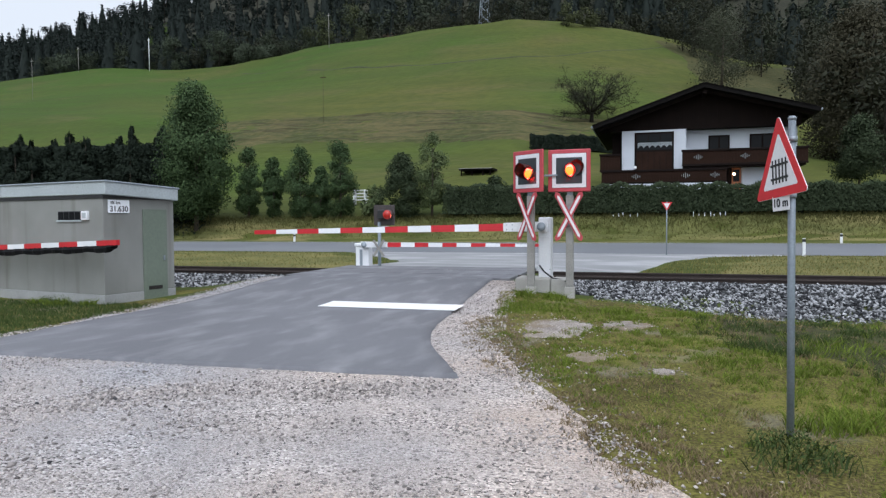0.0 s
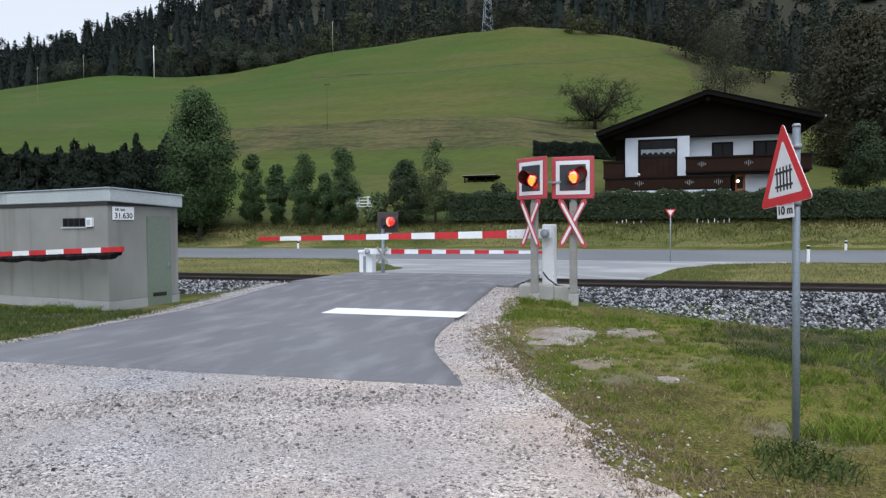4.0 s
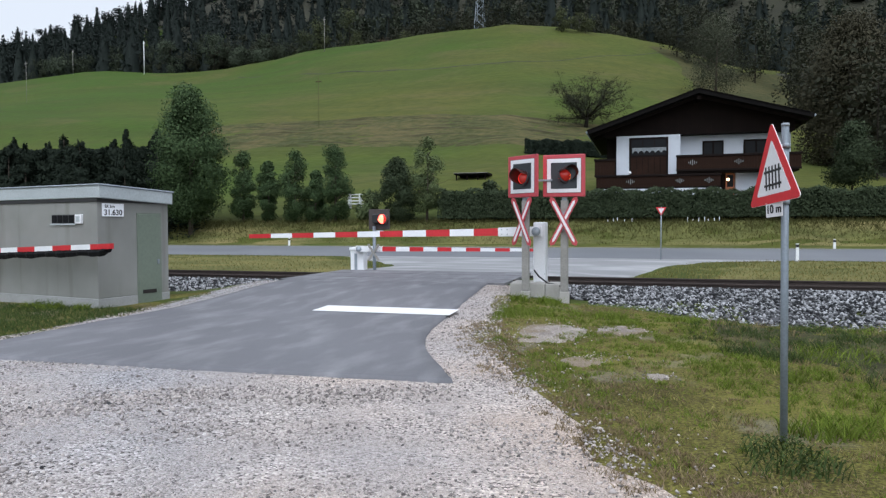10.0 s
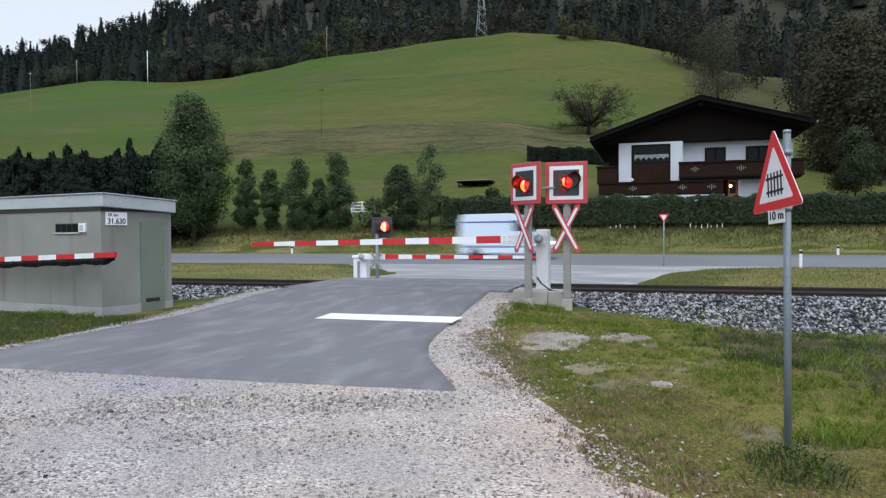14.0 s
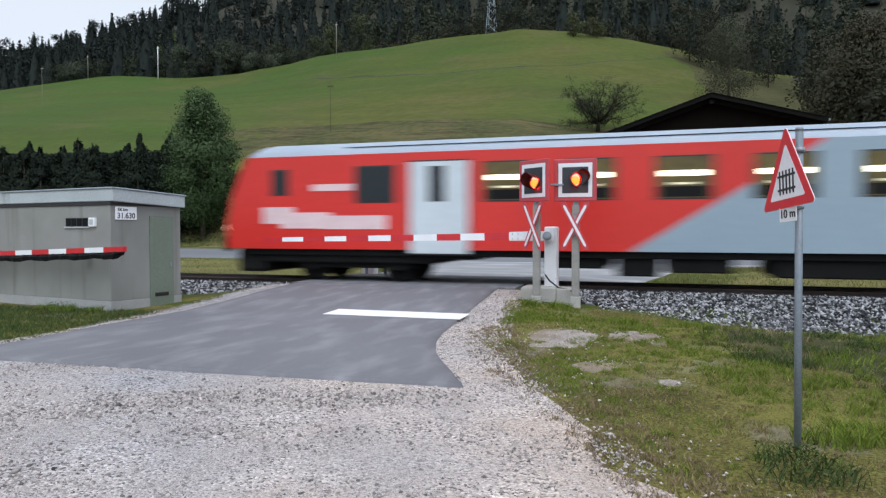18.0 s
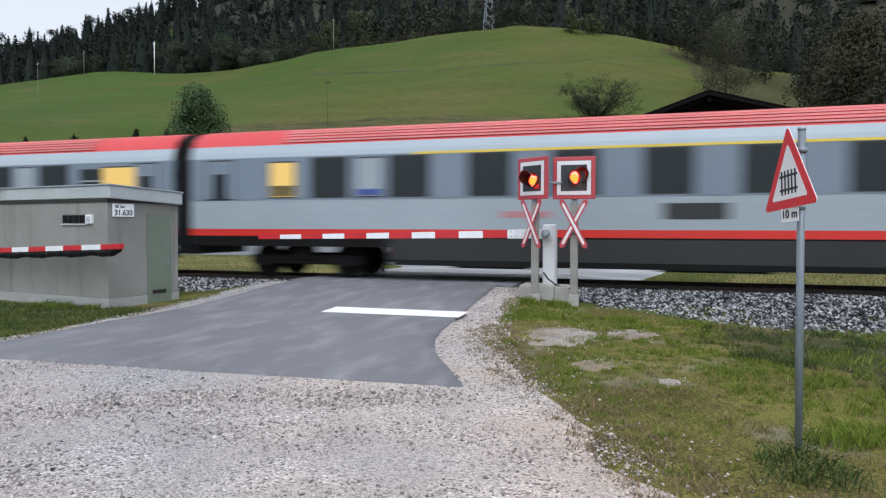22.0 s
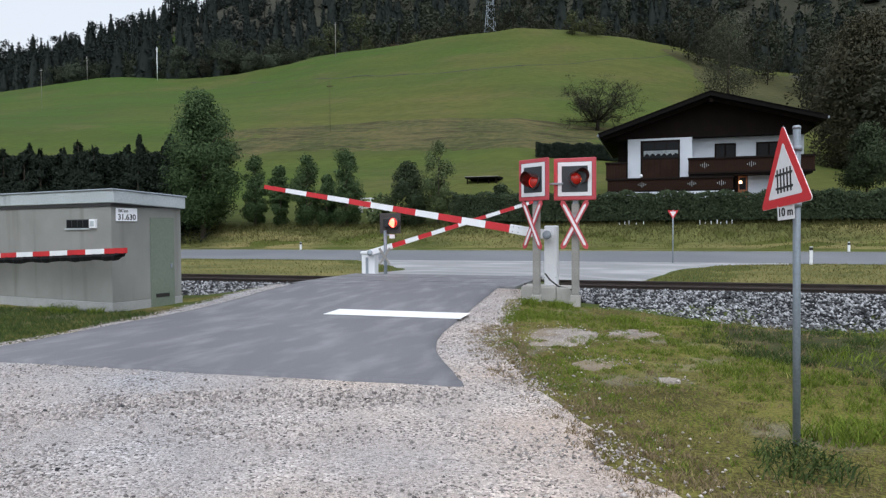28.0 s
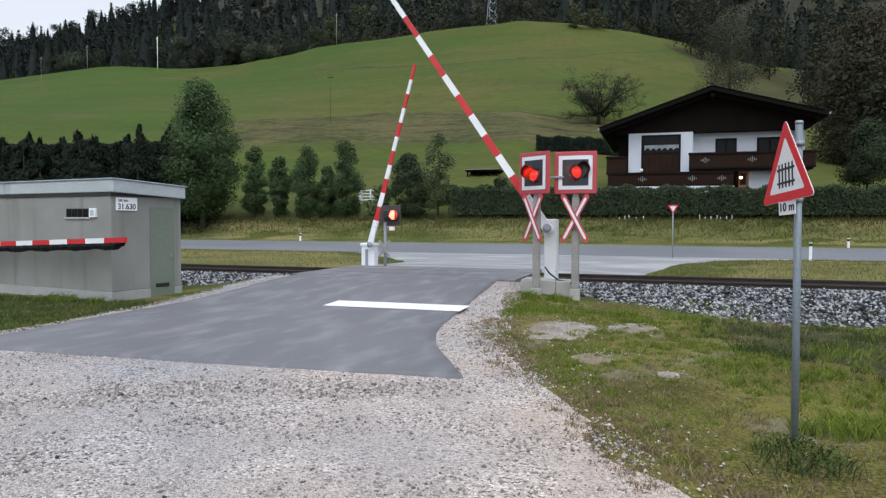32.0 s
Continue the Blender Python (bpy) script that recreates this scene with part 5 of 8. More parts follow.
def planted():
    broad_tree("ash_tree", -32.75, 44.3, 10.5, 6.3, 1.5, 46000, 0.085, LEAF_GREEN, "tall broad-leaved tree with a full green crown", 130, 11)
    for k, (x, h, w, c0) in enumerate(((-29.6, 5.3, 2.5, 0.5), (-27.45, 4.4, 2.1, 0.4), (-25.25, 5.0, 2.7, 0.3), (-23.55, 3.7, 1.7, 0.3), (-21.95, 5.5, 2.8, 0.3))):
        broad_tree("young_tree", x, 46.4, h, w, c0, 15000, 0.062, LEAF_GREEN, "young bushy tree in a garden row", 60, 20 + k, 0.9, "young trees above the road")
    broad_tree("bush", -17.05, 46.4, 4.4, 3.3, 0.1, 20000, 0.065, LEAF_HEDGE, "dense dark rounded garden bush", 60, 31)
    broad_tree("young_tree", -14.85, 46.2, 5.7, 2.7, 0.9, 12000, 0.058, LEAF_PALE, "slender tree with pale leaves", 50, 32)
    broad_tree("bush", -19.4, 46.9, 2.0, 2.2, 0.1, 1500, 0.12, LEAF_PALE, "low pale green bush", 14, 33)
    broad_tree("bush", -10.9, 48.4, 2.3, 2.0, 0.1, 1500, 0.12, LEAF_HEDGE, "small round dark green bush", 12, 34)
    for k in range(13):
        spruce(-53 + 1.5 * k + 0.5 * math.sin(k * 2.4), 45.0 + 0.9 * math.sin(k * 1.7), 7.1 + 1.0 * math.sin(k * 3.1), 3.3 + 0.6 * math.sin(k * 1.3), 50 + k)
    broad_tree("round_tree", 14.9, 60, 4.9, 4.6, 0.6, 16000, 0.08, LEAF_HEDGE, "round-headed dark fruit tree on the slope", 40, 41)
    broad_tree("thin_tree", 12.6, 150, 17.0, 15.0, 2.5, 15000, 0.14, LEAF_GREY, "thinly leaved grey-green tree at the wood's edge", 110, 44)
    broad_tree("slope_tree", 22.8, 92, 17.0, 14.0, 1.0, 42000, 0.16, LEAF_BROWN, "large dusky brown-green tree at the wood's edge", 150, 45)
    broad_tree("slope_tree", 33.0, 90, 19, 13, 1.0, 30000, 0.17, LEAF_OLIVE, "large olive green tree at the wood's edge", 120, 46)
    # nearly bare fruit tree on the meadow: a short bole, crooked limbs and a broad net of twigs
    rng = np.random.default_rng(3)
    x, y = -9.0, 105
    t = thing("bare_tree", pose(x, y, float(height(x, y)) - 0.1), "spreading thinly leaved fruit tree on the meadow", "tree")
    bm = bmesh.new()
    tube(bm, (0, 0, -0.3), (0.15, 0, 1.6), 0.34, 0.26, n=8)
    tips = []
    for k in range(20):
        a, lift = 6.283 * k / 20 + 0.3 * rng.normal(), 0.04 + 0.95 * rng.random()
        reach = 6.6 * (0.75 + 0.25 * rng.random())
        d = Vector((math.cos(a) * math.cos(lift), math.sin(a) * math.cos(lift), math.sin(lift) * 0.95 + 0.08))
        at, r = Vector((0.15, 0, 1.3 + 0.4 * rng.random())), 0.13
        for j in range(5):
            nx = at + (d + Vector(rng.normal(size=3)) * 0.22) * reach / 5
            tube(bm, at, nx, r, r * 0.72, n=5, cap=False)
            at, r = nx, r * 0.72
            for q in range(3 if j else 1):
                e = at + (d * 0.6 + Vector(rng.normal(size=3)) * 0.75) * 1.0
                tube(bm, at, e, r * 0.55, 0.012, n=4, cap=False)
                tips.append(e)
                for w in range(3):
                    e2 = at.lerp(e, 0.4 + 0.3 * w) + Vector(rng.normal(size=3)) * 0.5
                    tube(bm, at.lerp(e, 0.3 + 0.3 * w), e2, 0.022, 0.010, n=3, cap=False)
                    tips.append(e2)
    part("trunk", bm, DARK_BARK, t)
    c = np.array([list(e) for e in tips])
    v, f, nr = leaf_cloud(c, np.full(len(c), 0.45), 15000, 0.07, rng)
    arrays("crown", v, f, LEAF_DARK, parent=t, normals=nr)


planted()


def hedge(name, x0, x1, y, zlow, top0, top1, depth, per_m, size, label, mat, seed):
    rng = np.random.default_rng(seed)
    t = thing(name, None, label, "hedge")
    n = int((x1 - x0) * per_m)
    cx = x0 + (x1 - x0) * rng.random(n)
    base = height(cx, np.full(n, y)) + zlow
    tp = np.interp(cx, [x0, x1], [top0, top1]) + 0.10 * np.sin(cx * 2.1) + 0.06 * np.sin(cx * 5.3)
    # the clipped faces: a front, a top and a back, roughened by bumps and stray shoots
    q = rng.random(n)
    hh = np.maximum(tp - base, 0.3)
    front, top = q < 0.62, (q >= 0.62) & (q < 0.88)
    lump = 0.16 * np.sin(cx * 3.1 + 2 * np.sin(base * 9 + q * 40)) + 0.12 * rng.normal(size=n)
    zz = np.where(top, tp + 0.4 * lump, base + hh * rng.random(n))
    yy = np.where(top, y + depth * (rng.random(n) - 0.5), np.where(front, y - 0.5 * depth - 0.5 * lump, y + 0.5 * depth + 0.5 * lump))
    p = np.stack([cx, yy, zz], 1)
    out = np.where(top[:, None], (0, -0.3, 1.0), np.where(front[:, None], (0, -1.0, 0.45), (0, 1.0, 0.45))) + np.stack([0.5 * np.sin(cx * 3.1), np.zeros(n), 0.3 * np.sin(zz * 7 + cx)], 1)
    v, f, nr = leaf_quads(p, out, size, rng, 0.8)
    arrays("leaves", v, f, mat, parent=t, normals=nr)
    # dense twiggy core
    vs, fs = [], []
    xs = np.arange(x0 + 0.2, x1, 0.5)
    for x in xs:
        b = float(height(x, y))
        tt = float(np.interp(x, [x0, x1], [top0, top1])) - 0.16 + 0.10 * math.sin(x * 2.1)
        for yy, zz in ((y - depth * 0.2, b), (y - depth * 0.16, tt), (y + depth * 0.16, tt), (y + depth * 0.2, b)):
            vs.append((x, yy + 0.08 * rng.normal(), zz + 0.05 * rng.normal()))
    for j in range(len(xs) - 1):
        for i in range(3):
            fs.append((j * 4 + i, (j + 1) * 4 + i, (j + 1) * 4 + i + 1, j * 4 + i + 1))
    raw("core", vs, fs, NEEDLES, t)


hedge("hedge", -14.0, 34, 46.6, 0.1, 3.72, 3.12, 1.3, 1600, 0.072, "long clipped dark green hedge below the chalet", LEAF_HEDGE, 61)
hedge("conifer_screen", -56, -34.6, 46.2, 0.0, 7.7, 7.3, 2.2, 1600, 0.12, "dense dark conifer screen by the road", NEEDLES, 63)
white = thing("white_posts", None, "small white fence posts showing through the hedge foot", "fence", "")
for _k, _x in enumerate((-2.55, -2.2, -1.95, -1.5, -1.05, 2.3, 2.62, 2.95, 3.3, 3.5, 3.85, 4.15)):
    part("post", bevelled(_x, _x + 0.05, 45.84, 45.88, float(height(_x, 45.86)) + 0.05, float(height(_x, 45.86)) + 0.20 + 0.07 * (_k % 3), 0.01, 1), WHITE_PAINT, white)
hedge("far_hedge", -14.0, -4.5, 82, -0.1, 11.42, 10.85, 1.6, 1600, 0.12, "dark conifer hedge across the meadow", NEEDLES, 62)


FLOOR_DARK = material("dark_hill_ground", (0.030, 0.030, 0.014), (0.014, 0.015, 0.008), rough=0.95, big=0.2, fine=2, bump=0.5, dist=0.2)
ROUGH = material("rough_pasture", (0.072, 0.066, 0.028), (0.044, 0.048, 0.020), rough=0.95, big=0.08, fine=0.7, mix=0.5, bump=0.8, dist=0.3, spec=0.1, contrast=(0.38, 0.62))
# its dark drawn-out streaks are scarp shade painted into the grass colour
TERRACE = material("dry_grass_scarp_shade", (0.100, 0.088, 0.038), (0.046, 0.054, 0.019), rough=0.95, big=0.10, fine=0.9, mix=0.45, bump=0.9, dist=0.3, spec=0.1, contrast=(0.40, 0.60), stain_or_shade=((0.030, 0.028, 0.015), (0.10, 0.75, 0.6), 0.50, 0.66, 0.75))


def hill_bands():
    # dark sheets cover the green ground that showed between the trees
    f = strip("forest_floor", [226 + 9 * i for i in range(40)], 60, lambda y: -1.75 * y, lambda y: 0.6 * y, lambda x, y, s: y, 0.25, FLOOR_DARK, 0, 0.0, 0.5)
    tagged(f, "dark ground sheet under the forest trees", "forest floor", kind="structure")
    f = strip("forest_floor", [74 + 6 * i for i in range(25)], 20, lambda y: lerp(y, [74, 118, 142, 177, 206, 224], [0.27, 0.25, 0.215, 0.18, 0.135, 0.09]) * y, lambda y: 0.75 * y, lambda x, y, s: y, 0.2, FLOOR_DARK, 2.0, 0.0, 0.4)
    tagged(f, "dark ground sheet under the slope woods", "forest floor", kind="structure")
    f = strip("rough_pasture", [126 + 4 * i for i in range(21)], 24, lambda y: lerp(y, [126, 150, 180, 206], [0.125, 0.085, 0.035, -0.01]) * y, lambda y: 0.24 * y, lambda x, y, s: y, 0.14, ROUGH, 3.0, 0.15, 0.3)
    tagged(f, "rough brownish pasture below the wood's edge", "grass", kind="structure")
    # the terrace edge: small scarps and hummocks of dry grass
    ys, xs = np.arange(87.0, 110.1, 0.45), np.arange(-74.0, -4.0, 0.6)
    X, Y = np.meshgrid(xs, ys)
    Y = Y + 1.5 * np.sin(X * 0.11) + 0.06 * X
    q = np.array([noise.noise(Vector((a * 0.10, b * 0.42, 1.7))) + 0.5 * noise.noise(Vector((a * 0.45, b * 0.9, 4.1))) for a, b in zip(X.ravel(), Y.ravel())]).reshape(X.shape)
    rim = np.minimum(np.minimum((X + 74) / 14, (-5 - X) / 9), np.minimum((ys - 87)[:, None] / 5, (110 - ys)[:, None] / 5))
    Z = height(X, Y) + (0.34 * np.abs(q) - 0.04) * np.clip(3 * rim, 0, 1) + 0.16 * np.clip(rim + 1.1 * q, -0.9, 0.5) - 0.05 - 0.3 * np.clip(1 - 4 * rim, 0, 1)
    nx = len(xs)
    i = np.arange(nx - 1)[None, :] + nx * np.arange(len(ys) - 1)[:, None]
    f = arrays("dry_terrace", np.stack([X, Y, Z], -1).reshape(-1, 3), np.stack([i, i + 1, i + nx + 1, i + nx], -1).reshape(-1, 4), TERRACE, smooth=True)
    tagged(f, "dry brown grass along a terrace edge, scarp shade in its colour", "grass", kind="structure")
    py = lambda x: float(np.interp(x, [-130, -88, -49, -33, -21, -8, 6], [192, 171.5, 161.5, 160.5, 170, 184, 200]))
    f = strip("field_path", [-0.55, -0.2, 0.2, 0.55], 90, lambda y: -128, lambda y: 5, lambda x, y, s: y + py(x) + 0.5 * math.sin(x * 0.4), 0.06, FLOOR_DARK, 0.0, 0.0, 0.1)
    tagged(f, "narrow dark track across the meadow", "path", kind="structure")


hill_bands()


def woods():
    """Far woods: spruce forest on the ridge, broad-leaved fringe along the meadow."""
    rng = np.random.default_rng(9)
    kinds = [needle_tree(0.20 + 0.07 * rng.random(), 125, rng) for _ in range(10)]
    V, F, N, off = [], [], [], 0
    n = 0
    while n < 1700:
        yy = 216 + 250 * rng.random() ** 1.2
        u = -1.62 + 2.1 * rng.random()
        x = u * yy
        if yy < 232 and -0.60 < u < -0.02 and rng.random() < 0.93:
            continue
        if u > -0.45 and yy < 250 and rng.random() < 0.5:
            continue
        h = 12 + 10 * rng.random() ** 1.6
        if u < -0.75:
            h *= 1.05
        kv, kf, kn = kinds[int(rng.integers(10))]
        a = rng.random() * 6.28
        q = kv * h
        p = np.stack([q[:, 0] * math.cos(a) - q[:, 1] * math.sin(a) + x, q[:, 0] * math.sin(a) + q[:, 1] * math.cos(a) + yy, q[:, 2] + float(height(x, yy)) - 0.6], 1)
        V.append(p)
        N.append(np.stack([kn[:, 0] * math.cos(a) - kn[:, 1] * math.sin(a), kn[:, 0] * math.sin(a) + kn[:, 1] * math.cos(a), kn[:, 2]], 1))
        F.append(kf + off)
        off += len(p)
        n += 1
    o = arrays("spruce_forest", np.concatenate(V), np.concatenate(F), FOREST_NEEDLES, normals=np.concatenate(N))
    tagged(o, "dark spruce forest covering the ridge", "forest", kind="stuff")

    def grove(name, spots, mat, leaves, size, label):
        C, R, Q = [], [], []
        bm = bmesh.new()
        for x, yy, h, w in spots:
            z = float(height(x, yy))
            k = 22
            cz = z + h * (0.08 + 0.84 * rng.random(k))
            a = rng.random(k) * 6.283
            pr = np.sin(np.clip((cz - z) / h, 0.12, 0.96) * math.pi) ** 0.6 * w * 0.5 * np.sqrt(rng.random(k))
            C.append(np.stack([x + pr * np.cos(a), yy + pr * np.sin(a), cz], 1))
            R.append(w * (0.13 + 0.11 * rng.random(k)))
            Q.append(np.tile((x, yy, z + 0.4 * h), (k, 1)))
            tube(bm, (x, yy, z - 1), (x, yy, z + h * 0.8), h * 0.010, h * 0.004, n=5, cap=False)
        v, f, nr = leaf_cloud(np.concatenate(C), np.concatenate(R), leaves * len(spots), size, rng, cores=np.concatenate(Q))
        g = arrays(name, v, f, mat, normals=nr)
        tagged(g, label, "woodland", kind="stuff")
        part("trunks", bm, DARK_BARK, g)
    # right-hand woods behind the chalet
    spots = []
    while len(spots) < 130:
        yy = 76 + 150 * rng.random()
        u = 0.02 + 0.5 * rng.random()
        low = np.interp(u, [0.02, 0.057, 0.12, 0.161, 0.194, 0.22, 0.26], [0.240, 0.219, 0.205, 0.175, 0.138, 0.11, 0.06])
        if (float(height(u * yy, yy)) - 1.27) / yy < low - 0.008:
            continue
        spots.append((u * yy, yy, 10 + 9 * rng.random(), 6 + 4 * rng.random()))
    spots += [(21.5, 88, 15, 8), (25, 80, 13, 8), (21.5, 100, 16, 8), (29, 92, 16, 9)]
    grove("slope_woods", spots, LEAF_DARK, 720, 0.31, "dusky broad-leaved woods on the slope behind the chalet")
    # fringe along the upper edge of the meadow
    spots = []
    for k in range(120):
        u = -0.80 + 0.86 * rng.random()
        yy = 213 + 22 * rng.random() + (14 if -0.55 < u < -0.02 else 0)
        spots.append((u * yy, yy, 5 + 6 * rng.random() * (1.4 if u < -0.5 else 1), 6 + 4 * rng.random()))
    spots += [(-64 + 5 * k, 214 + 3 * (k % 2), 9 + 3 * (k % 3), 7) for k in range(6)]
    grove("meadow_fringe", spots, LEAF_DARK, 450, 0.40, "dark bushes and trees along the top of the meadow")
    spots = []
    for k in range(34):
        u = -0.30 + 0.36 * rng.random() if k % 2 else -0.80 + 0.5 * rng.random()
        spots.append((u * 236, 226 + 14 * rng.random(), 5 + 4 * rng.random(), 6 + 3 * rng.random()))
    spots += [(-99, 222, 17, 9), (-110, 219, 12, 10), (-24, 205, 7, 7), (-18, 207, 6, 6)]
    grove("olive_thicket", spots, LEAF_OLIVE, 1000, 0.30, "olive green bushes and broad-leaved trees at the forest edge")
    grove("edge_trees", [(-173, 219, 13, 12), (-153, 219, 16, 12), (-165, 226, 16, 12), (-207, 216, 8, 11), (-190, 216, 8, 10), (-140, 217, 10, 11), (-129, 217, 9, 10), (-122, 217, 7, 9), (-114, 217, 8, 9), (-230, 218, 9, 12), (-147, 224, 11, 10), (-181, 223, 12, 11), (-134, 222, 13, 11), (-219, 222, 11, 12), (-198, 224, 13, 12)], LEAF_MID, 2200, 0.27, "muted green broad-leaved trees before the spruces")
    grove("pale_edge_trees", [(-146, 212, 14, 8), (-164, 212, 12, 9), (-213, 211, 7, 8), (-136, 212, 7, 8), (-128, 212, 6, 8)], LEAF_SAGE, 2600, 0.24, "pale sage green broad-leaved trees before the spruces")
    spots = [(u * yy, yy, 3.0 + 2.0 * rng.random(), 5 + 3 * rng.random()) for u, yy in zip(-0.50 + 0.22 * rng.random(46), 228 + 18 * rng.random(46))]
    grove("rusty_scrub", spots, LEAF_RUST, 700, 0.24, "rust-brown scrub on the cleared slope above the meadow")
    # dense dark filling of the forest's left flank
    spots = []
    for k in range(230):
        u = -1.6 + 1.05 * rng.random()
        yy = 224 + 150 * rng.random()
        spots.append((u * yy, yy, 14 + 9 * rng.random(), 8 + 4 * rng.random()))
    grove("dark_grove", spots, FOREST_NEEDLES, 330, 0.62, "dense dark trees filling the forest flank")
    # mixed wood on the ridge to the middle and right
    spots = []
    for k in range(320):
        yy = 238 + 170 * rng.random()
        u = -0.5 + 0.95 * rng.random()
        spots.append((u * yy, yy, 10 + 10 * rng.random(), 8 + 5 * rng.random()))
    grove("ridge_woods", spots, LEAF_MIX, 330, 0.62, "mixed dusky woods on the upper slope")


woods()

# ---------- train ----------
COACH_GREY = material("coach_light_grey", (0.31, 0.36, 0.39), (0.27, 0.315, 0.345), rough=0.4, big=0.4, fine=8, bump=0.02, spec=0.5)
COACH_BAND = material("coach_blue_grey", (0.185, 0.228, 0.28), (0.155, 0.195, 0.245), rough=0.4, big=0.4, fine=8, bump=0.02)
COACH_WHITE = material("coach_white_band", (0.37, 0.425, 0.475), (0.32, 0.375, 0.42), rough=0.4, big=0.4, fine=8, bump=0.02)
COACH_RED = material("coach_red", (0.58, 0.026, 0.018), (0.50, 0.022, 0.015), rough=0.38, big=0.4, fine=8, bump=0.02)
ROOF_RED = material("coach_roof_red", (0.56, 0.052, 0.055), (0.46, 0.040, 0.044), rough=0.5, big=0.5, fine=8, bump=0.05)
ROOF_GREY = material("coach_roof_grey", (0.33, 0.38, 0.44), (0.26, 0.31, 0.37), rough=0.5, big=0.5, fine=8, bump=0.05)
UNDER = material("underframe_grime", (0.014, 0.014, 0.014), (0.007, 0.007, 0.007), rough=0.9, big=1.5, fine=15, bump=0.3, spec=0.15)
SKIRT = material("dark_grey_skirt", (0.022, 0.024, 0.024), (0.014, 0.015, 0.015), rough=0.6, big=0.6, fine=10, bump=0.05)
CTRL_BLUE = material("pale_blue_grey", (0.27, 0.35, 0.41), (0.235, 0.31, 0.365), rough=0.4, big=0.4, fine=8, bump=0.02)
LOCO_RED = material("loco_red", (0.52, 0.085, 0.065), (0.44, 0.07, 0.055), rough=0.45, big=0.5, fine=8, bump=0.02)
LOCO_ROOF = material("loco_roof", (0.018, 0.019, 0.021), (0.011, 0.012, 0.013), rough=0.85, big=0.8, fine=12, bump=0.2, spec=0.15)
CAB_ROOF = material("loco_cab_roof", (0.040, 0.043, 0.046), (0.026, 0.028, 0.030), rough=0.6, big=0.8, fine=12, bump=0.1)
END_DARK = material("coach_end_dark", (0.050, 0.054, 0.058), (0.030, 0.032, 0.035), rough=0.7, big=1, fine=12, bump=0.1, spec=0.2)
LOCO_PALE = material("loco_pale_band", (0.50, 0.50, 0.46), (0.43, 0.43, 0.39), rough=0.5, big=0.5, fine=10, bump=0.02)
# pale pink carries the sky's sheen on the roof ribs as base colour
RIB_SHEEN = material("roof_rib_sheen", (0.72, 0.30, 0.29), (0.6, 0.22, 0.21), rough=0.4, big=0.5, fine=8, bump=0.02)
DULL_RED = material("faded_red_print", (0.42, 0.20, 0.21), (0.36, 0.17, 0.18), rough=0.5, big=1, fine=8, bump=0.02)
YELLOW = material("yellow_line", (0.70, 0.52, 0.06), (0.6, 0.45, 0.05), rough=0.45, big=1, fine=8, bump=0.02)
BLUE_BLOCK = material("dark_blue_print", (0.05, 0.09, 0.30), (0.04, 0.07, 0.25), rough=0.4, big=1, fine=8, bump=0.02)
LIT_WINDOW = glow("lit_window", (1.0, 0.58, 0.13), 0.55, (0.4, 0.3, 0.1))
# weak glow for the painted reflection of the ceiling tube, no second tube
TUBE_REFLECTION = glow("ceiling_tube_reflection", (1.0, 0.85, 0.5), 0.55, (0.5, 0.5, 0.4))
TUBE_LIGHT = glow("ceiling_tube", (1.0, 0.86, 0.55), 3.2, (0.8, 0.8, 0.7))
INSIDE = material("coach_interior", (0.15, 0.115, 0.035), (0.07, 0.055, 0.02), rough=0.8, big=1, fine=5, bump=0.1)
TRAIN_GLASS = pane_glass("tinted_train_glass", (0.030, 0.036, 0.038), 0.08)
TAIL_RED = glow("tail_lamp", (1.0, 0.03, 0.04), 6.0)
HW = 1.41


def band(name, x0, x1, prof, mat, parent, label="", both=True):
    """A strip of the side between profile points (half width, height), on both sides."""
    bm = bmesh.new()
    for sg in ((-1, 1) if both else (-1,)):
        cols = [[bm.verts.new((x, sg * p, z)) for p, z in prof] for x in (x0, x1)]
        for i in range(len(prof) - 1):
            q = (cols[0][i], cols[1][i], cols[1][i + 1], cols[0][i + 1])
            f = bm.faces.new(q if sg < 0 else q[::-1])
            f.smooth = len(prof) > 3
    return part(name, bm, mat, parent, label)


def bogie(parent, x, base=2.5, frame_half=1.7):
    b = part("bogie", bevelled(x - frame_half, x + frame_half, -1.05, -0.92, 0.36, 0.62, 0.04), UNDER, parent, "black bogie with two axles")
    part("bogie_frame", bevelled(x - frame_half, x + frame_half, 0.92, 1.05, 0.36, 0.62, 0.04), UNDER, b)
    for s in (-1, 1):
        for side in (-1, 1):
            bm = bmesh.new()
            lathe(bm, [(0.0, -0.065), (0.46, -0.065), (0.49, -0.05), (0.46, 0.06), (0.30, 0.05), (0.12, 0.07), (0.0, 0.07)], 24, "Y", Matrix.Translation((x + s * base / 2, side * 0.76, 0.46)))
            part("wheel", bm, UNDER, b)
            part("axle_box", bevelled(x + s * base / 2 - 0.17, x + s * base / 2 + 0.17, side * 1.0 - 0.12, side * 1.0 + 0.12, 0.3, 0.62, 0.03), UNDER, b)
    part("damper", bevelled(x - 0.35, x + 0.35, -1.12, -1.0, 0.5, 0.85, 0.03), UNDER, b)


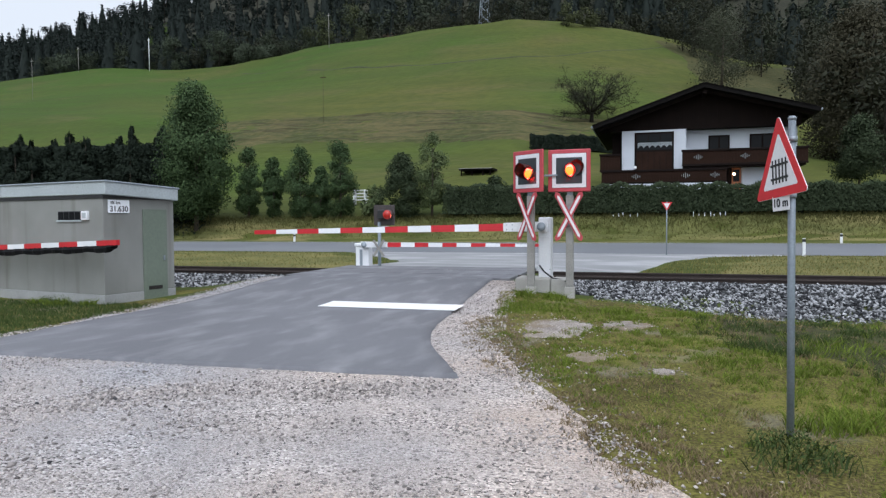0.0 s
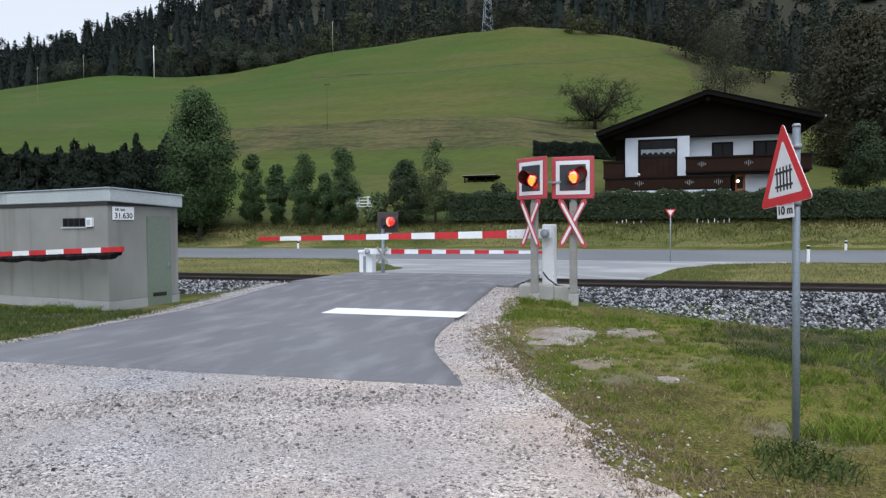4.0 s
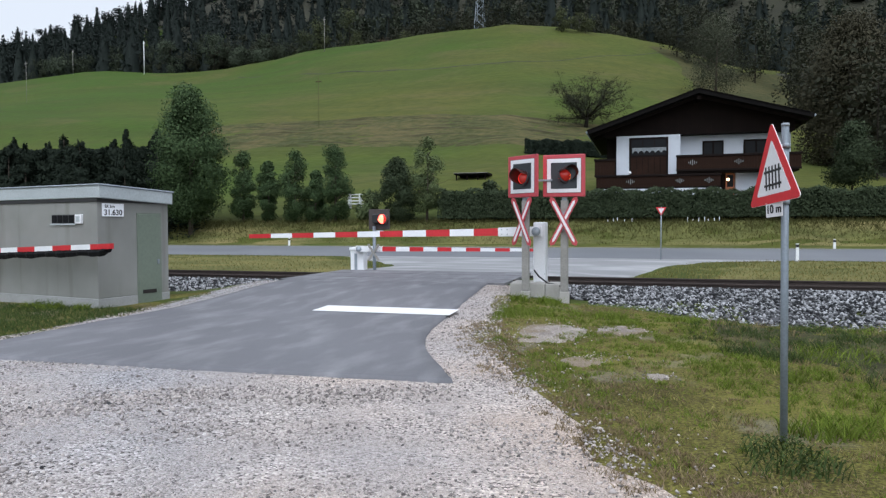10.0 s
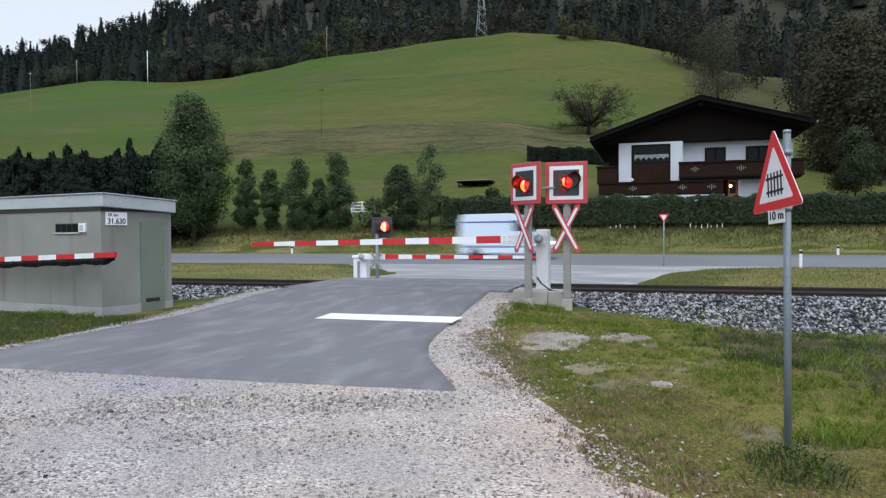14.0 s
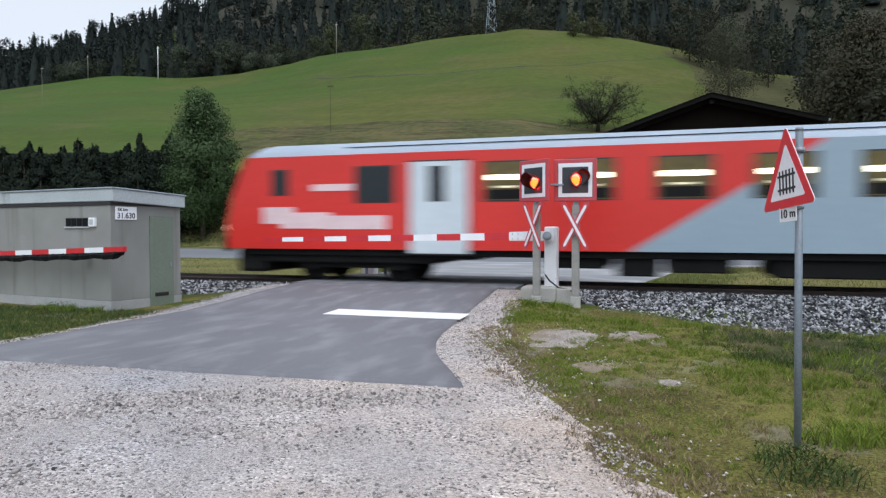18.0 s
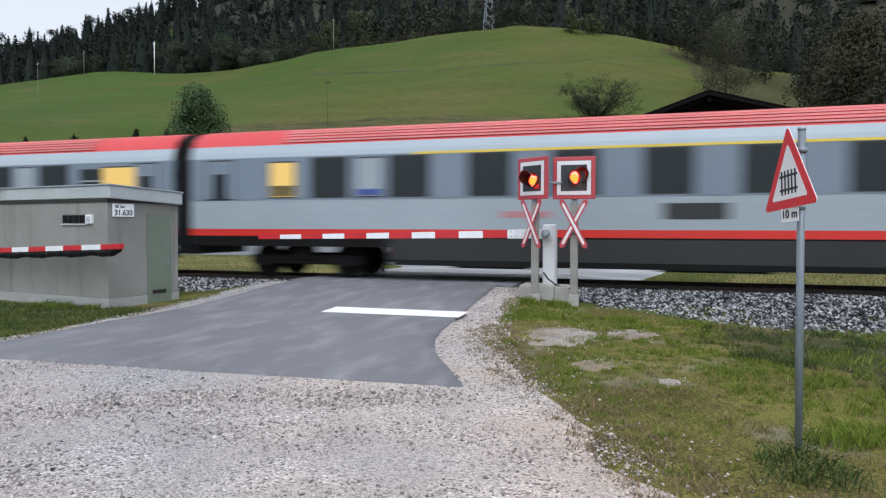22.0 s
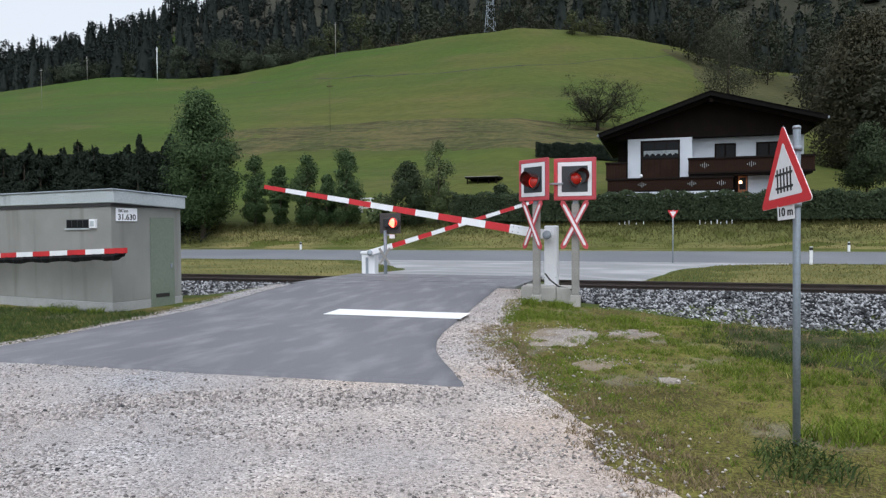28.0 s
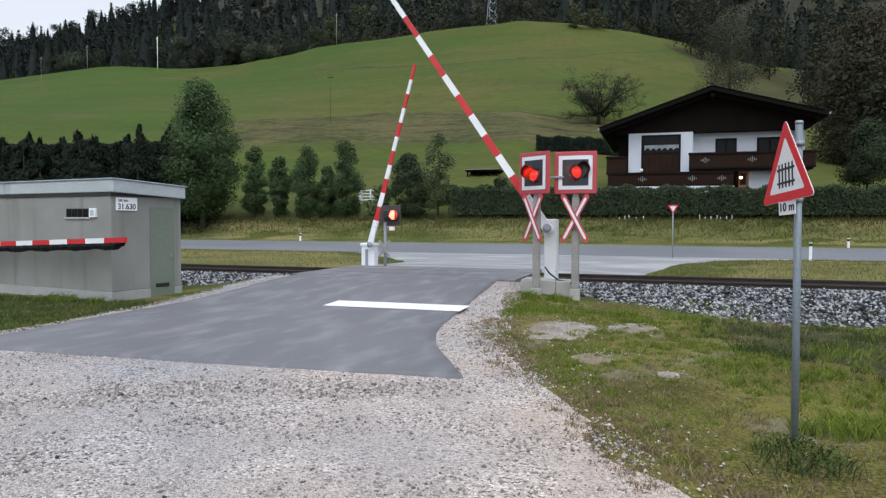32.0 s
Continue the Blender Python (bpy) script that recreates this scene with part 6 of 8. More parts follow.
def ends(parent, L, top, mat):
    for x, s in ((0.25, -1), (L - 0.25, 1)):
        bm = bmesh.new()
        pts = [(-HW, 0.6), (HW, 0.6), (HW, 3.0), (HW * 0.93, 3.45), (HW * 0.6, top - 0.12), (0, top), (-HW * 0.6, top - 0.12), (-HW * 0.93, 3.45), (-HW, 3.0)]
        vs = [bm.verts.new((x, p, z)) for p, z in pts]
        bm.faces.new(vs)
        part("end_wall", bm, END_DARK, parent)
        part("gangway", bevelled(min(x, x + s * 0.27), max(x, x + s * 0.27), -1.12, 1.12, 0.9, top - 0.32, 0.05), SKIRT_BLACK, parent, "black rubber gangway bellows")
        for sy in (-0.875, 0.875):
            bm = bmesh.new()
            tube(bm, (x, sy, 1.0), (x + s * 0.22, sy, 1.0), 0.11, n=12)
            tube(bm, (x + s * 0.2, sy, 1.0), (x + s * 0.25, sy, 1.0), 0.24, n=16)
            part("buffer", bm, UNDER, parent)


def pane(parent, x0, x1, z0, z1, mat=None, r=0.09, deep=0.012, label="", name="window"):
    """A rounded window with a rubber rim on both sides of the car."""
    mat = mat or TRAIN_GLASS
    out = None
    for sg in (-1, 1):
        bm = bevelled(x0 - 0.04, x1 + 0.04, min(sg * (HW - 0.02), sg * (HW + 0.006)), max(sg * (HW - 0.02), sg * (HW + 0.006)), z0 - 0.04, z1 + 0.04, 0.004, 1)
        w = part(name, bm, BLACK, parent, label)
        part("pane", bevelled(x0, x1, min(sg * HW, sg * (HW + deep)), max(sg * HW, sg * (HW + deep)), z0, z1, 0.004, 1), mat, w)
        if sg < 0:
            out = w
    return out


def coach(x_name, label, lit=(), first=False, lit_narrow=False):
    L = 26.4
    c = thing(x_name, None, label, "railway coach", "coaches of the train")
    a, b = 0.3, L - 0.3
    band("skirt", 6.3, L - 6.3, [(1.30, 0.40), (HW - 0.02, 0.55), (HW, 1.10)], SKIRT, c, "dark grey lower skirt")
    band("sole_bar", a, b, [(HW - 0.04, 0.86), (HW - 0.002, 1.15)], UNDER, c, "black sole bar")
    band("stripe", a, b, [(HW + 0.003, 1.14), (HW + 0.003, 1.33)], COACH_RED, c, "red stripe along the sill")
    band("side_panel", a, b, [(HW, 1.32), (HW, 2.12)], COACH_GREY, c, "light grey lower side")
    band("window_band", a, b, [(HW, 2.11), (HW, 3.28)], COACH_BAND, c, "blue-grey window band")
    band("cornice", a, b, [(HW, 3.27), (HW - 0.03, 3.42), (HW - 0.09, 3.62)], COACH_WHITE, c, "white cornice band")
    if first:
        band("first_class_line", 7.0, 22.5, [(HW + 0.006, 3.25), (HW + 0.003, 3.31)], YELLOW, c, "thin yellow line above the windows")
    bm = bmesh.new()
    prof = [(HW - 0.09, 3.61), (HW - 0.2, 3.82), (0.95, 4.02), (0.5, 4.14), (0, 4.17), (-0.5, 4.14), (-0.95, 4.02), (-HW + 0.2, 3.82), (-HW + 0.09, 3.61)]
    cols = [[bm.verts.new((x, p, z)) for p, z in prof] for x in (a, b)]
    for i in range(len(prof) - 1):
        bm.faces.new((cols[0][i], cols[1][i], cols[1][i + 1], cols[0][i + 1])).smooth = True
    bmesh.ops.recalc_face_normals(bm, faces=bm.faces[:])
    roof = part("roof", bm, ROOF_RED, c, "red ribbed roof")
    for p, z in ((1.285, 3.70), (1.235, 3.78), (1.16, 3.87), (1.05, 3.955), (0.9, 4.035)):
        bm = bmesh.new()
        for sg in (-1, 1):
            box(bm, 3.2, L - 3.2, sg * p - 0.03, sg * p + 0.03, z - 0.012, z + 0.03)
        part("rib", bm, RIB_SHEEN, roof)
    ends(c, L, 4.17, COACH_GREY)
    part("floor", bevelled(a, b, -1.3, 1.3, 0.95, 1.05, 0.02), UNDER, c)
    for x0, x1, z0 in ((8.0, 10.0, 0.35), (10.6, 12.2, 0.42), (13.0, 15.5, 0.35), (16.4, 18.4, 0.4)):
        part("equipment_box", bevelled(x0, x1, -1.28, 1.28, z0, 0.95, 0.04), UNDER, c)
    bogie(c, 3.7)
    bogie(c, L - 3.7)

    def mirror(x0, x1):
        return ((x0, x1), (L - x1, L - x0))
    for k in range(7):
        x = 6.35 + 2.11 * k
        pane(c, x, x + 1.05, 2.2, 3.2)
    for x0, x1 in mirror(4.1, 5.15):
        pane(c, x0, x1, 2.2, 3.2)
    for i, (x0, x1) in enumerate(mirror(5.42, 6.12)):
        p = pane(c, x0, x1, 2.2, 3.18, COACH_GREY, name="panel")
        for sg in (-1, 1):
            part("print", bevelled(x0 + 0.02, x1 - 0.02, min(sg * (HW + 0.013), sg * (HW + 0.018)), max(sg * (HW + 0.013), sg * (HW + 0.018)), 2.22, 2.38, 0.002, 1), BLUE_BLOCK, p)
    for x0, x1 in (() if first else mirror(2.85, 3.6)):
        w = pane(c, x0, x1, 2.2, 3.06)
        for k in range(4):
            for sg in (-1, 1):
                part("louvre", bevelled(x0, x1, min(sg * (HW + 0.01), sg * (HW + 0.02)), max(sg * (HW + 0.01), sg * (HW + 0.02)), 2.3 + 0.14 * k, 2.34 + 0.14 * k, 0.003, 1), COACH_GREY, w)
    for i, (x0, x1) in enumerate(mirror(0.95, 1.55)):
        d = pane(c, x0 - 0.12, x1 + 0.12, 2.16, 3.2, COACH_BAND, name="door", label="upper half of the folding entrance door")
        for sg in (-1, 1):
            part("door_window", bevelled(x0 + 0.1, x1 - 0.1, min(sg * (HW + 0.012), sg * (HW + 0.02)), max(sg * (HW + 0.012), sg * (HW + 0.02)), 2.15, 2.85, 0.004, 1), DARK_GLASS, d)
    for x0, x1, z0 in lit:
        w = pane(c, x0, x1, z0, 3.12, LIT_WINDOW, label="brightly lit warm window")
        if first:
            part("blind", bevelled(x0 + 0.02, x1 - 0.02, -HW - 0.02, -HW - 0.012, z0 + 0.02, z0 + 0.3, 0.002, 1), INSIDE, w)
    part("info_plate", bevelled(9.3, 10.5, -HW - 0.008, -HW + 0.01, 1.62, 1.78, 0.003, 1), DULL_RED, c)
    part("vent_plate", bevelled(13.1, 14.5, -HW - 0.008, -HW + 0.01, 1.58, 1.95, 0.003, 1), SKIRT, c)
    return c


def control_car():
    L = 26.4
    c = thing("control_car", None, "red and pale blue driving trailer leading the train", "railway coach", "coaches of the train")
    b = L - 0.3
    # nose leans back above the sill
    nose = [(0.0, 0.9), (0.0, 1.6), (0.16, 2.3), (0.5, 3.1), (0.78, 3.5)]

    def side(name, pts, mat, lab="", off=0.0):
        bm = bmesh.new()
        for sg in (-1, 1):
            vs = [bm.verts.new((x, sg * (HW + off - 0.0), z)) for x, z in pts]
            f = bm.faces.new(vs if sg < 0 else vs[::-1])
        return part(name, bm, mat, c, lab)
    side("red_side", [(0.0, 0.87), (10.9, 0.87), (13.7, 2.55), (15.0, 3.37), (0.67, 3.37), (0.5, 3.1), (0.16, 2.3), (0.0, 1.6)], COACH_RED, "red front half with a slanting edge")
    side("pale_side", [(10.9, 0.87), (b, 0.87), (b, 3.37), (15.0, 3.37), (13.7, 2.55)], CTRL_BLUE, "pale blue-grey rear half")
    # nose front
    bm = bmesh.new()
    rows = [[bm.verts.new((x + 0.18 * (abs(p) / HW) ** 2 - 0.18, p, z)) for p in (-HW, -0.9, 0, 0.9, HW)] for x, z in nose]
    for r, q in zip(rows, rows[1:]):
        for i in range(4):
            bm.faces.new((r[i], r[i + 1], q[i + 1], q[i])).smooth = True
    fr = part("nose", bm, COACH_RED, c, "red sloping cab front")
    bm = bmesh.new()
    q = [(0.12, -1.15, 2.3), (0.12, 1.15, 2.3), (0.42, 1.1, 3.1), (0.42, -1.1, 3.1)]
    bm.faces.new([bm.verts.new((x - 0.24, y, z)) for x, y, z in q])
    part("windscreen", bm, DARK_GLASS, fr)
    for sy in (-1.05, 1.05):
        bm = bmesh.new()
        lathe(bm, [(0.0, -0.04), (0.11, -0.03), (0.12, 0.05)], 14, "Z", Matrix.Translation((-0.15, sy, 1.45)) @ Matrix.Rotation(radians(-90), 4, "Y"))
        part("headlight", bm, glow("headlight", (1, 0.55, 0.35), 2.0, (0.8, 0.7, 0.6)), fr)
    # snow plough and buffers
    bm = bmesh.new()
    for sy in (-0.875, 0.875):
        tube(bm, (0.15, sy, 1.0), (-0.3, sy, 1.0), 0.12)
        tube(bm, (-0.3, sy, 1.0), (-0.36, sy, 1.0), 0.24)
    part("buffer", bm, UNDER, c)
    part("plough", bevelled(0.2, 1.1, -1.2, 1.2, 0.22, 0.86, 0.1), UNDER, c)
    bm = bmesh.new()
    prof = [(HW - 0.04, 3.35), (HW - 0.09, 3.48), (HW - 0.26, 3.63), (0.75, 3.75), (0, 3.80), (-0.75, 3.75), (-HW + 0.26, 3.63), (-HW + 0.09, 3.48), (-HW + 0.04, 3.35)]
    cols = [[bm.verts.new((x + (z - 3.3) * (1.2 if x < 2 else 0), p, z)) for p, z in prof] for x in (0.62, b)]
    for i in range(len(prof) - 1):
        bm.faces.new((cols[0][i], cols[1][i], cols[1][i + 1], cols[0][i + 1])).smooth = True
    bmesh.ops.recalc_face_normals(bm, faces=bm.faces[:])
    roof = part("roof", bm, ROOF_GREY, c, "silver-grey ribbed roof")
    for p, z in ((1.25, 3.57),):
        bm = bmesh.new()
        for sg in (-1, 1):
            box(bm, 3.6, L - 0.8, sg * p - 0.01, sg * p + 0.01, z - 0.008, z + 0.014)
        part("rib", bm, UNDER, roof)
    part("floor", bevelled(0.6, b, -1.3, 1.3, 0.70, 0.95, 0.02), UNDER, c)
    # black boxes added only to darken the space round the bogies
    for x0, x1 in ((0.9, 6.1), (20.0, 25.3)):
        part("dark_bogie_fill", bevelled(x0, x1, -1.22, 1.22, 0.50, 0.86, 0.05), UNDER, c)
    for x0, x1, z0 in ((6.0, 7.2, 0.62), (9.0, 10.4, 0.45), (10.6, 11.6, 0.28), (11.7, 13.2, 0.38), (14.0, 16.5, 0.3), (17, 18.0, 0.6), (18.2, 19.6, 0.35)):
        part("equipment_box", bevelled(x0, x1, -1.2, 1.2, z0, 0.9, 0.04), UNDER, c)
    bogie(c, 3.7)
    bogie(c, L - 3.7)
    # one end with gangway
    bm = bmesh.new()
    pts = [(-HW, 0.6), (HW, 0.6), (HW, 3.0), (HW * 0.93, 3.45), (0, 3.73), (-HW * 0.93, 3.45), (-HW, 3.0)]
    bm.faces.new([bm.verts.new((b, p, z)) for p, z in pts])
    part("end_wall", bm, END_DARK, c)
    part("gangway", bevelled(b, L - 0.02, -1.12, 1.12, 0.9, 3.5, 0.05), SKIRT_BLACK, c)
    pane(c, 1.45, 1.9, 2.35, 2.98, label="cab side window")
    pane(c, 3.95, 5.0, 2.12, 3.02)

    def door(x0, x1):
        d = pane(c, x0, x1, 0.78, 3.12, PLATE_WHITE, name="door", label="white entrance door with a narrow window", deep=0.02)
        for sg in (-1, 1):
            part("door_window", bevelled(x0 + 0.52, x1 - 0.62, min(sg * (HW + 0.02), sg * (HW + 0.03)), max(sg * (HW + 0.02), sg * (HW + 0.03)), 2.1, 3.0, 0.004, 1), DARK_GLASS, d)
    door(5.45, 7.0)
    door(24.0, 25.7)
    for x in (7.4, 9.35, 11.5, 13.6, 15.7, 17.85, 20.0, 22.0):
        w = pane(c, x, x + 1.2, 2.12, 3.05, INSIDE, label="window with a lit ceiling tube and its reflection as glowing strips")
        for sg in (-1, 1):
            part("tube_light", bevelled(x + 0.12, x + 1.08, min(sg * (HW + 0.012), sg * (HW + 0.018)), max(sg * (HW + 0.012), sg * (HW + 0.018)), 2.62, 2.74, 0.02, 1), TUBE_LIGHT, w)
            part("tube_reflection", bevelled(x + 0.3, x + 0.85, min(sg * (HW + 0.012), sg * (HW + 0.017)), max(sg * (HW + 0.012), sg * (HW + 0.017)), 2.42, 2.47, 0.01, 1), TUBE_REFLECTION, w)
            part("seat_back", bevelled(x + 0.05, x + 1.15, min(sg * (HW + 0.012), sg * (HW + 0.016)), max(sg * (HW + 0.012), sg * (HW + 0.016)), 2.14, 2.38, 0.002, 1), UNDER, w)
    vp = part("vent_panel", bevelled(17.85, 19.05, -HW - 0.010, -HW + 0.005, 1.10, 1.46, 0.004, 1), SKIRT, c, "dark louvred vent panel")
    for k in range(5):
        part("louvre", bevelled(17.9, 19.0, -HW - 0.018, -HW - 0.008, 1.14 + 0.062 * k, 1.165 + 0.062 * k, 0.003, 1), COACH_BAND, vp)
    # plain pale blocks in place of the lettering
    for x0, x1, z0, z1 in ((2.65, 3.85, 2.42, 2.60), (1.15, 2.1, 1.55, 2.0), (1.7, 3.2, 1.42, 1.85), (2.9, 4.8, 1.40, 1.76)):
        bm = bevelled(x0, x1, -HW - 0.012, -HW - 0.002, z0, z1, 0.003, 1)
        part("marking", bm, PALE_PRINT, c)
    return c


PLATE_WHITE = material("door_white", (0.56, 0.62, 0.65), (0.48, 0.54, 0.57), rough=0.4, big=0.8, fine=8, bump=0.02)
PALE_PRINT = material("pale_print", (0.70, 0.55, 0.55), (0.6, 0.45, 0.46), rough=0.5, big=2, fine=9, bump=0.02)


def locomotive():
    L = 15.82
    c = thing("locomotive", None, "red electric locomotive with dark roof pushing the train", "locomotive")
    nose = [(0.40, 0.75), (0.16, 1.4), (0.10, 1.95), (0.20, 2.4), (0.62, 3.3), (0.82, 3.6)]

    def at(z, x):
        d = float(np.interp(z, [p[1] for p in nose], [p[0] for p in nose]))
        return d if x < L / 2 else L - d

    def body(name, z0, z1, mat, lab="", off=0.0, hw0=HW, hw1=HW):
        bm = bmesh.new()
        zs = np.linspace(z0, z1, 4)
        for sg in (-1, 1):
            rows = []
            for i, z in enumerate(zs):
                p = hw0 + (hw1 - hw0) * i / 3 + off
                rows.append([bm.verts.new((at(z, x), sg * p, z)) for x in (0, L)])
            for r, q in zip(rows, rows[1:]):
                bm.faces.new((r[0], r[1], q[1], q[0]) if sg < 0 else (q[0], q[1], r[1], r[0]))
        for x in (0, L):
            rows = [[bm.verts.new((at(z, x) + (0.22 if x == 0 else -0.22) * ((abs(p) / HW) ** 2 - 1), p, z)) for p in (-HW, -0.8, 0, 0.8, HW)] for z in zs]
            for r, q in zip(rows, rows[1:]):
                for i in range(4):
                    f = (r[i], r[i + 1], q[i + 1], q[i])
                    bm.faces.new(f[::-1] if x == 0 else f).smooth = True
        return part(name, bm, mat, c, lab)
    body("lower_body", 0.98, 1.50, SKIRT, "dark grey lower body")
    body("pale_band", 1.49, 1.92, LOCO_PALE, "pale grey band")
    red = body("upper_body", 1.91, 3.60, LOCO_RED, "red upper body")
    for k in range(6):
        z = 1.97 + 0.085 * k
        bm = bmesh.new()
        for sg in (-1, 1):
            box(bm, 3.3, 12.4, sg * (HW + 0.008) - 0.012, sg * (HW + 0.008) + 0.012, z, z + 0.02)
        part("groove", bm, COACH_RED, red)
    for k in range(4):
        z = 1.55 + 0.09 * k
        bm = bmesh.new()
        for sg in (-1, 1):
            box(bm, 3.3, 12.4, sg * (HW + 0.006) - 0.01, sg * (HW + 0.006) + 0.01, z, z + 0.018)
        part("groove", bm, SKIRT, red)
    # roof
    bm = bmesh.new()
    prof = [(HW, 3.58), (HW - 0.22, 3.80), (0.6, 3.86), (-0.6, 3.86), (-HW + 0.22, 3.80), (-HW, 3.58)]
    cols = [[bm.verts.new((x + (z - 3.58) * dx, p, z)) for p, z in prof] for x, dx in ((0.84, 2.2), (L - 0.84, -2.2))]
    for i in range(len(prof) - 1):
        bm.faces.new((cols[0][i], cols[1][i], cols[1][i + 1], cols[0][i + 1]))
    bm.faces.new(cols[0])
    bm.faces.new(cols[1])
    bmesh.ops.recalc_face_normals(bm, faces=bm.faces[:])
    roof = part("roof", bm, CAB_ROOF, c, "dark roof with equipment fairing")
    part("roof_fairing", bevelled(2.6, 13.25, -1.26, 1.26, 3.72, 4.26, 0.10), LOCO_ROOF, roof)
    for x in (4.2, 10.6):
        pan = part("pantograph", bevelled(x - 0.6, x + 0.6, -0.7, 0.7, 4.17, 4.26, 0.02), LOCO_ROOF, roof, "folded current collector on the roof")
        for s in (-1, 1):
            bm = bmesh.new()
            tube(bm, (x - 0.6, s * 0.5, 4.25), (x + 0.9, s * 0.1, 4.36), 0.03, n=6)
            part("arm", bm, LOCO_ROOF, pan)
        bm = bmesh.new()
        tube(bm, (x + 0.9, -0.85, 4.37), (x + 0.9, 0.85, 4.37), 0.035, n=6)
        part("head", bm, LOCO_ROOF, pan)
    # raised collector at the trailing end
    pan = part("raised_pantograph", bevelled(12.6, 13.6, -0.6, 0.6, 4.17, 4.24, 0.02), LOCO_ROOF, roof, "raised current collector")
    bm = bmesh.new()
    tube(bm, (13.3, 0, 4.25), (11.9, 0, 4.95), 0.03, n=6)
    tube(bm, (11.9, 0, 4.95), (13.2, 0, 5.75), 0.02, n=6)
    part("arm", bm, LOCO_ROOF, pan)
    bm = bmesh.new()
    tube(bm, (13.2, -0.85, 5.76), (13.2, 0.85, 5.76), 0.04, n=6)
    part("head", bm, LOCO_ROOF, pan)
    # round machine-room windows and cab windows
    for x in (3.95, 6.62, 9.22, 11.78):
        for sg in (-1, 1):
            bm = bmesh.new()
            lathe(bm, [(0.0, 0.0), (0.22, 0.0), (0.26, 0.012), (0.26, 0.02)], 20, "Y", Matrix.Translation((x, sg * (HW + 0.008) - 0.01, 3.1)))
            w = part("round_window", bm, BLACK, red, "small round machine room window")
    for x0, x1 in ((1.0, 1.52), (L - 1.52, L - 1.0)):
        pane(red, x0, x1, 2.72, 3.38, label="cab side window")
    for x, s in ((0, -1), (L, 1)):
        bm = bmesh.new()
        q = []
        for z in (2.38, 3.42):
            xx = at(z, x)
            for p in ((-1.32, 1.32) if z < 3 else (1.28, -1.28)):
                q.append(bm.verts.new((xx + s * 0.18, p, z)))
        bm.faces.new(q)
        part("windscreen", bm, pane_glass("windscreen", (0.045, 0.075, 0.09), 0.10), red, "wide cab windscreen")
        for sy in (-1.0, 1.0):
            bm = bmesh.new()
            lathe(bm, [(0.0, 0.0), (0.10, 0.0), (0.11, 0.05), (0.0, 0.05)], 14, "Z", Matrix.Translation((at(1.75, x) + s * 0.10, sy, 1.72)) @ Matrix.Rotation(radians(90), 4, "Y"))
            part("tail_lamp", bm, TAIL_RED if x > 1 else DARK_GLASS, red)
            bm = bmesh.new()
            xx = at(1.05, x)
            tube(bm, (xx, sy * 0.87, 1.05), (xx + s * 0.5, sy * 0.87, 1.05), 0.13)
            tube(bm, (xx + s * 0.5, sy * 0.87, 1.05), (xx + s * 0.56, sy * 0.87, 1.05), 0.26, n=16)
            part("buffer", bm, UNDER, c)
        part("plough", bevelled(*sorted((x - s * 0.2, x - s * 1.2)), -1.2, 1.2, 0.15, 0.95, 0.06), UNDER, c)
        # the rear stripes glow without being lamps, as streaks of the tail lights
        for z in (1.98, 1.72):
            part("end_stripe", bevelled(*sorted((at(z, x) + s * 0.10, at(z, x) + s * 0.16)), -1.3, -0.6, z - 0.04, z + 0.04, 0.004, 1), COACH_RED if x < 1 else TAIL_RED, red)
    part("marking", bevelled(13.4, 14.7, -HW - 0.01, -HW + 0.005, 2.28, 2.5, 0.003, 1), PALE_PRINT, red)
    part("underframe", bevelled(1.2, L - 1.2, -1.25, 1.25, 0.55, 1.0, 0.05), UNDER, c)
    part("transformer", bevelled(6.3, 9.8, -1.3, 1.3, 0.25, 0.9, 0.06), UNDER, c)
    bogie(c, 3.9, 2.9, 2.3)
    bogie(c, L - 3.9, 2.9, 2.3)
    return c


CONTROL = control_car()
COACH_A = coach("coach", "grey express coach with red roof and dark windows")
COACH_B = coach("coach", "grey express coach with red roof and a bright vestibule", lit=((1.7, 2.8, 2.2), (23.6, 24.8, 2.15)))
COACH_C = coach("coach", "first class grey coach with a yellow line and red roof", lit=((2.85, 3.6, 2.2), (22.8, 23.55, 2.2)), first=True)
LOCO = locomotive()

# ---------- van ----------
VAN_WHITE = material("van_white", (0.62, 0.70, 0.80), (0.56, 0.64, 0.74), rough=0.35, big=0.6, fine=8, bump=0.02)
TYRE = material("tyre", (0.022, 0.022, 0.024), (0.015, 0.015, 0.016), rough=0.85, big=4, fine=30, bump=0.2)


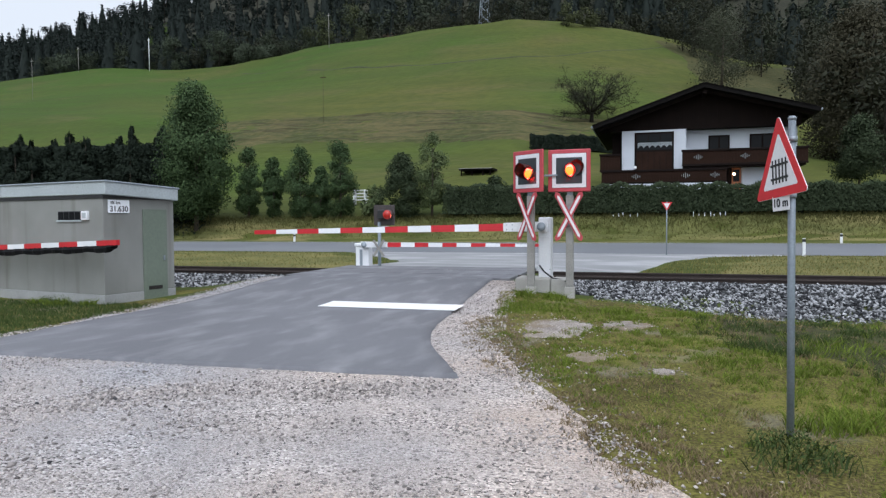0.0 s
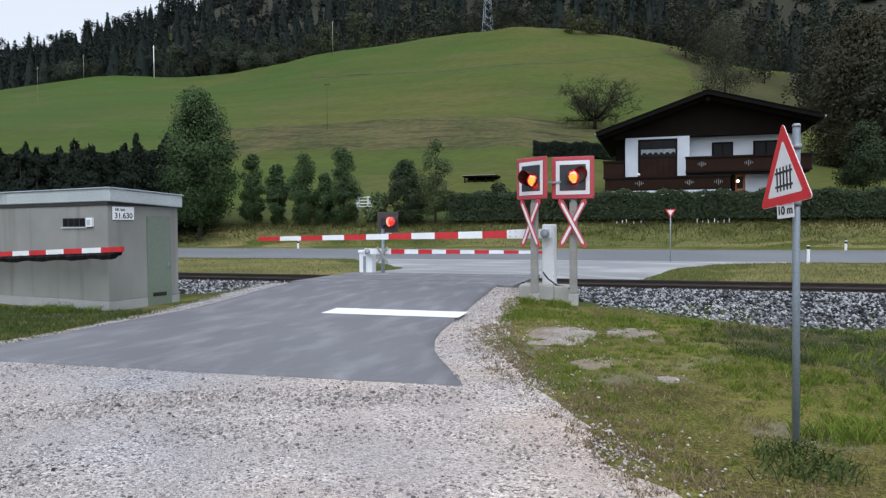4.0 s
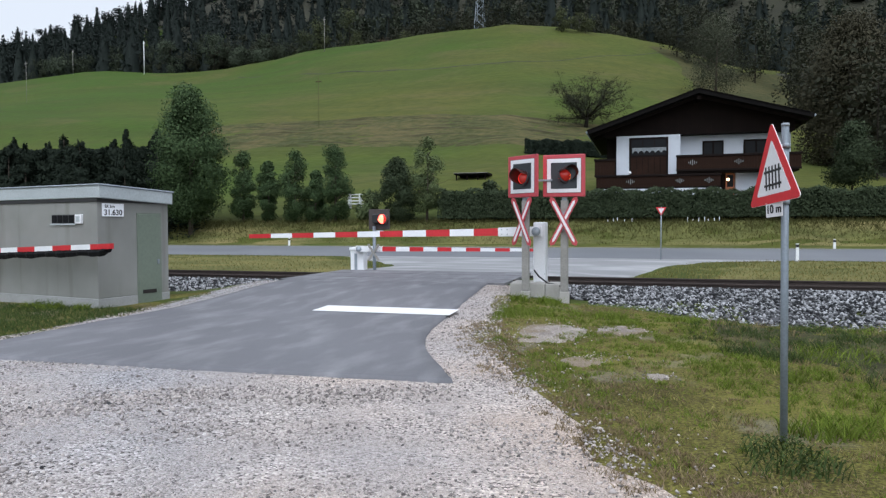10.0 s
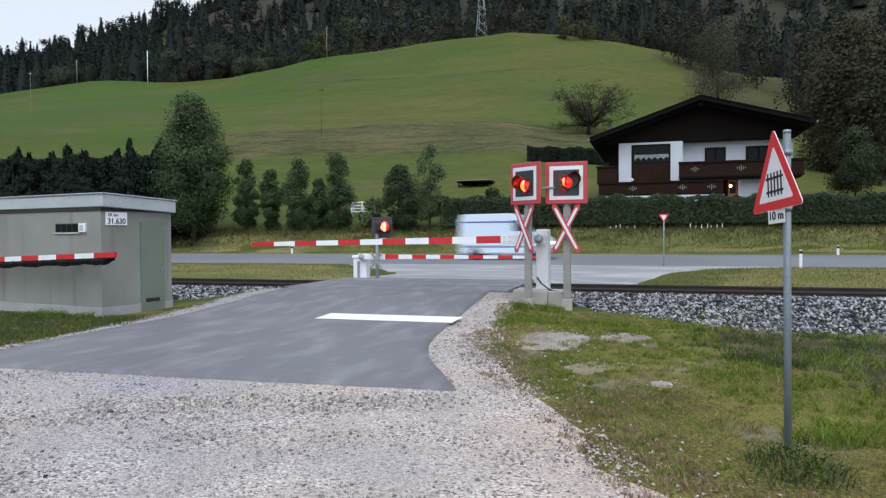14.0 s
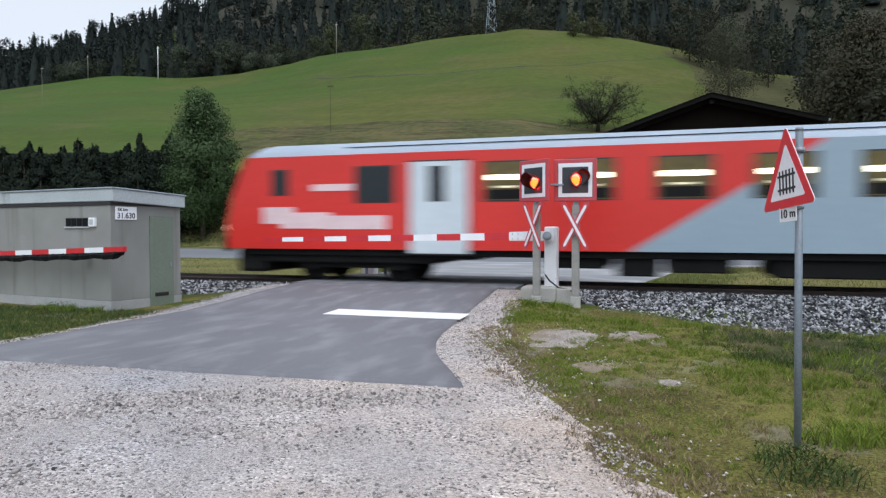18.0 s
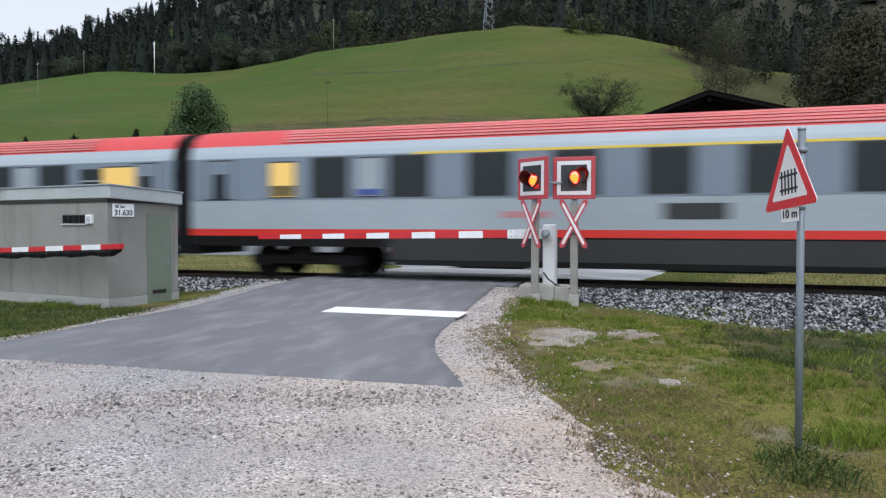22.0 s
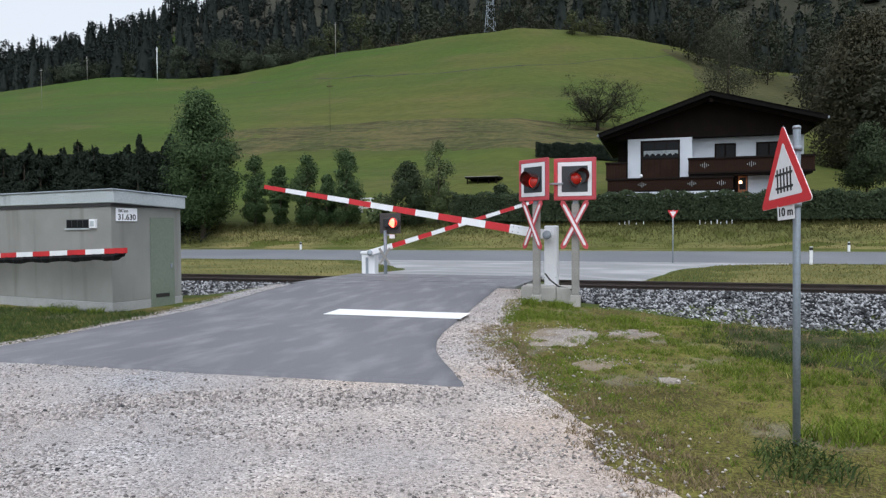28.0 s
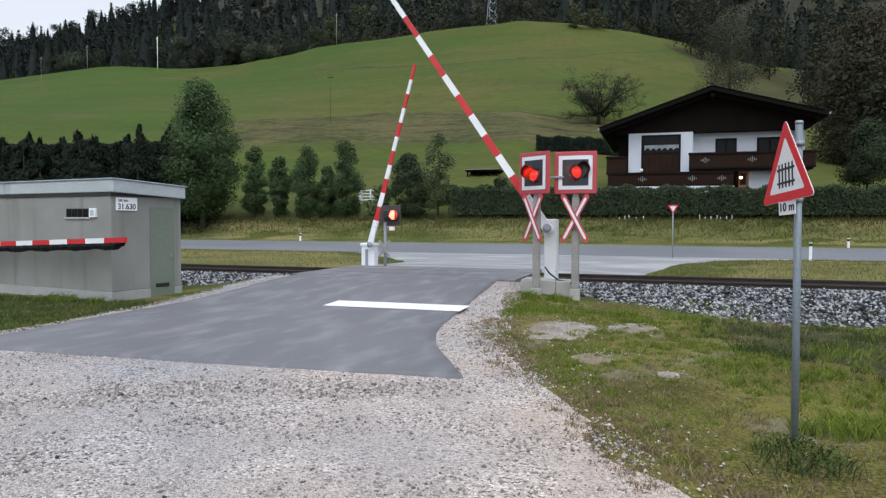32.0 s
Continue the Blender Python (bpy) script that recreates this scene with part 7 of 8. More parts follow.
def van():
    v = thing("van", None, "white high-roofed delivery van driving along the main road", "van")
    # side outline, front towards +x
    out = [(-2.45, 0.32), (-2.48, 0.9), (-2.44, 2.15), (-2.3, 2.42), (0.35, 2.45), (0.75, 2.34), (1.45, 1.45), (2.15, 1.2), (2.42, 0.95), (2.45, 0.4), (2.3, 0.28), (-2.3, 0.28)]
    bm = bmesh.new()
    prism(bm, out, -0.95, 0.95)
    bmesh.ops.bevel(bm, geom=[e for e in bm.edges if abs(e.verts[0].co.y - e.verts[1].co.y) < 0.1], offset=0.07, segments=2, affect="EDGES")
    b = part("body", bm, VAN_WHITE, v, "white painted van body")
    for sg in (-1, 1):
        y0, y1 = sorted((sg * 0.94, sg * 0.956))
        bm = bmesh.new()
        prism(bm, [(0.55, 1.5), (1.32, 1.5), (0.8, 2.08), (0.55, 2.1)], y0, y1)
        part("door_window", bm, DARK_GLASS, b)
        part("side_moulding", bevelled(-2.3, 2.2, y0, y1, 0.62, 0.74, 0.004, 1), GALVA, b)
        part("blue_stripe", bevelled(-2.3, 0.5, y0, y1, 1.95, 2.03, 0.003, 1), BLUE_BLOCK, b)
        part("door_seam", bevelled(0.42, 0.44, y0, y1, 0.4, 2.2, 0.002, 1), BLACK, b)
    bm = bmesh.new()
    q = [(1.47, -0.8, 1.48), (1.47, 0.8, 1.48), (0.83, 0.72, 2.28), (0.83, -0.72, 2.28)]
    bm.faces.new([bm.verts.new((x + 0.02, y, z)) for x, y, z in q])
    part("windscreen", bm, DARK_GLASS, b)
    for sy in (-0.68, 0.68):
        part("headlight", bevelled(2.36, 2.46, sy - 0.18, sy + 0.18, 0.78, 0.95, 0.02), glow("van_headlight", (1, 0.95, 0.8), 3, (0.8, 0.8, 0.8)), b)
        part("tail_light", bevelled(-2.5, -2.45, sy - 0.12, sy + 0.2, 0.9, 1.5, 0.02), SIGN_RED, b)
    part("bumper", bevelled(2.3, 2.52, -0.9, 0.9, 0.3, 0.6, 0.04), BLACK, b)
    wheels = []
    for x in (-1.6, 1.55):
        for sg in (-1, 1):
            w = thing("wheel", Matrix.Translation((x, sg * 0.84, 0.33)))
            bm = bmesh.new()
            lathe(bm, [(0.19, -0.11), (0.31, -0.11), (0.33, -0.08), (0.33, 0.08), (0.31, 0.11), (0.19, 0.11)], 24, "Y")
            part("tyre", bm, TYRE, w)
            bm = bmesh.new()
            lathe(bm, [(0.0, -0.1), (0.06, -0.11), (0.19, -0.1), (0.2, 0.0), (0.19, 0.1), (0.06, 0.11), (0.0, 0.1)], 14, "Y")
            part("rim", bm, GALVA, w)
            w.parent = v
            wheels.append(w)
    return v, wheels


VAN, VAN_WHEELS = van()

# ---------- loose ground cover ----------
PEBBLE = material("loose_pebbles", (0.53, 0.48, 0.45), (0.09, 0.08, 0.077), rough=0.9, big=8, fine=60, mix=0.4, bump=0.2, island=0.85, contrast=(0.05, 0.75), spec=0.2)
BLADE = leaf_material("grass_blades", (0.190, 0.250, 0.036), (0.074, 0.104, 0.017))
HUT_BLADE = leaf_material("hut_grass_blades", (0.082, 0.120, 0.034), (0.032, 0.052, 0.017))
WEED = leaf_material("weed_leaves", (0.080, 0.115, 0.034), (0.030, 0.046, 0.017))
BROWN_BLADE = leaf_material("brown_grass_blades", (0.30, 0.235, 0.135), (0.14, 0.105, 0.065))
DRY_BLADE = leaf_material("dry_grass_blades", (0.34, 0.30, 0.115), (0.16, 0.150, 0.055))
STRAW_BLADE = leaf_material("straw_verge_blades", (0.250, 0.215, 0.085), (0.100, 0.112, 0.038), through_leaf=0.4)
BANK_BLADE = leaf_material("bank_blades", (0.150, 0.140, 0.055), (0.090, 0.095, 0.034), through_leaf=0.5)
VERGE = material("verge_turf", (0.172, 0.160, 0.042), (0.060, 0.052, 0.019), rough=0.95, big=0.8, fine=34, mix=0.6, bump=0.8, dist=0.05, spec=0.1, contrast=(0.40, 0.58), stain_or_shade=((0.34, 0.30, 0.26), (0.9, 0.9, 0.9), 0.56, 0.68, 0.30))
DITCH = material("ditch_turf", (0.070, 0.076, 0.030), (0.030, 0.030, 0.016), rough=0.95, big=1.1, fine=26, mix=0.55, bump=0.8, dist=0.05, spec=0.1, contrast=(0.40, 0.60), stain_or_shade=((0.125, 0.095, 0.055), (0.8, 0.8, 0.8), 0.52, 0.66, 0.7))
SOIL = material("gravelly_soil", (0.42, 0.375, 0.34), (0.14, 0.12, 0.10), rough=0.95, big=2.2, fine=85, mix=0.7, bump=0.7, dist=0.02, spec=0.1, contrast=(0.38, 0.62), stain_or_shade=((0.20, 0.155, 0.10), (1.6, 1.6, 1.6), 0.46, 0.62, 0.7))
DRY_VERGE = material("dry_verge", (0.185, 0.165, 0.062), (0.090, 0.098, 0.034), rough=0.95, big=0.35, fine=6, mix=0.4, bump=0.8, dist=0.08, spec=0.1, contrast=(0.36, 0.64))
BANK = material("bank_turf", (0.125, 0.128, 0.042), (0.065, 0.073, 0.024), rough=0.95, big=0.3, fine=3, mix=0.4, bump=0.8, dist=0.15, spec=0.1, contrast=(0.36, 0.64), stain_or_shade=((0.23, 0.19, 0.085), (0.07, 0.5, 0.5), 0.5, 0.65, 0.7))


def verges():
    rows = [-10, -8, -6, -4, -2, -0.5, 0.6, 1.4] + [2.0 + 0.3 * i for i in range(43)]
    v = strip("grass_verge", rows, 44, lambda y: lerp(y, GY, GXR) - 0.65, lambda y: 15.5, lambda x, y, s: y, 0.008, VERGE, 0.1, 0.02, 0.04)
    tagged(v, "patchy rough grass beside the gravel", "grass", kind="structure")
    rows = [5.6 + 0.25 * i for i in range(35)]
    v = strip("ditch_slope", rows, 30, lambda y: max(0.55, 1.45 + (9.2 - y) / 1.7), lambda y: 15.2, lambda x, y, s: y, 0.030, DITCH, 0.25, 0.02, 0.06)
    tagged(v, "dark weedy turf on the ditch slope", "grass", kind="structure")
    rows = [7.3 + 0.3 * i for i in range(24)]
    v = strip("grass_verge", rows, 20, lambda y: -19.0, lambda y: lerp(y, GY, GXL) + 0.2, lambda x, y, s: y, 0.008, VERGE, 0.1, 0.02, 0.04)
    tagged(v, "short grass in front of the hut", "grass", kind="structure")
    rows = [20.7 + 0.6 * i for i in range(22)]
    v = strip("dry_verge", rows, 30, lambda y: -90.0, lambda y: lerp(y, [20, 27, 34], [-9.5, -10.0, -15.6]), lambda x, y, s: y, 0.012, DRY_VERGE, 0.2, 0.03, 0.04)
    tagged(v, "yellowed grass strip between track and road", "grass", kind="structure")
    v = strip("dry_verge", rows, 30, lambda y: lerp(y, [20, 24, 28, 31, 34], [-1.7, -0.4, 0.6, 2.3, 6.7]), lambda y: 90.0, lambda x, y, s: y, 0.012, DRY_VERGE, 0.2, 0.03, 0.04)
    tagged(v, "yellowed grass strip between track and road", "grass", kind="structure")
    rows = [41.2 + 0.45 * i for i in range(13)]
    v = strip("road_bank", rows, 120, lambda y: -95.0, lambda y: 90.0, lambda x, y, s: y, 0.02, BANK, 0.0, 0.1, 0.08)
    tagged(v, "rough grassy bank above the road", "grass", kind="structure")




def bare_soil():
    """Gravelly soil in worn spots of the turf."""
    for cx, cy, rx, ry in ((-1.40, 10.4, 0.55, 1.0), (-0.40, 10.9, 0.38, 0.5), (0.1, 7.6, 0.12, 0.15), (-0.75, 8.3, 0.26, 0.32)):
        vs, fs, n = [(cx, cy, float(height(cx, cy)) + 0.022)], [], 40
        for ring in (0.5, 0.85, 1.0):
            for i in range(n):
                a = 6.283 * i / n
                q = ring * (1 + 0.35 * noise.noise(Vector((math.cos(a) * 2.2 + cx, math.sin(a) * 2.2, cy))) + 0.2 * noise.noise(Vector((math.cos(a) * 6, math.sin(a) * 6, cy))))
                x, y = cx + rx * q * math.cos(a), cy + ry * q * math.sin(a)
                vs.append((x, y, float(height(x, y)) + (0.022 if ring < 1 else -0.03) + 0.006 * noise.noise(Vector((x * 9, y * 9, 0)))))
        fs = [(0, 1 + i, 1 + (i + 1) % n) for i in range(n)]
        fs += [(1 + r * n + i, 1 + (r + 1) * n + i, 1 + (r + 1) * n + (i + 1) % n, 1 + r * n + (i + 1) % n) for r in range(2) for i in range(n)]
        tagged(raw("bare_patch", vs, fs, SOIL, smooth=True), "worn gravelly soil showing through the grass", "soil", kind="structure")


verges()
bare_soil()


def stones(name, pts, size, mat, rng, label, cat):
    n = len(pts)
    octa = np.array([(1, 0, 0), (-1, 0, 0), (0, 1, 0), (0, -1, 0), (0, 0, 1), (0, 0, -1)], float)
    tri = np.array([(0, 2, 4), (2, 1, 4), (1, 3, 4), (3, 0, 4), (2, 0, 5), (1, 2, 5), (3, 1, 5), (0, 3, 5)])
    v = octa[None] * (0.65 + 0.7 * rng.random((n, 6, 1)))
    v = v + 0.25 * rng.normal(size=(n, 6, 3))
    v[:, :, 2] *= 0.7
    v *= size[:, None, None]
    a = rng.random(n) * 6.283
    c, s = np.cos(a)[:, None], np.sin(a)[:, None]
    v = np.stack([v[:, :, 0] * c - v[:, :, 1] * s, v[:, :, 0] * s + v[:, :, 1] * c, v[:, :, 2]], -1) + pts[:, None, :]
    f = (tri[None] + 6 * np.arange(n)[:, None, None]).reshape(-1, 3)
    tagged(arrays(name, v.reshape(-1, 3), f, mat), label, cat, kind="stuff")


def blades(name, pts, hgt, wid, mat, rng, label):
    n = len(pts)
    a = rng.random(n) * 6.283
    d = np.stack([np.cos(a), np.sin(a), np.zeros(n)], 1)
    b = rng.random(n) * 6.283
    lean = np.stack([np.cos(b), np.sin(b), np.zeros(n)], 1) * (0.3 + 1.0 * rng.random(n))[:, None] * hgt[:, None]
    up = np.array([0, 0, 1.0]) * hgt[:, None]
    w = d * wid[:, None]
    v = np.stack([pts - w, pts + w, pts + 0.55 * up + 0.35 * lean + 0.7 * w, pts + up + lean, pts + 0.55 * up + 0.35 * lean - 0.7 * w], 1)
    o = 5 * np.arange(n)[:, None]
    f = np.concatenate([np.concatenate([o, o + 1, o + 2], 1), np.concatenate([o, o + 2, o + 4], 1), np.concatenate([o + 4, o + 2, o + 3], 1)])
    tagged(arrays(name, v.reshape(-1, 3), f, mat), label, "grass", kind="stuff")


def cover():
    rng = np.random.default_rng(21)
    # pebbles on the apron, denser towards its loose edges
    n = 56000
    y = 2.4 + 4.9 * rng.random(n) ** 1.25
    x = -9.5 + 11.5 * rng.random(n)
    drift = np.array([noise.noise(Vector((a * 0.5, b * 1.3, 2))) + 0.5 * noise.noise(Vector((a * 1.9, b * 2.6, 5))) for a, b in zip(x, y)])
    keep = (x < np.interp(y, GY, GXR) - 0.08) & (rng.random(n) < np.clip(0.35 + 1.3 * drift, 0.06, 1))
    x, y = x[keep], y[keep]
    m = 9000
    ym = 6.8 + 9.2 * rng.random(m)
    side = rng.random(m) < 0.6
    ax = np.interp(ym, AY, AX)
    gx = np.interp(ym, GY, GXR)
    xm = np.where(side, ax + (gx - ax + 0.15) * rng.random(m), np.interp(ym, GY, GXL) + (-8.75 - np.interp(ym, GY, GXL)) * rng.random(m))
    x, y = np.concatenate([x, xm]), np.concatenate([y, ym])
    # some stray stones in the grass
    q = 1000
    ys = 2.6 + 9.5 * rng.random(q) ** 1.2
    xs = np.interp(ys, GY, GXR) + 1.0 * rng.random(q) ** 2.4 - 0.35
    x, y = np.concatenate([x, xs]), np.concatenate([y, ys])
    # gravelly worn patches in the grass
    for cx, cy, rx, ry, q in ((-1.40, 10.4, 0.50, 0.9, 700), (-0.35, 10.9, 0.35, 0.5, 200), (0.1, 7.6, 0.14, 0.18, 60), (-0.6, 8.6, 0.4, 0.3, 140)):
        x = np.concatenate([x, cx + rx * rng.normal(size=q) * 0.6])
        y = np.concatenate([y, cy + ry * rng.normal(size=q) * 0.6])
    size = 0.0055 + 0.012 * rng.random(len(x)) ** 2.2 + 0.009 * (rng.random(len(x)) < 0.05)
    over = np.where((x > np.interp(y, GY, GXR) - 0.6), 0.018, 0.016)
    stones("loose_gravel", np.stack([x, y, height(x, y) + over], 1), size, PEBBLE, rng, "loose pale pebbles strewn over the apron", "gravel")
    # a low ridge of coarser stone pushed up across the apron
    q = 2600
    t = rng.random(q)
    xs = np.interp(t, [0, 0.2, 0.45, 0.85, 1], [-6.6, -5.2, -4.3, -2.4, -1.8]) + 0.18 * rng.normal(size=q)
    ys = np.interp(t, [0, 0.2, 0.45, 0.85, 1], [3.9, 4.5, 5.6, 6.05, 6.4]) + 0.20 * rng.normal(size=q)
    stones("coarse_gravel", np.stack([xs, ys, height(xs, ys) + 0.018], 1), 0.009 + 0.014 * rng.random(q) ** 2, PEBBLE, rng, "coarser pale stones in a low ridge on the apron", "gravel")
    # ballast
    n = 31000
    x = np.where(rng.random(n) < 0.72, -2.9 + 19.5 * rng.random(n), -21 + 11.4 * rng.random(n))
    y = 14.15 + 3.2 * rng.random(n)
    toe = height(x, np.full(n, 14.4)) - 0.05
    z = np.where(y < 16.35, toe + (-0.24 - toe) * (y - 14.3) / 2.05, -0.24 + 0.04 * np.clip((y - 16.35) / 0.55, 0, 1))
    keep = (x > -1.2) | (x < -9.6) | (y > 15.2)
    x, y, z = x[keep], y[keep], z[keep]
    stones("ballast_stones", np.stack([x, y, z + 0.01], 1), 0.026 + 0.031 * rng.random(len(x)), BALLAST, rng, "sharp grey and white ballast stones beside the rail", "ballast")
    # a few dark stones and bits of litter on the apron
    q = 60
    ys = 2.6 + 4.2 * rng.random(q)
    xs = -8 + 9 * rng.random(q)
    ok = xs < np.interp(ys, GY, GXR) - 0.2
    xs, ys = xs[ok], ys[ok]
    stones("dark_stones", np.stack([xs, ys, height(xs, ys) + 0.018], 1), 0.006 + 0.020 * rng.random(len(xs)) ** 2, BED, rng, "scattered dark stones and crumbs of asphalt", "gravel")
    # grass on the right: tussocks of many kinds over thin short turf, with worn patches
    def field(x, y, sc, seed):
        return np.array([noise.noise(Vector((a * sc, b * sc, seed))) for a, b in zip(x, y)])

    def worn(x, y):
        w = 0.95 * np.exp(-(((x + 1.40) / 0.45) ** 2 + ((y - 10.4) / 0.8) ** 2))
        w += 1.1 * np.exp(-(((x - 0.1) / 0.17) ** 2 + ((y - 7.6) / 0.22) ** 2)) + 0.9 * np.exp(-(((x + 0.38) / 0.3) ** 2 + ((y - 10.9) / 0.42) ** 2))
        return w

    def ditch(x, y):
        """Distance beyond the line where the green strip meets the weedy ditch slope."""
        return (y - 9.2 + 1.7 * (x - 1.0)) / 1.97

    def weedy(x, y):
        return smooth01((ditch(x, y) - 0.05) / 0.35) * smooth01((x - 0.35) / 0.7)

    def lushness(x, y):
        e = (x - np.interp(y, GY, GXR)) / 1.3
        w = np.exp(-((ditch(x, y) + 0.45) / 0.55) ** 2) * smooth01((x - 0.1) / 0.6) + 0.5 * np.exp(-(((x + 1.9) / 0.9) ** 2 + ((y - 12.8) / 1.1) ** 2)) + 0.35 * np.exp(-(((x - 0.3) / 0.8) ** 2 + ((y - 11.4) / 1.2) ** 2))
        return np.clip(0.15 * e, 0, 0.2) + 1.3 * w + 0.8 * field(x, y, 0.6, 11) + 0.5 * field(x, y, 1.7, 4) - 0.13
    k = 6200
    cy = 3.0 + 11.4 * rng.random(k) ** 1.3
    cx = np.interp(cy, GY, GXR) + 0.02 + 11.0 * rng.random(k) ** 1.45
    lu = lushness(cx, cy)
    ok = (rng.random(k) < np.clip(0.95 - worn(cx, cy) + 0.2 * lu, 0.0, 1)) & (cx < 11)
    cx, cy, lu = cx[ok], cy[ok], lu[ok]
    k, m = len(cx), 34
    spread = 0.035 + 0.075 * rng.random(k)
    a, r2 = rng.random((k, m)) * 6.283, spread[:, None] * np.sqrt(rng.random((k, m)))
    x, y = (cx[:, None] + r2 * np.cos(a)), (cy[:, None] + r2 * np.sin(a))
    wz = weedy(cx, cy)
    tall = (1 + 1.1 * wz * rng.random(k)) * (0.024 + 0.042 * rng.random(k) ** 1.5) * (1 + 0.6 * np.clip(lu, -0.5, 1))
    hg = (tall[:, None] * (0.5 + 0.8 * rng.random((k, m)))).ravel()
    kind = np.where(lu + 0.25 * rng.normal(size=k) > 0.07, 0, np.where(rng.random(k) < 0.38, 1, 2))
    wz = weedy(cx, cy)
    kind = np.where(rng.random(k) < wz * 0.95, rng.choice([3, 3, 3, 3, 2, 2, 0], k), kind)
    kind = np.repeat(kind[:, None], m, 1)
    kind = np.where(rng.random((k, m)) < 0.22, rng.integers(0, 3, (k, m)), kind).ravel()
    x, y = x.ravel(), y.ravel()
    p = np.stack([x, y, height(x, y)], 1)
    wd = 0.0028 + 0.0028 * rng.random(len(x))
    for i, (nm, mt, lab) in enumerate((("green_grass", BLADE, "green grass tussocks on the verge"), ("dry_grass", DRY_BLADE, "dry straw-coloured grass tussocks on the verge"), ("brown_grass", BROWN_BLADE, "withered brown grass tussocks on the verge"), ("weed_tussocks", WEED, "dark green weed tussocks on the ditch slope"))):
        w = kind == i
        blades(nm, p[w], hg[w] * (1, 0.85, 0.7, 1.0)[i], wd[w], mt, rng, lab)
    # thin turf between them
    n = 40000
    y = 3.0 + 11.4 * rng.random(n) ** 1.35
    x = np.interp(y, GY, GXR) + 11.0 * rng.random(n) ** 1.5
    lu = lushness(x, y)
    keep = rng.random(n) < np.clip(0.35 + 0.9 * lu - worn(x, y), 0.03, 1)
    x, y = x[keep], y[keep]
    blades("short_turf", np.stack([x, y, height(x, y)], 1), 0.015 + 0.03 * rng.random(len(x)), 0.003 + 0.002 * rng.random(len(x)), BLADE, rng, "short green turf between the tussocks")
    # sparse tufts creeping into the gravel
    k = 420
    cy = 2.8 + 8.5 * rng.random(k) ** 1.2
    cx = np.interp(cy, GY, GXR) + 0.25 - 0.75 * rng.random(k) ** 1.5
    m = 26
    a, r2 = rng.random((k, m)) * 6.283, (0.03 + 0.09 * rng.random((k, 1))) * np.sqrt(rng.random((k, m)))
    bx, by = (cx[:, None] + r2 * np.cos(a)).ravel(), (cy[:, None] + r2 * np.sin(a)).ravel()
    blades("edge_grass", np.stack([bx, by, height(bx, by) + 0.005], 1), 0.015 + 0.035 * rng.random(len(bx)), 0.003 + 0.003 * rng.random(len(bx)), BROWN_BLADE, rng, "brownish tufts creeping into the gravel")
    # withered stalks in the ditch
    q = 3800
    bx = 0.9 + 8.5 * rng.random(q)
    by = np.maximum(9.3 - 1.7 * (bx - 1.0), 6.5) + (13.8 - np.maximum(9.3 - 1.7 * (bx - 1.0), 6.5)) * rng.random(q)
    thick = field(bx, by, 1.1, 21) > 0.05
    bx, by = bx[thick], by[thick]
    q = len(bx)
    blades("ditch_stalks", np.stack([bx, by, height(bx, by)], 1), 0.06 + 0.16 * rng.random(q), 0.003 + 0.003 * rng.random(q), BROWN_BLADE, rng, "withered brown stalks along the ditch")
    # taller tufts at the sign post and along the ditch
    T = []
    for cx, cy, k, r in ((1.25, 5.9, 250, 0.28), (1.6, 6.1, 200, 0.3), (2.6, 6.6, 300, 0.35), (-0.6, 12.4, 250, 0.3), (-1.9, 14.0, 300, 0.25), (-2.5, 13.9, 260, 0.2), (2.2, 9.3, 350, 0.5), (3.6, 10.2, 350, 0.6), (4.6, 8.4, 350, 0.5), (0.8, 12.9, 400, 0.5), (5.6, 12.4, 500, 0.8), (3.0, 13.0, 500, 0.8), (-11.3, 10.9, 260, 0.25), (-11.9, 11.0, 160, 0.2), (-10.6, 10.95, 120, 0.15)):
        a, r2 = rng.random(k) * 6.283, r * np.sqrt(rng.random(k))
        T.append(np.stack([cx + r2 * np.cos(a), cy + r2 * np.sin(a)], 1))
    T = np.concatenate(T)
    p = np.stack([T[:, 0], T[:, 1], height(T[:, 0], T[:, 1])], 1)
    blades("grass_tufts", p, 0.07 + 0.11 * rng.random(len(p)), 0.004 + 0.004 * rng.random(len(p)), BLADE, rng, "taller green grass tufts and weeds")
    T = []
    for cx, cy, k, r in ((0.85, 5.2, 110, 0.24), (1.05, 4.9, 90, 0.22), (0.7, 4.75, 50, 0.2), (1.15, 9.35, 260, 0.28), (1.5, 9.0, 240, 0.25), (2.0, 9.9, 300, 0.4), (1.4, 10.9, 300, 0.4), (2.9, 10.6, 380, 0.5), (3.6, 9.2, 380, 0.5), (4.4, 11.0, 400, 0.6), (2.6, 12.2, 400, 0.5), (5.2, 9.0, 400, 0.6)):
        a, r2 = rng.random(k) * 6.283, r * np.sqrt(rng.random(k))
        T.append(np.stack([cx + r2 * np.cos(a), cy + r2 * np.sin(a)], 1))
    T = np.concatenate(T)
    blades("dark_tufts", np.stack([T[:, 0], T[:, 1], height(T[:, 0], T[:, 1])], 1), 0.05 + 0.10 * rng.random(len(T)), 0.004 + 0.003 * rng.random(len(T)), WEED, rng, "dark green tufts at the sign's foot and in the ditch")
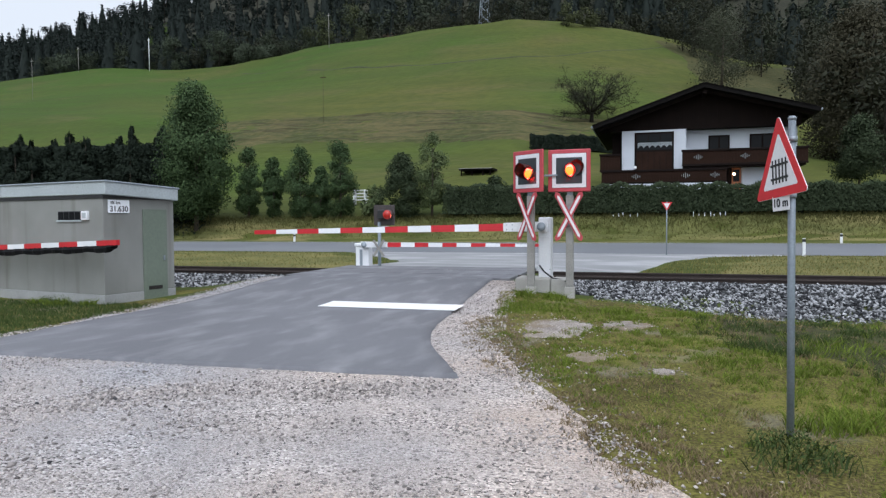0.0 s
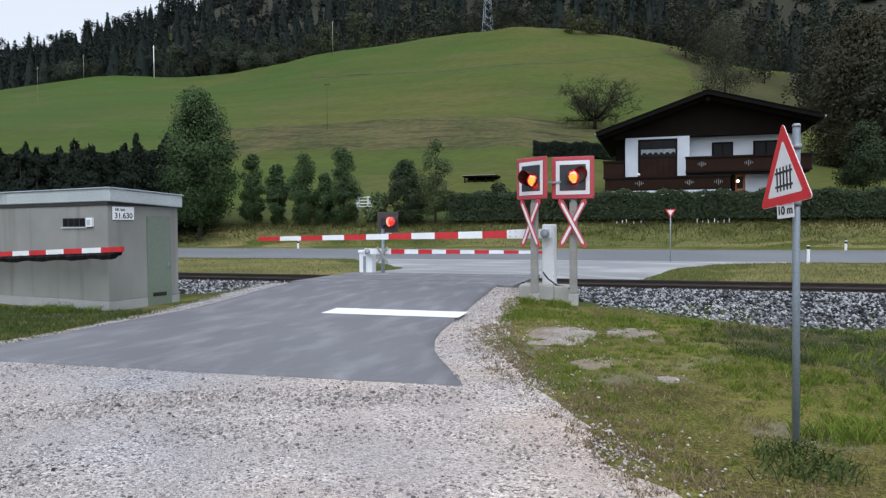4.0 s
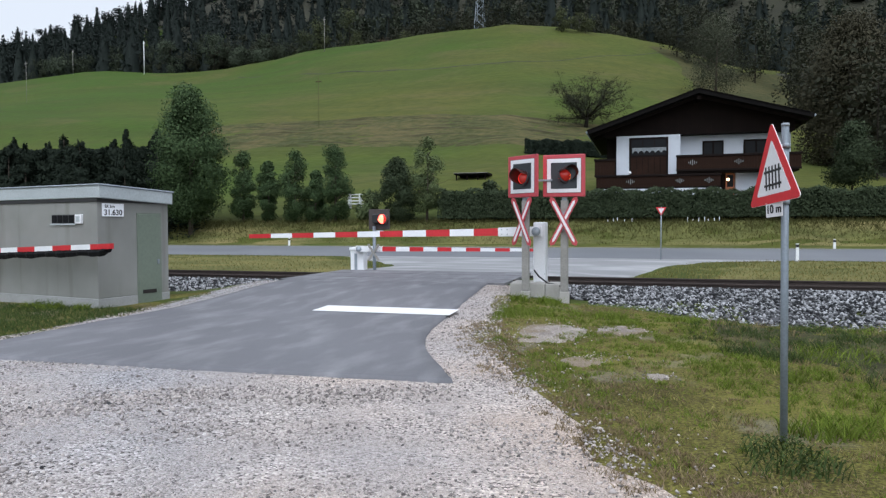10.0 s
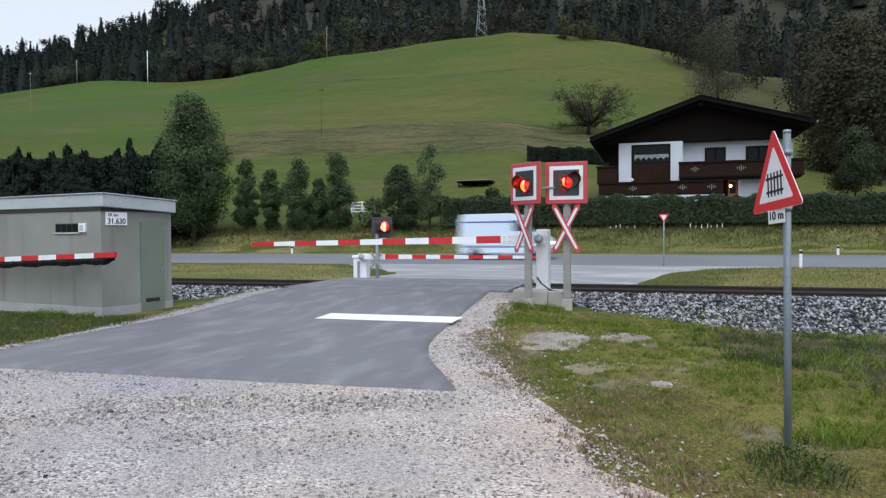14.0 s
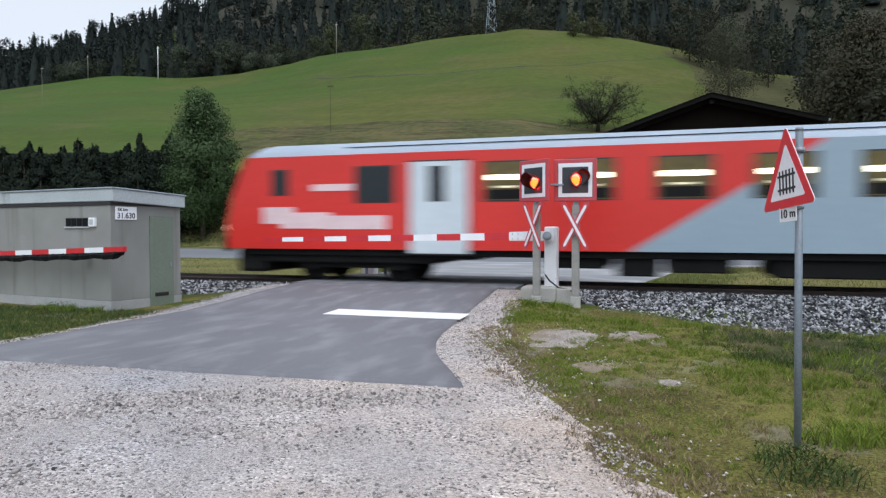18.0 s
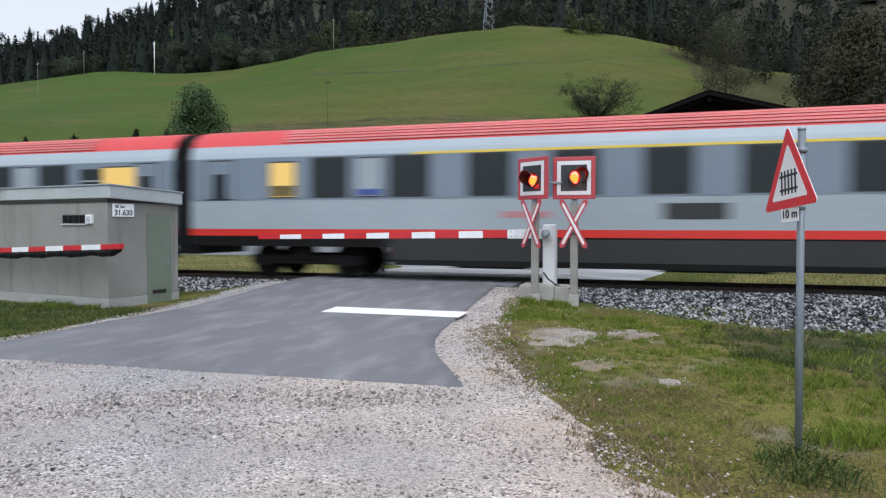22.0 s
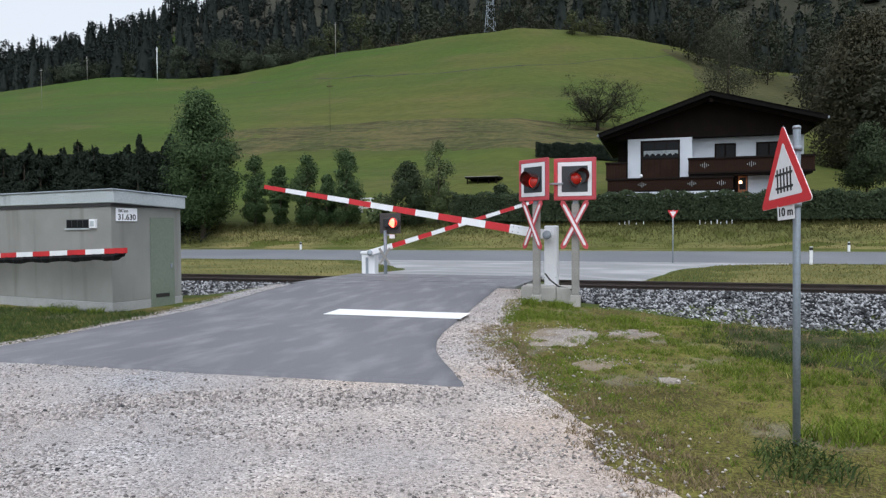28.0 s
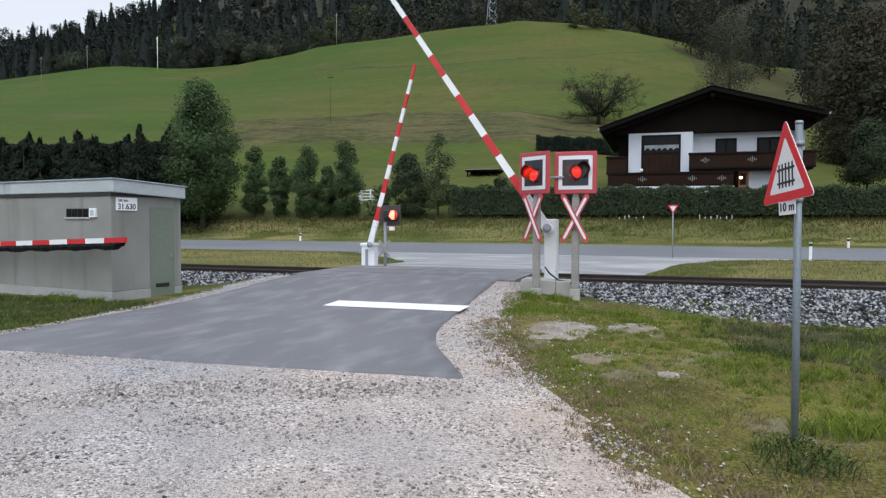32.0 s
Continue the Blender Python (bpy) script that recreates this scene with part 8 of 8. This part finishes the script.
    # dark broad-leaved weeds at the foot of the sign and in the ditch
    c = np.array([(0.75, 5.2, 0.04), (0.95, 5.3, 0.06), (1.1, 5.05, 0.05), (0.9, 4.8, 0.04), (3.2, 10.6, 0.12), (4.2, 11.4, 0.15), (5.2, 10.9, 0.12), (6.2, 12.0, 0.2), (2.4, 11.6, 0.1), (7.2, 12.2, 0.2), (-11.2, 10.85, 0.12), (-11.6, 10.9, 0.1)])
    c[:, 2] += height(c[:, 0], c[:, 1])
    v, f, nr = leaf_cloud(c, 0.13 + 0.09 * rng.random(len(c)), 2400, 0.013, rng, 0.6, cores=c - np.array([0, 0, 0.2]))
    tagged(arrays("weeds", v, f, WEED, normals=nr), "low dark green weeds in the grass", "weeds", kind="stuff")
    # left patch
    n = 15000
    y = 7.6 + 3.7 * rng.random(n)
    x = -14.5 + 5.4 * rng.random(n)
    k = x < np.interp(y, GY, GXL) + 0.15
    x, y = x[k], y[k]
    blades("hut_grass", np.stack([x, y, height(x, y)], 1), 0.03 + 0.07 * rng.random(len(x)), 0.004 + 0.003 * rng.random(len(x)), HUT_BLADE, rng, "short green grass before the hut")
    # verge beyond the track and the bank
    n = 32000
    x = np.where(rng.random(n) < 0.6, -1 + 26 * rng.random(n), -42 + 33 * rng.random(n))
    y = 20.9 + 12.2 * rng.random(n)
    k = (x > np.interp(y, [20, 24, 28, 31, 34], [-1.5, -0.2, 0.8, 2.5, 7])) | (x < np.interp(y, [20, 27, 34], [-9.6, -10.2, -16]))
    x, y = x[k], y[k]
    blades("verge_grass", np.stack([x, y, height(x, y)], 1), 0.04 + 0.08 * rng.random(len(x)), 0.009 + 0.006 * rng.random(len(x)), STRAW_BLADE, rng, "yellowed grass between track and road")
    n = 26000
    x = -50 + 80 * rng.random(n)
    y = 42.5 + 3.8 * rng.random(n) ** 0.6
    blades("bank_grass", np.stack([x, y, height(x, y)], 1), 0.10 + 0.35 * rng.random(n) * ((y - 42.5) / 3.8), 0.015 + 0.01 * rng.random(n), BANK_BLADE, rng, "tall dry grass on the bank")


cover()



# ---------- movement ----------
def motions():
    # train: the joint between the first two cars, along the track
    joint = [(0, 389), (8, 223), (14, 98), (16, 56.4), (17, 35.5), (17.5, 25.1), (18, 14.8), (18.5, 4.7), (19, -5.4), (19.5, -15.7), (20, -26.0), (20.5, -36.1), (21, -45.8), (21.5, -55.7), (22, -65.8), (22.5, -75.7), (23, -85.7), (23.5, -96.0), (24, -106.75), (25, -127.8), (26, -149), (28, -191), (32, -275)]
    offs = ((CONTROL, -26.4), (COACH_A, 0.0), (COACH_B, 26.4), (COACH_C, 52.8), (LOCO, 79.03))
    for car, dx in offs:
        walk(car, [(t, pose(x + dx, TRACK_Y, RAIL_Z)) for t, x in joint])
    # van on the main road
    vx = [(t, -22.4 + (t - 13.5) * 29.8) for t in (0, 6, 12, 13, 13.5, 14, 14.5, 15, 17, 24, 32)]
    walk(VAN, [(t, pose(x, 37.2, float(height(0, 37.2)) + 0.03)) for t, x in vx])
    # booms lift near the end
    near = [(0, -0.9), (20, -0.9), (26.4, -0.9), (26.7, 0.0), (27.0, 2.0), (27.5, 5.9), (28, 9.9), (28.5, 14.6), (29, 19.7), (29.5, 25.2), (30, 31.0), (30.5, 37.6), (31, 44.2), (31.5, 50.2), (32, 55.6)]
    walk(NEAR_BOOM, [(t, pose(-2.31, 14.83, 1.17, 0, a, 2.8)) for t, a in near])
    far = [(0, 0.0), (20, 0.0), (26.4, 0.0), (26.8, 1.5), (27.5, 9.5), (28, 16.3), (28.5, 23.5), (29, 31), (29.5, 38), (30, 45.5), (30.5, 53.5), (31, 61.5), (31.5, 69), (32, 75)]
    walk(FAR_BOOM, [(t, pose(-9.1, 21.05, 0.56, 0, -a, 0)) for t, a in far])
    # lamps: each turns its bright third to the road, then the fading and the dim one
    def blink(lamp, on):
        at = lamp.matrix_basis.copy()
        rows, turn, period = [], 0, 1.057
        marks = []
        for k in range(-1, 32):
            t0 = on + period * k
            marks += [(t0, 0), (t0 + 0.64, 1), (t0 + 0.79, 2)]
        state = [m for m in marks if m[0] <= 0.1][-1][1]
        turn = -120 * state
        rows.append((0.0, at @ pose(0, 0, 0, 0, 0, turn)))
        for t, st in marks:
            if 0.1 < t < 31.9:
                rows.append((t - 0.03, at @ pose(0, 0, 0, 0, 0, turn)))
                rows.append((t, at @ pose(0, 0, 0, 0, 0, turn - 60)))
                turn -= 120
                rows.append((t + 0.03, at @ pose(0, 0, 0, 0, 0, turn)))
        last = [m for m in marks if 31.9 <= m[0] <= 32.0]
        if last:
            rows.append((31.92, at @ pose(0, 0, 0, 0, 0, turn)))
            rows.append((31.95, at @ pose(0, 0, 0, 0, 0, turn - 60)))
            turn -= 120
            rows.append((31.98, at @ pose(0, 0, 0, 0, 0, turn)))
        rows.append((32.0, at @ pose(0, 0, 0, 0, 0, turn)))
        walk(lamp, rows)
    blink(SIGNAL_A[0], 0.69)
    blink(SIGNAL_B[0], 0.69)
    blink(FAR_LAMP, 0.19)


motions()
